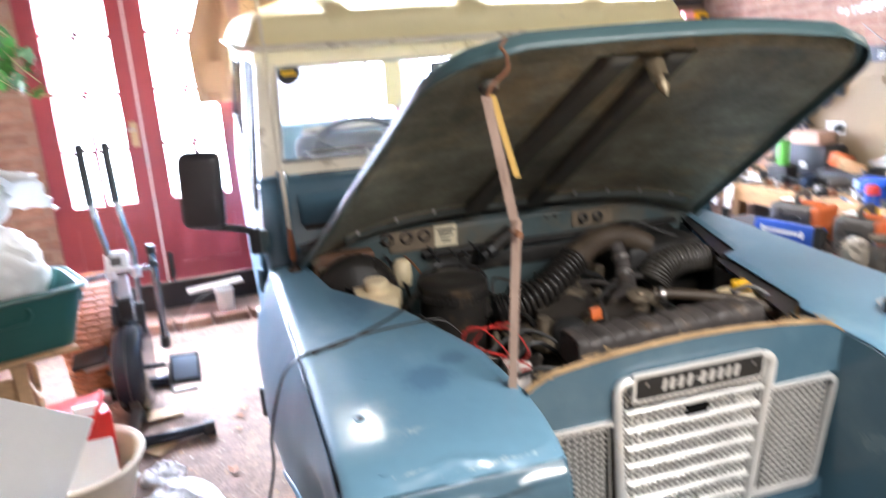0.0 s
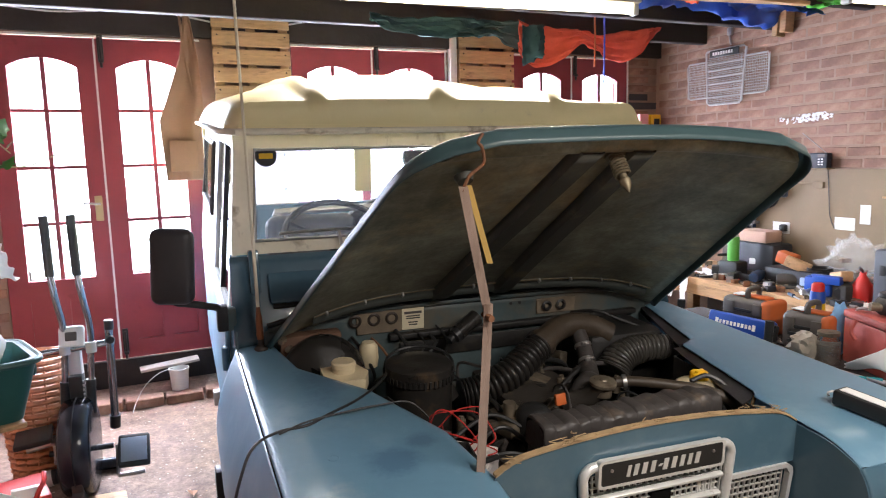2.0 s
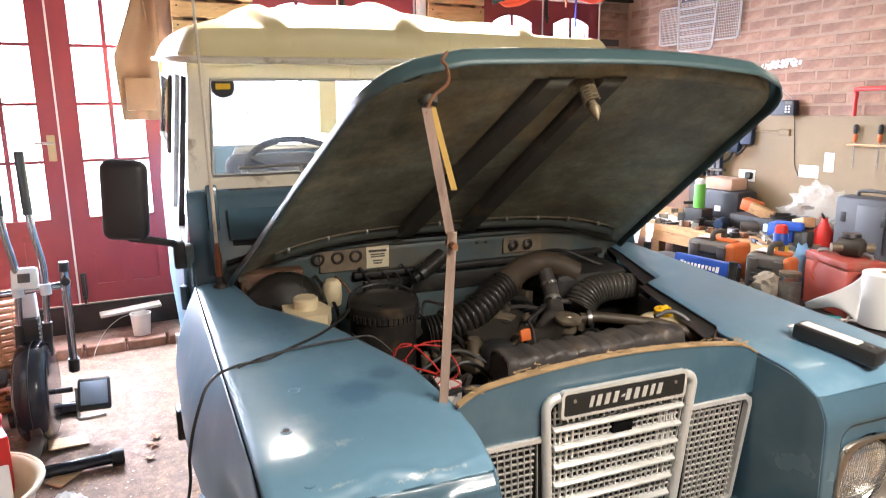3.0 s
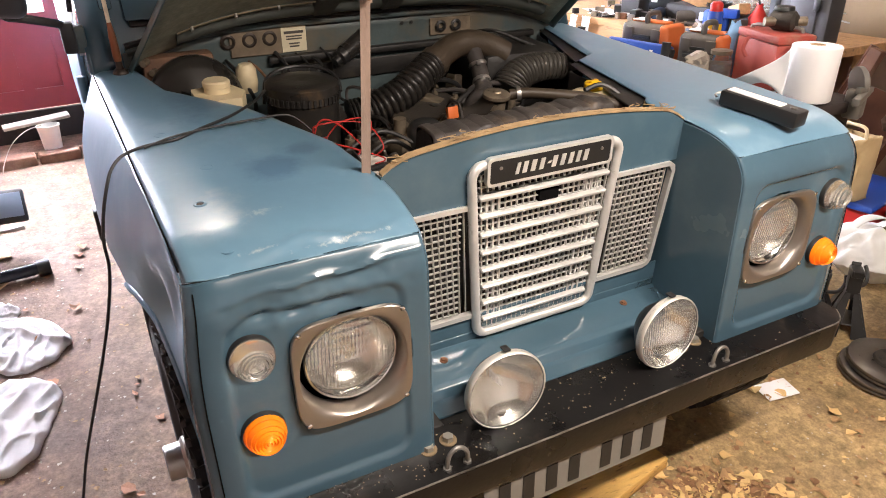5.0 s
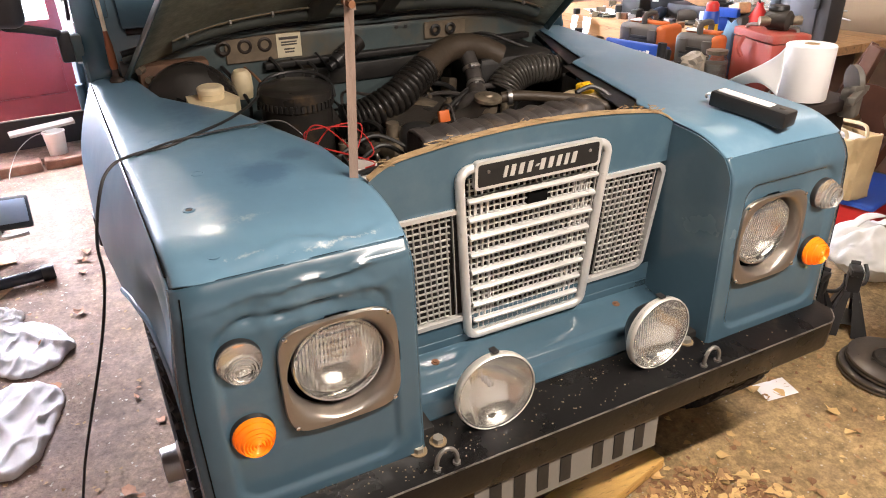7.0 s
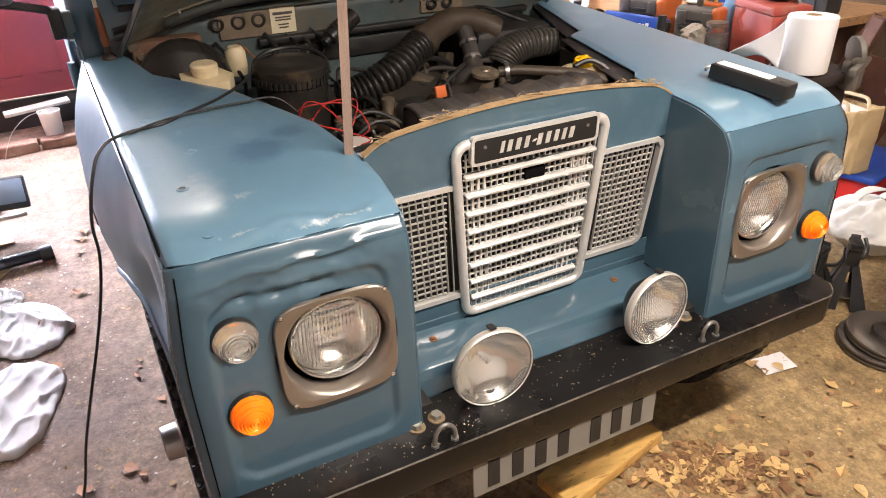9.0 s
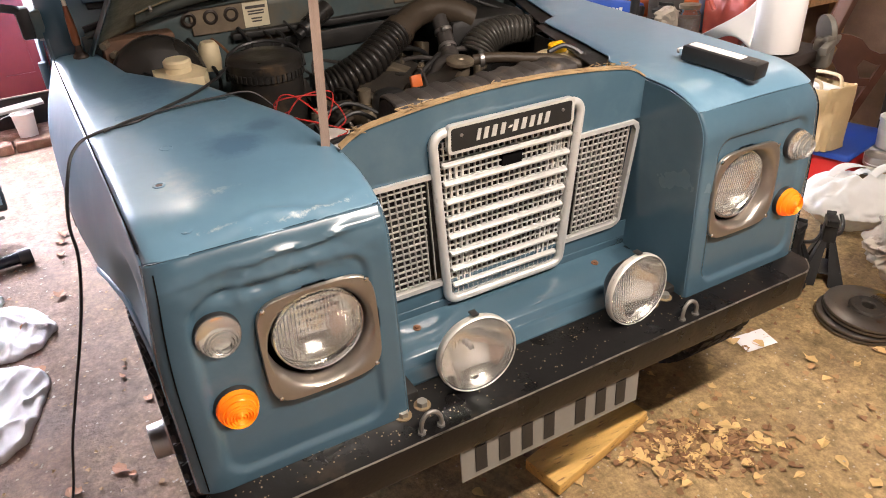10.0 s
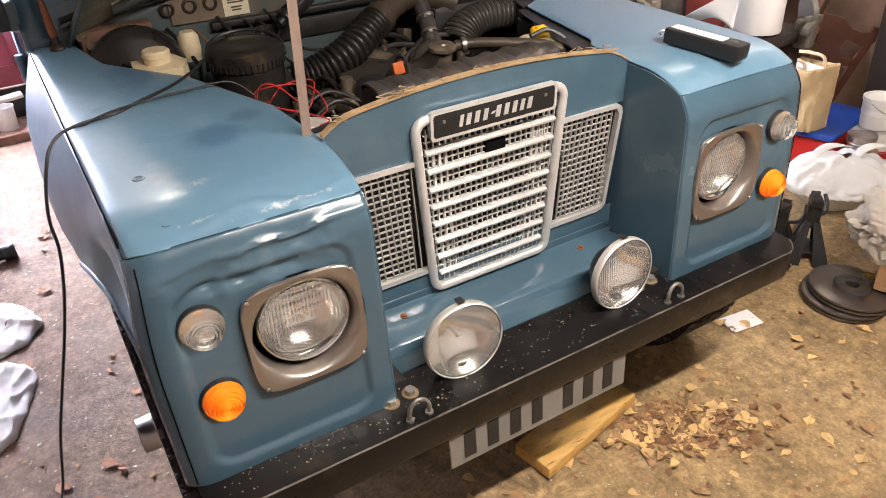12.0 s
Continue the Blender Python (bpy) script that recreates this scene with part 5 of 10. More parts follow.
    for i in range(1, 30, 3):
        cpart("clip", Shape().box(ridge[i] - B_N * 0.004, (0.008, 0.014, 0.014), (-36, 0, 0), 0.002, 1), STEEL, bonnet_ob)
    # spring striker
    p = bon(-0.040, 1.055, bon_crown(-0.04, 1.055) - 0.014)
    sk = cpart("striker", Shape().cyl(p, p - B_N * 0.012, 0.026, 0.024, 14).box(p - B_N * 0.004, (0.085, 0.045, 0.006), (-36, 0, 0), 0.003), STRIKE, bonnet_ob, "grubby brass-coloured bonnet striker with its spring")
    helix = [p - B_N * (0.012 + 0.052 * k / 56) + Vector((0.017 * math.cos(k * 0.78), 0, 0)) + B_E * (0.017 * math.sin(k * 0.78)) for k in range(57)]
    cpart("spring", Shape().tube(helix, 0.003, 6, 0), STRIKE, sk)
    cpart("pin", Shape().lathe([(0.009, 0), (0.009, 0.07), (0.013, 0.074), (0.013, 0.084), (0.002, 0.106)], p, -B_N, 12), STRIKE, sk)
    # rust marks: small flanges at the corners
    for x in (-0.40,):
        q = bon(x, 1.02, -0.010)
        cpart("bump_rubber", Shape().cyl(q, q - B_N * 0.014, 0.022, 0.017, 12), RIB, bonnet_ob)


# grimy like the liner, but darkened to carry the ribs' shaded sides
RIB = mat("grimy_shaded_rib", (0.062, 0.060, 0.048), 0.6, var=0.4, bump=0.15, patch=(0.16, 0.13, 0.08), pscale=6, pamount=0.4)
UNDER_BLUE = mat("grimy_blue_grey", (0.085, 0.095, 0.085), 0.6, var=0.25, bump=0.1, patch=(0.13, 0.12, 0.085), pscale=6, pamount=0.4)
STRIKE = mat("grubby_plated_steel", (0.20, 0.16, 0.10), 0.5, metal=0.5, var=0.3, bump=0.2)
bonnet()


def prop():
    """Wooden laths that hold the bonnet up."""
    root = thing("bonnet_prop", car_frame((-0.417, 0.25, 1.06)), "wooden laths bolted together, propping the bonnet open", "prop")
    a, b, c = Vector((-0.418, 0.238, 1.040)), Vector((-0.404, 0.236, 1.432)), Vector((-0.455, 0.245, 1.690))

    def lath(name, p, q, w, t, material, lab):
        d = (q - p).normalized()
        s = Vector((0.93, -0.36, 0)).normalized()
        n = d.cross(s).normalized()
        poly = [p - s * w / 2, p + s * w / 2, q + s * w / 2, q - s * w / 2]
        return part(name, Shape().prism(poly, n * t), material, root, lab, CARW, 0)
    lath("lower_lath", a, b + (b - a).normalized() * 0.02, 0.018, 0.010, LATH, "grey weathered lath")
    lath("upper_lath", b - (c - b).normalized() * 0.02 + Vector((0.004, 0.01, 0)), c, 0.018, 0.009, LATH, "grey weathered lath")
    lath("yellow_lath", b + Vector((0.012, 0.02, 0.10)), c + Vector((0.020, 0.02, 0)), 0.012, 0.005, plain("yellow_pine_lath", (0.55, 0.36, 0.10), 0.6), "yellow lath")
    part("joint_bolt", Shape().cyl(b + Vector((0.0, -0.016, -0.005)), b + Vector((0, 0.02, -0.005)), 0.007, n=8), RUST, root, "rusty bolt", CARW)
    part("wire_hook", Shape().tube([c + Vector((0.0, 0.004, -0.01)), c + Vector((0.012, 0.0, 0.02)), c + Vector((0.042, 0.0, 0.045)), c + Vector((0.038, 0.0, 0.075)), c + Vector((0.030, 0.0, 0.085)), c + Vector((0.044, 0.01, 0.10))], 0.0035, 6, 4), RUST, root, "bent rusty wire hook", CARW)


LATH = mat("weathered_lath", (0.33, 0.24, 0.19), 0.75, var=0.25, scale=8, bump=0.3, stretch=(8, 8, 1), patch=(0.16, 0.10, 0.07), pscale=6, pamount=0.35)
prop()


# ---- bulkhead, windscreen, cab ----
def bulkhead():
    sh = Shape()

    def face(u, v):
        x = -0.74 + 1.48 * u
        z = 0.55 + (0.63 - 0.045 * (x / 0.74) ** 4) * v
        return (x, 1.205 + 0.004 * math.sin(x * 30) * 0.2, z)
    sh.grid(face, 40, 20)
    bk = cpart("bulkhead", sh, BLUE_DULL, None, "grubby blue engine bulkhead", thick=0.004)
    pts = [(-0.73 + 1.46 * i / 30, 1.192, 1.182 - 0.045 * ((-0.73 + 1.46 * i / 30) / 0.74) ** 4) for i in range(31)]
    cpart("rain_gutter", Shape().tube(pts, 0.009, 8, 0), BLUE_DULL, bk, "rolled blue gutter edge")
    cpart("rubber_seal", Shape().tube([(x, y + 0.012, z + 0.014) for x, y, z in pts], 0.010, 8, 0), BLACK, bk, "black rubber seal")
    # scuttle up to the screen
    def scut(u, v):
        x = (2 * u - 1) * (0.832 - 0.006 * v)
        return (x, 1.215 + 0.125 * v, 1.085 + 0.275 * v + 0.008 * math.sin(v * math.pi))
    sc = cpart("scuttle", Shape().grid(scut, 24, 10), BLUE, bk, "blue scuttle panel below the windscreen", thick=0.004)
    for s in (-1, 1):
        cpart("side_cowl", Shape().prism([(s * 0.832, 1.21, 0.55), (s * 0.826, 1.21, 1.085), (s * 0.822, 1.345, 1.37), (s * 0.836, 1.38, 1.05), (s * 0.84, 1.38, 0.55)], (s * -0.004, 0, 0)), BLUE, sc, smooth=0)
        # ventilator flap and the black hinge block of the screen
        fl = cpart("vent_flap", Shape().box((s * 0.40, 1.268, 1.262), (0.62, 0.012, 0.105), (-28, 0, 0), 0.006), BLUE, sc, "blue ventilator flap, slightly open")
        cpart("vent_slot", Shape().box((s * 0.40, 1.262, 1.205), (0.60, 0.02, 0.022), (-28, 0, 0), 0.004), BLACK, fl, "dark ventilator slot")
        cpart("screen_bracket", Shape().box((s * 0.752, 1.300, 1.315), (0.034, 0.05, 0.145), (-8, 0, 0), 0.007), BLUE, sc, "blue screen hinge bracket")
    # data plate, grommets and fuse blocks on the engine side
    pl = cpart("data_plate", Shape().box((-0.241, 1.198, 1.134), (0.080, 0.003, 0.080), bev=0.001, seg=1), plain("cream_data_plate", (0.62, 0.56, 0.40), 0.5), bk, "cream data plate with dark bars")
    for dz, w in ((0.020, 0.062), (0.008, 0.05), (0.000, 0.05), (-0.014, 0.034), (-0.023, 0.03)):
        cpart("data_bar", Shape().box((-0.241, 1.1955, 1.134 + dz), (w, 0.002, 0.004 if dz < 0.01 else 0.008)), TOOL_GREY, pl)
    # added black strip in place of the shadow band across the bulkhead
    cpart("bulkhead_shadow_band", Shape().box((0.16, 1.186, 1.078), (0.98, 0.030, 0.020), (0, 0, 0), 0.005).box((0.16, 1.196, 1.020), (0.90, 0.010, 0.06), (0, 0, 0), 0.004), BLACK_DUSTY, bk, "black strip standing in for a shadow band across the bulkhead")
    cpart("cable_plate", Shape().box((-0.36, 1.1965, 1.135), (0.16, 0.005, 0.085), (0, 0, 0), 0.003, 1), RUSTY_BOX2, bk, "stained tan plate behind the cables")
    for x in (-0.445, -0.380, -0.318):
        cpart("grommet", Shape().lathe([(0.020, 0), (0.023, 0.005), (0.017, 0.008), (0.010, 0.003)], (x, 1.199, 1.142), (0, -1, 0), 16), GREASY_BOLT, bk)
    cpart("blanking_plate", Shape().box((0.314, 1.197, 1.128), (0.160, 0.005, 0.058), bev=0.003, seg=1), RUSTY_BOX2, bk, "grey blanking plate with two grommets")
    for x in (0.272, 0.330):
        cpart("grommet", Shape().lathe([(0.018, 0), (0.020, 0.007), (0.013, 0.011), (0.008, 0.004)], (x, 1.193, 1.130), (0, -1, 0), 16), BLACK_DUSTY, bk)
    for x in (0.13, 0.165):
        cpart("bulkhead_hole", Shape().lathe([(0.006, 0.0), (0.006, 0.003), (0, 0.003)], (x, 1.199, 1.150), (0, -1, 0), 10), BLACK, bk)


RUSTY_BOX2 = mat("stained_tan_plate", (0.16, 0.125, 0.085), 0.7, var=0.4, scale=16, bump=0.3)
bulkhead()


def windscreen():
    y0, y1 = 1.345, 1.385
    z0, z1 = 1.365, 1.765
    tilt = (y1 - y0) / (z1 - z0)

    def at(x, z, d=0.0):
        return (x, y0 + (z - z0) * tilt + d, z)
    root = cpart("windscreen_frame", Shape().prism([at(-0.815, z0), at(0.815, z0), at(0.815, z0 + 0.042), at(-0.815, z0 + 0.042)], (0, 0.045, 0)), CREAM_FRAME, None, "dirty cream windscreen frame", smooth=0)
    cpart("top_rail", Shape().prism([at(-0.79, z1 - 0.052), at(0.79, z1 - 0.052), at(0.79, z1), at(-0.79, z1)], (0, 0.045, 0)), CREAM_FRAME, root, smooth=0)
    for s in (-1, 1):
        for xa, xb in ((0.735, 0.0), ):
            cpart("side_pillar", Shape().prism([at(s * 0.815, z0 + 0.042), at(s * 0.740, z0 + 0.042), at(s * 0.722, z1 - 0.052), at(s * 0.789, z1 - 0.052)], (0, 0.045, 0)), CREAM_FRAME, root, smooth=0)
        g = cpart("windscreen_glass", Shape().prism([at(s * 0.742, z0 + 0.04, 0.02), at(s * 0.022, z0 + 0.04, 0.02), at(s * 0.022, z1 - 0.05, 0.02), at(s * 0.724, z1 - 0.05, 0.02)], (0, 0.004, 0)), DUSTY_GLASS, root, "dusty windscreen pane", smooth=0)
        g.visible_shadow = False
        # dull metal glazing strip
        cpart("glazing_strip", Shape().tube([at(s * 0.738, z0 + 0.045, -0.003), at(s * 0.026, z0 + 0.045, -0.003), at(s * 0.026, z1 - 0.055, -0.003), at(s * 0.722, z1 - 0.055, -0.003), at(s * 0.738, z0 + 0.045, -0.003)], 0.006, 6, 0), STEEL, root)
        # wiper
        cpart("wiper", Shape().tube([at(s * 0.28, z0 + 0.075, -0.02), at(s * 0.66, z0 + 0.068, -0.02)], 0.006, 6, 0).tube([at(s * 0.45, z0 - 0.01, -0.03), at(s * 0.46, z0 + 0.07, -0.026)], 0.006, 6, 0), STEEL, root, "grey wiper blade")
    cpart("centre_post", Shape().prism([at(-0.022, z0 + 0.042), at(0.022, z0 + 0.042), at(0.022, z1 - 0.052), at(-0.022, z1 - 0.052)], (0, 0.04, 0)), CREAM_FRAME, root, smooth=0)
    # round disc in the corner of the glass: dark edge with a yellow band
    dk = cpart("tax_disc_holder", Shape().cyl(at(-0.684, 1.688, 0.016), at(-0.684, 1.688, 0.010), 0.036, n=24), BLACK, root, "round black holder on the glass")
    cpart("disc_label", Shape().box(at(-0.684, 1.688, 0.008), (0.045, 0.002, 0.018)), YELLOW, dk)
    cpart("rear_view_mirror", Shape().box(at(-0.10, 1.665, 0.10), (0.17, 0.03, 0.055), (0, 0, 10), 0.012), BLACK, root, "black rear-view mirror")


windscreen()


def roof():
    y0, y1 = 1.335, 3.42

    def f(u, v):
        # a flat dome with a rolled gutter edge
        a, b = 2 * u - 1, v
        x = 0.80 * math.copysign(1 - (1 - abs(a)) ** 1.7, a)
        y = y0 + (y1 - y0) * (1 - (1 - b) ** 1.5 if b < 0.5 else b * 1.0 + (1 - b) * (1 - (0.5) ** 1.5 - 0.5) * 2)
        ex, ey, er = (min(1, max(0.0, d)) for d in ((0.80 - abs(x)) / 0.07, (y - y0) / 0.06, (y1 - y) / 0.08))
        q = (1 - (1 - ex) ** 2.2) * (1 - (1 - ey) ** 2.2) * (1 - (1 - er) ** 2.2)
        ex, ey, er = (min(1, max(0.0, d)) for d in ((0.80 - abs(x)) / (0.50 if x < 0 else 0.78), (y - y0) / 0.55, (y1 - y) / 0.5))
        top = (1 - (1 - ex) ** 1.8) * (1 - (1 - ey) ** 1.7) * (1 - (1 - er) ** 2)
        z = 1.785 + 0.078 * q + 0.105 * top + 0.022 * top * noise.noise((x * 3.1, y * 2.3, 6.5))
        # raised stiffening swages running back
        for rx in (-0.50, -0.04, 0.42):
            z += 0.024 * min(1.0, max(0.0, (y - y0 - 0.045) / 0.025)) * math.exp(-((x - rx) / 0.034) ** 4)
        z -= 0.085 * top * max(0.0, (x + 0.15) / 0.95) ** 1.3
        corner = 0.05 * max(0, 1 - (y - y0) / 0.12) ** 2
        return (x * (1 - corner) - 0.012, y, z)
    rf = cpart("roof", Shape().grid(f, 150, 70), CREAM, None, "cream painted hard roof with dust and raised ribs", thick=0.004)
    # vertical skirt and drip gutter
    ring = [(-0.812, y1), (-0.812, y0 + 0.06), (-0.77, y0), (0.75, y0), (0.788, y0 + 0.06), (0.788, y1)]
    sk = Shape()
    for a, b in zip(ring, ring[1:]):
        sk.prism([(a[0], a[1], 1.768), (b[0], b[1], 1.768), (b[0], b[1], 1.792), (a[0], a[1], 1.792)], (0, 0.003, 0))
    cpart("roof_skirt", sk, CREAM, rf, smooth=20)
    cpart("drip_gutter", Shape().tube([(x * 1.018, y - 0.012 if y < 2 else y, 1.770) for x, y in ring], 0.011, 8, 0), CREAM_FRAME, rf, "cream drip gutter with dark streaks")


roof()


def cab_sides():
    for s in (-1, 1):
        # front door
        def sx(z):
            return s * (0.842 - 0.062 * max(0, (z - 1.10)) / 0.65)
        dr = cpart("door", Shape().grid(lambda u, v: (sx(0.46 + 0.66 * v) + s * 0.006 * math.sin(math.pi * v), 1.385 + 0.83 * u, 0.46 + 0.66 * v), 12, 16), BLUE_SIDE_LIT, None, "faded blue door with a sliding window", thick=0.012)
        def frame_strip(name, y0, z0, y1, z1, w, m):
            d = Vector((0, y1 - y0, z1 - z0)).normalized()
            n = Vector((0, -d.z, d.y)) * w / 2
            cpart(name, Shape().prism([(sx(z0), y0 - n.y, z0 - n.z), (sx(z1), y1 - n.y, z1 - n.z), (sx(z1), y1 + n.y, z1 + n.z), (sx(z0), y0 + n.y, z0 + n.z)], (s * -0.02, 0, 0)), m, dr, smooth=0)
        frame_strip("window_frame", 1.40, 1.10, 1.44, 1.755, 0.045, DOOR_TOP_PAINT)
        frame_strip("window_frame", 2.19, 1.10, 2.19, 1.755, 0.045, DOOR_TOP_PAINT)
        frame_strip("window_frame", 1.40, 1.735, 2.21, 1.735, 0.045, DOOR_TOP_PAINT)
        frame_strip("window_frame", 1.39, 1.13, 2.21, 1.13, 0.05, DOOR_TOP_PAINT)
        frame_strip("window_channel", 1.80, 1.15, 1.80, 1.72, 0.035, BLACK)
        frame_strip("window_channel", 1.43, 1.17, 1.46, 1.72, 0.022, BLACK)
        g = cpart("door_glass", Shape().prism([(sx(1.15) - s * 0.01, 1.42, 1.15), (sx(1.15) - s * 0.01, 2.18, 1.15), (sx(1.72) - s * 0.01, 2.18, 1.72), (sx(1.72) - s * 0.01, 1.45, 1.72)], (s * -0.004, 0, 0)), WINGLASS, dr, "clear sliding door glass", smooth=0)
        g.visible_shadow = False
        for z in (0.62, 1.0):
            cpart("door_hinge", Shape().cyl((s * 0.856, 1.378, z - 0.04), (s * 0.856, 1.378, z + 0.04), 0.012, n=10).box((s * 0.852, 1.42, z), (0.008, 0.10, 0.04), bev=0.003, seg=1), BLUE_SIDE_LIT, dr, "painted door hinge")
        # rear tub and hard-top side
        cpart("tub_side", Shape().box((s * 0.838, 2.82, 0.80), (0.012, 1.20, 0.62), bev=0.003, seg=1), BLUE_SIDE_LIT, None, "faded blue body side behind the door", smooth=0)
        hs = cpart("hardtop_side", Shape().prism([(sx(1.11), 2.225, 1.11), (sx(1.11), 3.42, 1.11), (sx(1.36), 3.42, 1.36), (sx(1.36), 2.225, 1.36)], (s * -0.01, 0, 0)), CREAM, None, "cream hard-top side with windows", smooth=0)
        for y0, y1, z0, z1 in ((2.225, 2.36, 1.36, 1.77), (3.22, 3.42, 1.36, 1.77), (2.36, 3.22, 1.70, 1.77)):
            cpart("hardtop_panel", Shape().prism([(sx(z0), y0, z0), (sx(z0), y1, z0), (sx(z1), y1, z1), (sx(z1), y0, z1)], (s * -0.01, 0, 0)), CREAM, hs, smooth=0)
        cpart("window_rubber", Shape().tube([(sx(1.37) + s * 0.004, 2.37, 1.37), (sx(1.37) + s * 0.004, 3.21, 1.37), (sx(1.69) + s * 0.004, 3.21, 1.69), (sx(1.69) + s * 0.004, 2.37, 1.69), (sx(1.37) + s * 0.004, 2.37, 1.37)], 0.013, 6, 0), BLACK, hs, "black window rubber")
        g = cpart("side_window", Shape().prism([(sx(1.36), 2.36, 1.36), (sx(1.36), 3.22, 1.36), (sx(1.70), 3.22, 1.70), (sx(1.70), 2.36, 1.70)], (s * -0.004, 0, 0)), WINGLASS, hs, "clear side window", smooth=0)
        g.visible_shadow = False
        cpart("sill_panel", Shape().box((s * 0.80, 2.0, 0.44), (0.04, 1.3, 0.10), bev=0.006), STEEL, None, "dull body sill")
    # back: a lower door and framed glass
    bk = cpart("rear_door", Shape().box((0, 3.41, 0.865), (1.62, 0.03, 0.79), bev=0.004, seg=1), BLUE_SIDE_LIT, None, "faded blue rear door and panel", smooth=0)
    for x0, x1 in ((-0.80, -0.62), (0.11, 0.22), (0.66, 0.80)):
        cpart("rear_pillar", Shape().box(((x0 + x1) / 2, 3.40, 1.55), (x1 - x0, 0.04, 0.45), bev=0.004, seg=1), CREAM, bk, smooth=0)
    cpart("rear_header", Shape().box((0, 3.40, 1.745), (1.6, 0.04, 0.06)), CREAM, bk, smooth=0)
    for x0, x1 in ((-0.62, 0.11), (0.22, 0.66)):
        g = cpart("rear_window", Shape().box(((x0 + x1) / 2, 3.40, 1.495), (x1 - x0, 0.004, 0.45)), GRIMY_GLASS, bk, "dusty rear window", smooth=0)
        g.visible_shadow = False


DOOR_TOP_PAINT = mat("pale_door_top", (0.46, 0.48, 0.48), 0.4, var=0.1, bump=0.05)
cab_sides()


def cab_inside():
    # dashboard, steering wheel, seats, roll bar, floor
    cpart("dashboard", Shape().box((0, 1.44, 1.22), (1.56, 0.16, 0.20), bev=0.03), BLACK, None, "black padded dashboard")
    sw = Shape()
    c = Vector((-0.40, 1.60, 1.36))
    ax = Vector((0, -0.55, 0.83)).normalized()
    q = ax.to_track_quat("Z", "Y")
    ring = [c + q @ Vector((0.205 * math.cos(2 * math.pi * k / 32), 0.205 * math.sin(2 * math.pi * k / 32), 0)) for k in range(33)]
    wheel_ob = cpart("steering_wheel", Shape().tube(ring, 0.013, 8, 0, caps=False), BLACK, None, "black steering wheel")
    for k in (0.5, 2.6, 4.7):
        cpart("spoke", Shape().tube([c - ax * 0.03, c + q @ Vector((0.2 * math.cos(k), 0.2 * math.sin(k), 0))], 0.013, 6, 0), BLACK, wheel_ob)
    cpart("column", Shape().cyl(c - ax * 0.02, c - ax * 0.35, 0.03, n=12), BLACK, wheel_ob)
    for x in (-0.42, 0.0, 0.42):
        st = cpart("seat", Shape().box((x, 2.02, 1.13), (0.40, 0.12, 0.52), (-14, 0, 0), 0.05, 3), SEAT_VINYL, None, "black vinyl seat")
        cpart("seat_cushion", Shape().box((x, 1.80, 0.94), (0.40, 0.44, 0.12), bev=0.04), SEAT_VINYL, st)
    sp = Shape().lathe([(0.20, -0.09), (0.30, -0.10), (0.36, -0.07), (0.365, 0.0), (0.36, 0.07), (0.30, 0.10), (0.20, 0.09)], (0.10, 2.55, 1.02), (0.1, -1, 0.25), 36)
    cpart("spare_tyre", sp, RUBBER, None, "spare tyre lying behind the seats")
    cpart("rail_bar", Shape().tube([(-0.55, 2.2, 1.20), (-0.53, 2.2, 1.350), (-0.48, 2.2, 1.385), (0.48, 2.2, 1.385), (0.53, 2.2, 1.350), (0.55, 2.2, 1.20)], 0.016, 8, 4), STEEL, None, "grey rail behind the seats")
    cpart("cab_floor", Shape().box((0, 2.35, 0.78), (1.6, 2.1, 0.03)), BLACK_DUSTY, None, "dark cab floor", smooth=0)
    cpart("chassis_rail", Shape().box((-0.40, 1.7, 0.52), (0.08, 3.4, 0.12), bev=0.006), BLACK_DUSTY, None, "dirty black chassis rail")
    cpart("chassis_rail", Shape().box((0.40, 1.7, 0.52), (0.08, 3.4, 0.12), bev=0.006), BLACK_DUSTY, None, "dirty black chassis rail")
    cpart("front_axle", Shape().tube([(-0.70, ARCH_Y, 0.355), (-0.2, ARCH_Y, 0.355), (0.1, ARCH_Y, 0.355), (0.7, ARCH_Y, 0.355)], 0.045, 10, 0), BLACK_DUSTY, None, "dirty front axle")


cab_inside()


MIRROR_SHELL = mat("sun_faded_black_plastic", (0.045, 0.042, 0.045), 0.42, var=0.2, scale=8, bump=0.1)


def door_mirror():
    m = cpart("door_mirror", Shape().box((-1.000, 1.20, 1.373), (0.128, 0.060, 0.236), (0, 3, -8), 0.032, 4), MIRROR_SHELL, None, "big black door mirror on a bent arm")
    cpart("mirror_arm", Shape().tube([(-0.998, 1.205, 1.28), (-0.998, 1.21, 1.258), (-0.965, 1.215, 1.250), (-0.90, 1.225, 1.232), (-0.872, 1.235, 1.215), (-0.866, 1.24, 1.15)], 0.012, 8, 4), BLACK, m)
    cpart("mirror_socket", Shape().box((-0.864, 1.245, 1.185), (0.036, 0.045, 0.085), bev=0.008), BLACK, m)
    cpart("mirror_bracket", Shape().box((-0.838, 1.262, 1.175), (0.035, 0.04, 0.075), bev=0.006), BLUE_DULL, m, "blue-grey bracket")
    cpart("mirror_glass", Shape().box((-1.000, 1.234, 1.373), (0.10, 0.004, 0.20), (0, 3, -8), 0.012), MIRROR, m, "mirror glass")


door_mirror()


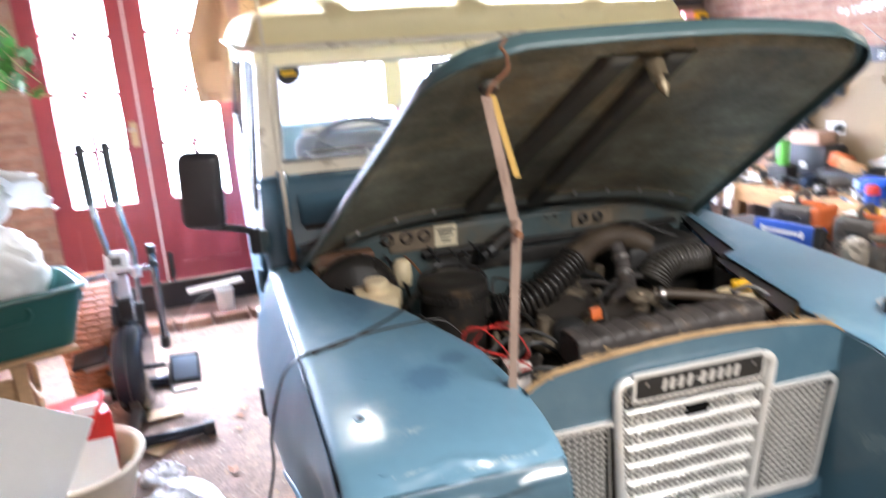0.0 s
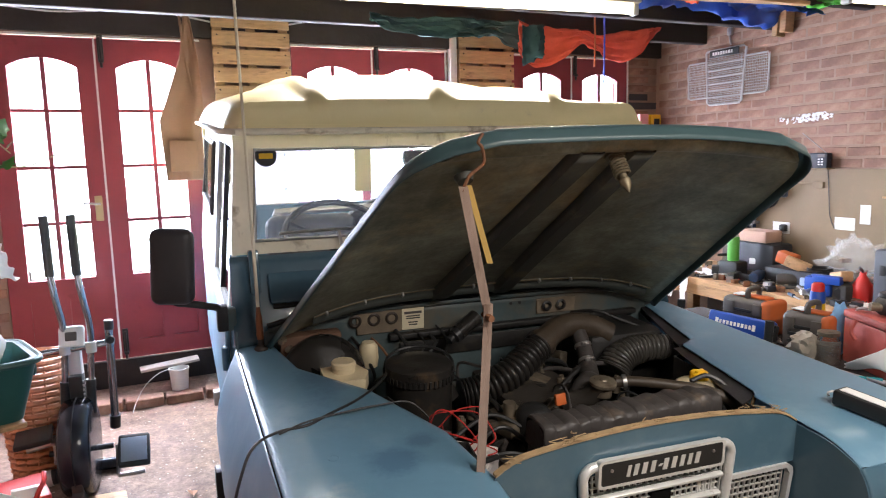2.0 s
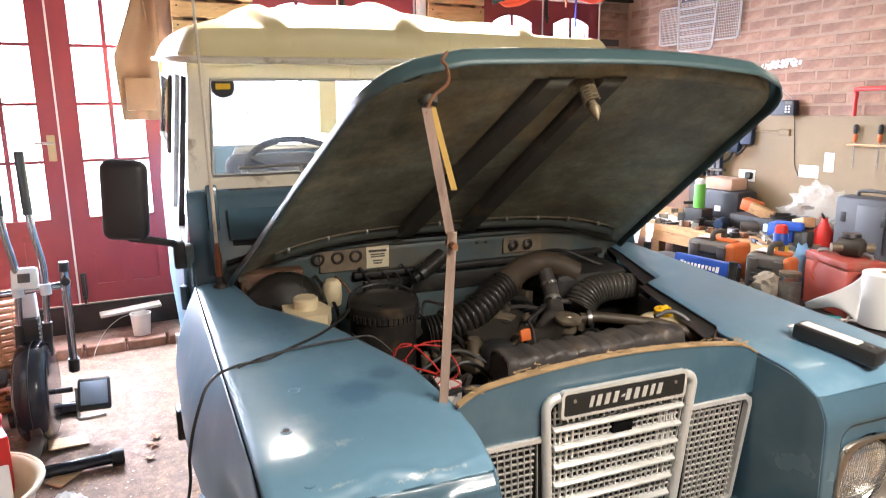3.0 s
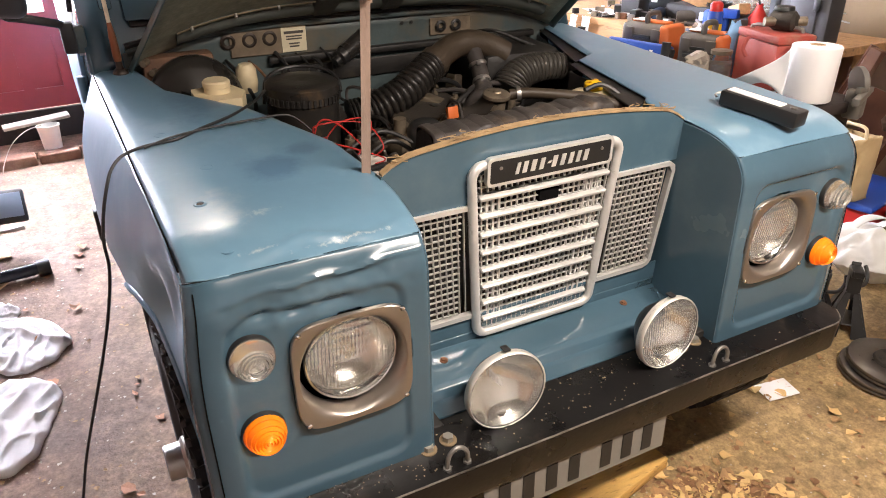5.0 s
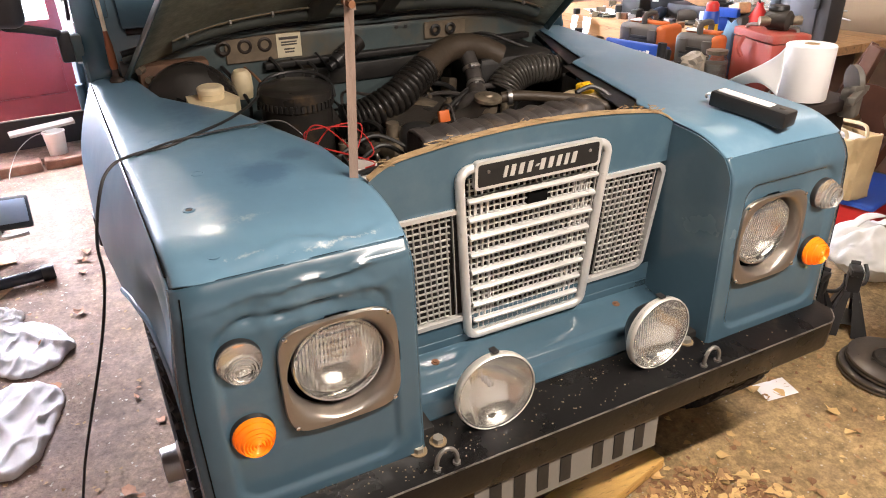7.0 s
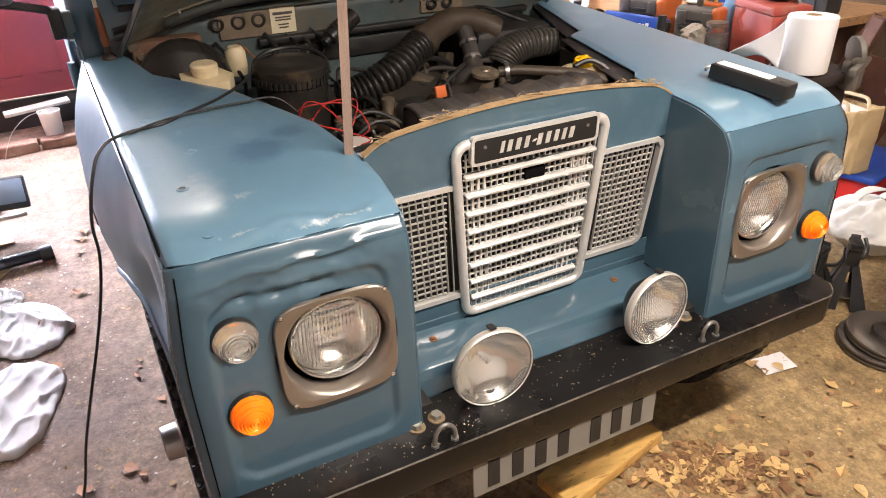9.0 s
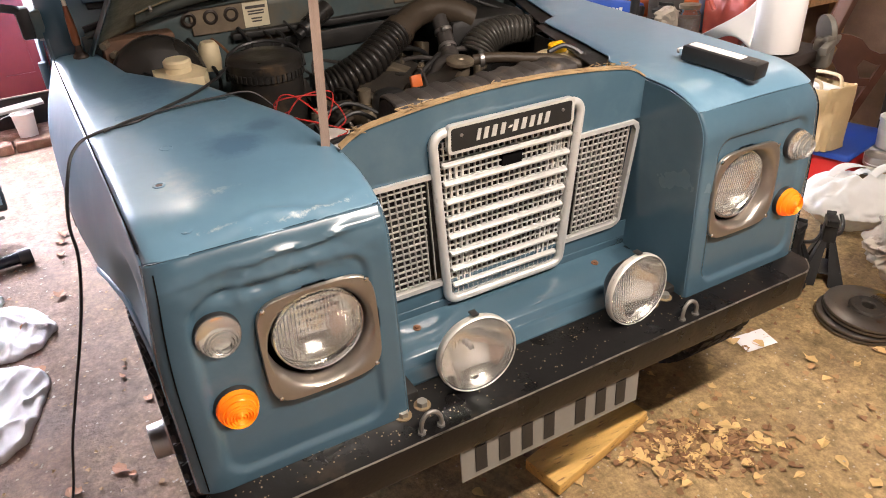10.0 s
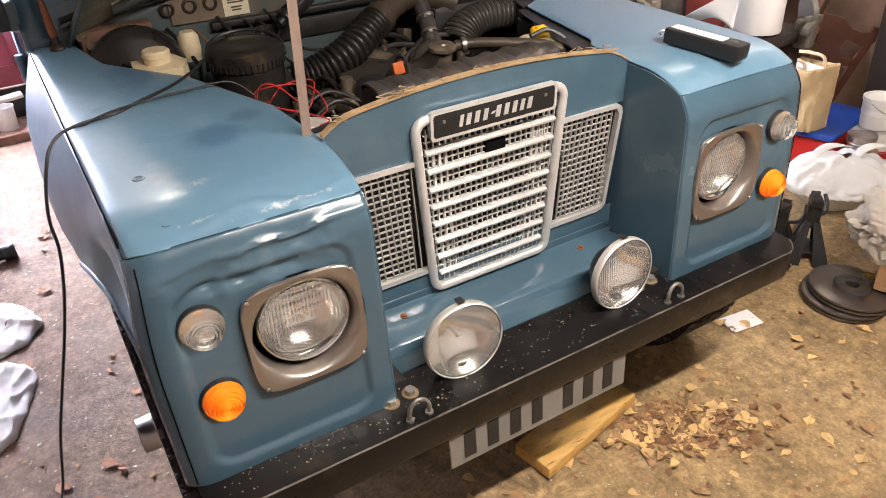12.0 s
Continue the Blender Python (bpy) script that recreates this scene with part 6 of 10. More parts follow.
def antenna():
    b = Vector((-0.757, 1.165, 1.092))
    a = cpart("whip_antenna", Shape().lathe([(0.021, 0), (0.021, 0.005), (0.017, 0.010), (0.010, 0.016), (0.008, 0.040)], b, (0, 0, 1), 16), GREASY_BOLT, None, "thin whip antenna with a coppery base")
    d = Vector((-0.016, 0.03, 1)).normalized()
    cpart("spring_base", Shape().lathe([(0.010, 0.035), (0.0115, 0.05), (0.010, 0.10), (0.007, 0.125), (0.006, 0.14)], b, d, 12), mat("coppery_brown", (0.23, 0.085, 0.04), 0.45, metal=0.5, var=0.3, bump=0.1), a, "coppery brown spring base")
    cpart("whip", Shape().tube([b + d * 0.13, b + d * 0.5, b + d * 1.10, b + d * 1.55], [0.0055] * 6 + [0.0045] * 6 + [0.004] * 10, 8, 6), CREAM_FRAME, a, "pale whip rod")


antenna()


# ---- engine bay ----
def ribbed(r, depth, ribs, taper=0.0):
    """Radii along a corrugated hose: round ridges, narrow grooves, eight steps to a rib."""
    n = ribs * 8
    return [r - taper * k / n + depth * abs(math.sin(math.pi * k / 16)) ** 0.7 for k in range(n + 1)]


def engine_bay():
    root = None
    E = ENGINE
    # inner floor of darkness: engine block and sump masses
    cpart("engine_block", Shape().box((0.02, 0.78, 0.72), (0.34, 0.62, 0.40), bev=0.03), E, None, "oily dark engine block")
    hd = cpart("cylinder_head", Shape().box((0.04, 0.80, 0.945), (0.26, 0.50, 0.07), bev=0.015), E, None, "oily cylinder head")
    # ribbed dark cover across the front
    rc = Shape()

    def cover(u, v):
        x = -0.170 + 0.54 * u
        a = v * math.pi
        rib = 0.0055 * max(0.0, math.sin(u * 8 * 2 * math.pi)) ** 0.4 + 0.003 * noise.noise((x * 30, v * 5, 2))
        return (x, 0.457 - (0.046 + 0.5 * rib) * math.copysign(abs(math.cos(a)) ** 0.5, math.cos(a)), 0.990 + (0.074 + rib) * math.sin(a) ** 0.20 + 0.012 * u)
    rc.grid(cover, 110, 16)
    cv = cpart("radiator_top_tank", rc, ENGINE_DUST, None, "dusty black ribbed radiator top tank", thick=0.004, smooth=22)
    for s, x in ((-1, -0.170), (1, 0.37)):
        cpart("tank_end", Shape().prism([(x, 0.457 - 0.046 * math.cos(k * math.pi / 8), 0.990 + 0.074 * math.sin(k * math.pi / 8) ** 0.32 + (0.012 if s > 0 else 0)) for k in range(9)], (0.004, 0, 0)), ENGINE_DUST, cv, smooth=0)
    cpart("radiator_body", Shape().box((0.10, 0.457, 0.80), (0.54, 0.085, 0.38), bev=0.01), BLACK_DUSTY, cv)
    # filler neck and cap
    cap = cpart("filler_cap", Shape().lathe([(0.028, -0.03), (0.028, 0.0), (0.038, 0.002), (0.038, 0.011), (0.034, 0.014), (0.013, 0.015), (0.010, 0.019), (0, 0.019)], (0.125, 0.605, 1.066), (0, -0.1, 1), 24), GREASY, None, "greasy metal filler cap")
    cpart("filler_neck", Shape().tube([(0.125, 0.605, 1.065), (0.10, 0.635, 1.02), (0.05, 0.68, 0.99)], 0.030, 12, 4), E, cap)
    # hose from the filler across to the tank
    cpart("coolant_hose", Shape().tube([(0.165, 0.600, 1.070), (0.215, 0.575, 1.075), (0.30, 0.520, 1.072), (0.37, 0.470, 1.066), (0.425, 0.425, 1.040), (0.440, 0.405, 0.99), (0.425, 0.40, 0.92)], 0.0150, 12, 6), DUCT, None, "dusty brown rubber coolant hose")
    cpart("hose_clip", Shape().lathe([(0.021, -0.006), (0.022, 0), (0.021, 0.006)], (0.185, 0.590, 1.072), (1, -0.4, 0.1), 16), STEEL, None)
    cpart("thin_hose", Shape().tube([(0.33, 0.50, 1.04), (0.39, 0.47, 1.045), (0.41, 0.44, 1.01), (0.40, 0.42, 0.95)], 0.009, 8, 5), BLACK, None)
    cpart("thin_hose", Shape().tube([(0.345, 0.505, 1.085), (0.40, 0.50, 1.095), (0.44, 0.46, 1.06), (0.445, 0.43, 0.98)], 0.007, 8, 5), BLACK, None)
    # expansion tank
    ex = cpart("expansion_tank", Shape().box((0.412, 0.545, 1.012), (0.130, 0.115, 0.115), bev=0.035, seg=4), YELLOWED, None, "yellowed plastic expansion tank with a yellow cap")
    cpart("tank_cap", Shape().lathe([(0.026, 0.0), (0.027, 0.016), (0.023, 0.020), (0.0, 0.020)], (0.408, 0.545, 1.070), (0, 0, 1), 16).box((0.408, 0.545, 1.092), (0.034, 0.010, 0.008), (0, 0, 20), 0.002), YELLOW, ex, "yellow screw cap")
    # air cleaner
    ac = Vector((-0.325, 0.895, 0.925))
    cpart_ac = cpart("air_cleaner", Shape().lathe([(0.0, 0.165), (0.05, 0.168), (0.094, 0.166), (0.1015, 0.160), (0.1025, 0.118), (0.099, 0.114), (0.099, -0.16), (0.09, -0.175), (0, -0.175)], ac, (0, 0, 1), 44), GREASY_BLACK, None, "round black air cleaner with a ridged lid")
    for k in range(44):
        a = 2 * math.pi * k / 44
        p = ac + Vector((0.1025 * math.cos(a), 0.1025 * math.sin(a), 0.128))
        cpart("lid_ridge", Shape().box(p, (0.007, 0.007, 0.020), (0, 0, math.degrees(a))), BLACK_DUSTY, cpart_ac, smooth=0)
    cpart("retaining_strap", Shape().tube([ac + Vector((0.107 * math.cos(a), 0.107 * math.sin(a), 0.10 + 0.078 * max(0, math.sin((a + 0.35) * 1.0)) ** 0.3)) for a in np.linspace(-0.3, 2.8, 12)], 0.005, 6, 3), BLACK, cpart_ac)
    # corrugated intake hose to the elbow
    n1 = [(-0.20, 0.87, 0.975), (-0.13, 0.865, 0.985), (-0.03, 0.875, 1.020), (0.06, 0.915, 1.060), (0.115, 0.945, 1.078)]
    cpart("intake_hose", Shape().tube(n1, ribbed(0.041, 0.0095, 44), 22, 88), HOSE, None, "black corrugated intake hose")
    cpart("intake_elbow", Shape().tube([(0.11, 0.942, 1.078), (0.19, 0.985, 1.105), (0.26, 1.00, 1.115), (0.34, 1.00, 1.10), (0.40, 0.985, 1.07)], 0.041, 18, 6), DUCT, None, "dusty brown intake elbow")
    cpart("elbow_collar", Shape().tube([(0.10, 0.936, 1.074), (0.125, 0.950, 1.084)], 0.050, 16, 0), DUCT, None)
    cpart("breather_hose", Shape().tube([(0.275, 0.975, 1.09), (0.268, 0.925, 1.045), (0.245, 0.865, 1.005), (0.195, 0.775, 1.0), (0.135, 0.70, 1.015), (0.085, 0.66, 0.99)], [0.026] * 12 + [0.032] * 8 + [0.042] * 8 + [0.034] * 4, 14, 6), ENGINE_DUST, None, "black breather hose with clips")
    for p, d in (((0.270, 0.940, 1.058), (0, -0.8, -1)), ((0.256, 0.890, 1.020), (-0.2, -0.9, -0.7))):
        cpart("hose_clip", Shape().lathe([(0.028, -0.006), (0.030, 0), (0.028, 0.006)], p, d, 20).box((p[0] - 0.012, p[1] - 0.024, p[2] + 0.014), (0.016, 0.012, 0.012), bev=0.003), STEEL, None, "bright hose clip")
    # second corrugated hose towards the far wing
    n2 = [(0.350, 0.88, 0.975), (0.390, 0.895, 1.015), (0.46, 0.90, 1.035), (0.55, 0.89, 1.035), (0.625, 0.87, 1.022)]
    cpart("heater_hose", Shape().tube(n2, ribbed(0.054, 0.0060, 44, 0.020), 22, 88), CORR, None, "grey-brown corrugated heater duct")
    # brake servo and reservoir
    sv = cpart("brake_servo", Shape().lathe([(0.0, 0.13), (0.03, 0.13), (0.045, 0.115), (0.10, 0.10), (0.128, 0.075), (0.134, 0.05), (0.134, 0.03), (0.12, 0.0), (0.05, -0.02)], (-0.575, 1.135, 1.000), (0.0, -1, 0.12), 32), GREASY_BLACK, None, "greasy black round brake servo")
    cpart("master_cylinder", Shape().cyl((-0.575, 1.02, 1.015), (-0.56, 0.85, 1.00), 0.028, n=14), E, sv)
    rv = cpart("brake_reservoir", Shape().prism([(-0.610, 0.965, 1.040), (-0.505, 0.975, 1.040), (-0.480, 0.90, 1.040), (-0.505, 0.840, 1.040), (-0.585, 0.840, 1.040), (-0.615, 0.89, 1.040)], (0, 0, 0.042)), YELLOWED, None, "yellowed brake fluid reservoir", smooth=20)
    cpart("reservoir_lower", Shape().box((-0.550, 0.90, 1.025), (0.085, 0.10, 0.055), bev=0.015), YELLOWED, rv)
    cpart("reservoir_cap", Shape().lathe([(0.034, 0.0), (0.034, 0.016), (0.036, 0.018), (0.036, 0.030), (0.031, 0.035), (0.0, 0.034)], (-0.550, 0.918, 1.080), (0, 0, 1), 24), YELLOWED, rv)
    cpart("washer_bottle", Shape().lathe([(0.0, 0.035), (0.020, 0.033), (0.030, 0.018), (0.032, -0.02), (0.028, -0.05)], (-0.42, 1.12, 1.06), (0, 0, 1), 16), YELLOWED, None, "small yellowed plastic bottle")
    cpart("pedal_box", Shape().box((-0.60, 1.175, 1.06), (0.20, 0.06, 0.14), bev=0.012), RUSTY_BOX, None, "rusty pedal box")
    for i in range(3):
        cpart("pipe_union", Shape().cyl((-0.675 + 0.02 * i, 1.165, 1.12 - 0.028 * i), (-0.70 + 0.02 * i, 1.13, 1.12 - 0.028 * i), 0.010, n=8), GREASY, None)
    # ignition coil
    cl = cpart("ignition_coil", Shape().cyl((-0.115, 1.10, 1.095), (-0.035, 1.13, 1.135), 0.028, n=18), GREASY_BLACK, None, "black ignition coil")
    cpart("coil_top", Shape().lathe([(0.026, 0.0), (0.024, 0.02), (0.014, 0.026), (0.014, 0.045), (0, 0.045)], (-0.115, 1.10, 1.095), (-0.85, -0.32, -0.42), 16), BLACK, cl)
    # distributor group and small fittings
    cpart("distributor", Shape().lathe([(0.05, -0.06), (0.052, 0.0), (0.046, 0.022), (0.03, 0.035), (0, 0.035)], (-0.075, 0.635, 0.985), (0, 0, 1), 20), BLACK, None, "black distributor")
    cpart("carburettor", Shape().box((-0.10, 0.70, 0.955), (0.16, 0.13, 0.05), (0, 0, 18), 0.014).cyl((-0.13, 0.68, 0.96), (-0.13, 0.68, 1.02), 0.018, n=10), GREASY, None, "greasy brass-coloured carburettor")
    cpart("orange_tag", Shape().box((-0.014, 0.60, 1.044), (0.034, 0.012, 0.032), (-15, 0, 8), 0.003), TOOL_ORANGE, None, "bright orange plastic tag")
    cpart("pulley", Shape().lathe([(0.0, 0.02), (0.05, 0.02), (0.06, 0.012), (0.05, 0.0), (0.06, -0.012), (0.05, -0.02)], (-0.26, 0.52, 0.84), (0, -1, 0), 24), E, None, "black pulley")
    # battery with its red leads
    bt = thing("battery", car_frame((-0.415, 0.40, 0.97)), "grey car battery with red leads in the engine bay", "battery")
    part("case", Shape().box((-0.415, 0.40, 0.93), (0.17, 0.24, 0.16), (0, 0, -38), 0.008), plain("grey_battery_case", (0.30, 0.28, 0.27), 0.5), bt, "", CARW)
    part("lid", Shape().box((-0.415, 0.40, 1.017), (0.165, 0.235, 0.016), (0, 0, -38), 0.005), plain("pale_battery_lid", (0.48, 0.44, 0.41), 0.5), bt, "pale grey lid with labels", CARW)
    part("label", Shape().box((-0.395, 0.385, 1.0262), (0.07, 0.10, 0.002), (0, 0, -38)), WHITE, bt, "white paper label", CARW)
    part("clamp_bar", Shape().box((-0.40, 0.36, 1.033), (0.19, 0.014, 0.010), (0, 0, 12), 0.003), BLACK, bt, "black clamp bar", CARW)
    for dx, dy in ((-0.06, 0.075), (0.03, 0.11)):
        part("terminal", Shape().cyl((-0.415 + dx, 0.40 + dy, 1.02), (-0.415 + dx, 0.40 + dy, 1.048), 0.010, n=10), STEEL, bt, "", CARW)
    rnd = random.Random(3)
    for k in range(5):
        p0 = Vector((-0.47 + 0.02 * k, 0.50 + 0.012 * k, 1.045))
        p3 = Vector((-0.36 + rnd.uniform(-0.03, 0.07), 0.45 + rnd.uniform(-0.06, 0.05), 1.03))
        h = rnd.uniform(0.025, 0.06)
        part("lead", Shape().tube([p0, p0 + Vector((rnd.uniform(-0.02, 0.06), -0.01, h)), (p0 + p3) / 2 + Vector((0.03 * k - 0.04, 0.02, h * 1.1)), p3 + Vector((0.02, 0, h * 0.5)), p3], 0.0019, 6, 6), WIRE_RED, bt, "red lead", CARW)
    part("crocodile_clip", Shape().box((-0.455, 0.475, 1.048), (0.016, 0.065, 0.014), (12, 0, -55), 0.004), WIRE_RED, bt, "red crocodile clip", CARW)
    part("crocodile_clip", Shape().box((-0.44, 0.50, 1.045), (0.012, 0.05, 0.012), (5, 0, -20), 0.004), WHITE, bt, "pale clip", CARW)
    # loose looms
    for k in range(7):
        x = -0.50 + 0.06 * k + 0.02 * math.sin(k * 5)
        cpart("wiring_loom", Shape().tube([(x, 1.19, 1.10 - 0.01 * (k % 3)), (x + 0.02, 1.13, 1.06), (x + 0.05 * math.sin(k), 1.07, 1.00), (x + 0.03, 0.98 + 0.04 * math.sin(k * 2), 0.95), (x + 0.05, 0.90, 0.90)], 0.004 + 0.002 * (k % 2), 6, 5), (BLACK, BLACK, RUST, BLACK, BLACK_DUSTY, BLACK)[k % 6], None)
    for pts in ([(-0.32, 0.50, 0.95), (-0.24, 0.47, 0.985), (-0.16, 0.46, 0.96)], [(-0.30, 0.56, 0.96), (-0.22, 0.56, 1.01), (-0.16, 0.55, 0.98), (-0.13, 0.52, 0.94)], [(-0.34, 0.62, 0.96), (-0.2, 0.66, 1.0), (-0.12, 0.62, 0.97)],
                [(0.36, 1.17, 1.10), (0.42, 1.10, 1.12), (0.50, 1.04, 1.09), (0.58, 0.98, 1.06)], [(0.48, 0.74, 1.06), (0.50, 0.66, 1.03), (0.52, 0.62, 0.98)]):
        cpart("cable", Shape().tube(pts, 0.006, 8, 6), BLACK_DUSTY, None)
    # pipes, brackets and nuts crowded round the engine
    rnd = random.Random(77)
    for k in range(26):
        p = Vector((rnd.uniform(-0.28, 0.42), rnd.uniform(0.58, 1.10), rnd.uniform(0.93, 1.0)))
        a, l = rnd.uniform(0, 6.28), rnd.uniform(0.08, 0.22)
        d = Vector((math.cos(a), math.sin(a), 0)) * l
        mid = p + d * 0.5 + Vector((rnd.uniform(-0.03, 0.03), rnd.uniform(-0.03, 0.03), rnd.uniform(0.005, 0.045)))
        q = p + d
        q.x, q.y = min(max(q.x, -0.36), 0.50), min(max(q.y, 0.56), 1.16)
        cpart("pipe", Shape().tube([p - Vector((0, 0, 0.08)), p, mid, q, q - Vector((0, 0, 0.08))], rnd.uniform(0.003, 0.009), 8, 5), (BLACK, ENGINE_DUST, GREASY, BLACK_DUSTY, GREASY_BLACK)[k % 5], None)
    for k in range(30):
        x, y, z = rnd.uniform(-0.26, 0.40), rnd.uniform(0.58, 1.10), rnd.uniform(0.94, 1.005)
        if k % 3:
            cpart("nut", Shape().cyl((x, y, z - 0.03), (x, y, z + 0.006), 0.008, n=6).cyl((x, y, z - 0.05), (x, y, z - 0.004), 0.014, n=12), GREASY, None)
        else:
            cpart("bracket", Shape().box((x, y, z - 0.02), (rnd.uniform(0.02, 0.06), rnd.uniform(0.03, 0.08), rnd.uniform(0.02, 0.06)), (rnd.uniform(-20, 20), rnd.uniform(-20, 20), rnd.uniform(0, 90)), 0.006), (ENGINE, GREASY, GREASY_BLACK)[k % 9 // 3], None)
    cpart("heater_box", Shape().box((0.46, 1.06, 0.98), (0.30, 0.22, 0.20), bev=0.03), BLACK_DUSTY, None, "dusty heater box")
    # added dark sheet that closes the engine bay below
    cpart("bay_bottom_sheet", Shape().box((0, 0.72, 0.60), (1.2, 0.98, 0.02)), BLACK_DUSTY, None, "added dark sheet across the bottom of the engine bay", smooth=0)
    cpart("dangling_tag", Shape().box((0.44, 0.375, 1.06), (0.020, 0.006, 0.045), (10, 8, 30), 0.002), CANVAS_STRIP, None, "scrap of canvas")


ENGINE_DUST = mat("dusty_black_casting", (0.052, 0.046, 0.043), 0.45, var=0.3, scale=14, bump=0.3, patch=(0.15, 0.115, 0.085), pscale=12, pamount=0.35)
GREASY = mat("greasy_alloy", (0.22, 0.18, 0.13), 0.45, metal=0.6, var=0.35, scale=20, bump=0.3, patch=(0.08, 0.06, 0.04), pscale=16, pamount=0.5)
GREASY_BLACK = mat("greasy_black_paint", (0.022, 0.020, 0.018), 0.3, var=0.3, bump=0.15, patch=(0.09, 0.06, 0.035), pscale=10, pamount=0.35)
HOSE = mat("oily_black_rubber", (0.016, 0.0145, 0.013), 0.33, var=0.3, scale=14, bump=0.15, patch=(0.05, 0.04, 0.03), pscale=9, pamount=0.35)
DUCT = mat("dusty_brown_duct", (0.050, 0.037, 0.025), 0.45, var=0.25, scale=12, bump=0.3)
CORR = mat("grey_brown_duct", (0.050, 0.046, 0.040), 0.28, var=0.2, bump=0.1)
RUSTY_BOX = mat("rusty_painted_steel", (0.12, 0.065, 0.04), 0.75, var=0.4, scale=18, bump=0.4)
engine_bay()


# ---- ceiling lights and what hangs from the joists ----
def tube_fitting(x0, x1, y, z, label):
    root = thing("tube_light_fitting", ((x0 + x1) / 2, y, z), label, "ceiling light", "fluorescent lights")
    m = (x0 + x1) / 2
    part("batten", Shape().box((m, y, z + 0.045), (x1 - x0, 0.075, 0.06), bev=0.008), WHITE, root, "white metal batten")
    part("tube", Shape().cyl((x0 + 0.04, y, z - 0.012), (x1 - 0.04, y, z - 0.012), 0.019, n=14), TUBE_GLOW, root, "lit tube")
    for x in (x0 + 0.02, x1 - 0.02):
        part("end_cap", Shape().box((x, y, z - 0.008), (0.03, 0.045, 0.06), bev=0.008), WHITE, root)
    for x in (x0 + 0.25, x1 - 0.25):
        part("hanger", Shape().cyl((x, y, z + 0.07), (x, y, CEIL), 0.006, n=6), STEEL, root)
    return root


tube_fitting(-0.64, 1.08, 1.85, 2.45, "white fluorescent batten light, lit, above the car")
tube_fitting(1.68, 3.10, 1.24, 2.405, "white fluorescent batten light, lit, above the bench")
tube_fitting(-0.45, 1.05, -1.05, 2.445, "white fluorescent batten light, lit, under the joists")


def drape(name, f, nu, nv, material, label, category, thick=0.003, seed=0.0, amp=0.02, freq=6.0):
    """A hanging or lying cloth; f gives its smooth shape."""
    def g(u, v):
        p = Vector(f(u, v))
        k = noise.noise((u * freq + seed, v * freq, seed))
        k2 = noise.noise((u * freq * 2.3 + seed, v * freq * 2.3, seed + 4))
        return p + Vector((0.6 * amp * k2, amp * k, 0.5 * amp * (k + k2)))
    return single(name, Shape().grid(g, nu, nv), material, label, category, thick=thick, smooth=60)


drape("hanging_cloth", lambda u, v: (0.05 + 1.0 * u, 3.0 + 0.06 * math.sin(u * 9), 2.62 - 0.06 * math.sin(u * math.pi) * (0.4 + v) - (0.055 + 0.14 * max(0, u - 0.80) / 0.20) * v), 60, 12, CLOTH_TEAL, "dark teal cloth slung between the joists", "cloth", seed=1.0, amp=0.035)
drape("hanging_cloth", lambda u, v: (0.98 + 1.08 * u, 2.95 + 0.05 * math.sin(u * 14), 2.60 - 0.06 * math.sin(u * math.pi) - (0.20 * (1 - 0.55 * u) + 0.07 * math.sin(u * 11)) * v), 60, 14, CLOTH_RED, "orange-red cloth slung between the joists", "cloth", seed=7.0, amp=0.04)
drape("hanging_cloth", lambda u, v: (0.98 + 0.16 * u, 2.9 + 0.03 * math.sin(u * 7), 2.56 - 0.25 * v * (1 - 0.3 * u)), 14, 14, CLOTH_TEAL, "dark teal cloth end hanging from the joists", "cloth", seed=3.0, amp=0.03)
drape("folded_tarpaulin", lambda u, v: (1.55 + 1.1 * u, 2.2 + 0.45 * v, 2.66 + 0.05 * math.sin(u * 5) - 0.05 * math.cos(v * 6)), 40, 16, CASE_BLUE, "blue tarpaulin stuffed over the joists", "tarpaulin", seed=11.0, amp=0.07)
drape("folded_tarpaulin", lambda u, v: (2.30 + 0.45 * u, 2.05 + 0.3 * v, 2.66 + 0.04 * math.sin(u * 5)), 24, 14, plain("bright_green_sheet", (0.10, 0.55, 0.05), 0.5), "bright green sheet stuffed over the joists", "tarpaulin", seed=13.0, amp=0.06)
drape("folded_tarpaulin", lambda u, v: (1.50 + 0.30 * u, 2.05 + 0.3 * v, 2.64 + 0.03 * math.sin(u * 5)), 20, 14, CLOTH_RED, "red bag stuffed over the joists", "tarpaulin", seed=17.0, amp=0.05)
for cx, cm, cz in ((1.49, TOOL_ORANGE, 2.32), (1.56, plain("blue_cord", (0.06, 0.08, 0.5), 0.6), 2.20)):
    single("bungee_cord", Shape().tube([(cx, 2.9, 2.68), (cx + 0.003, 2.9, 2.5), (cx, 2.9, cz)], 0.006, 6, 5), cm, "thin bright cord hanging from the joists", "cord", "hanging cords")
for k, (y, z, a) in enumerate(((1.95, 2.56, 4), (2.15, 2.585, -3))):
    single("stored_batten", Shape().box((1.35, y, z), (1.9, 0.05, 0.022), (0, 0, a), 0.003, 1), WOOD_X, "pale timber batten stored across the joists", "timber", "stored timber")
single("stored_plank", Shape().box((0.1, 1.9, 2.60), (2.2, 0.20, 0.03), (0, 0, 3), 0.004, 1), WOOD_X, "brown plank stored under the joists", "timber", "stored timber")
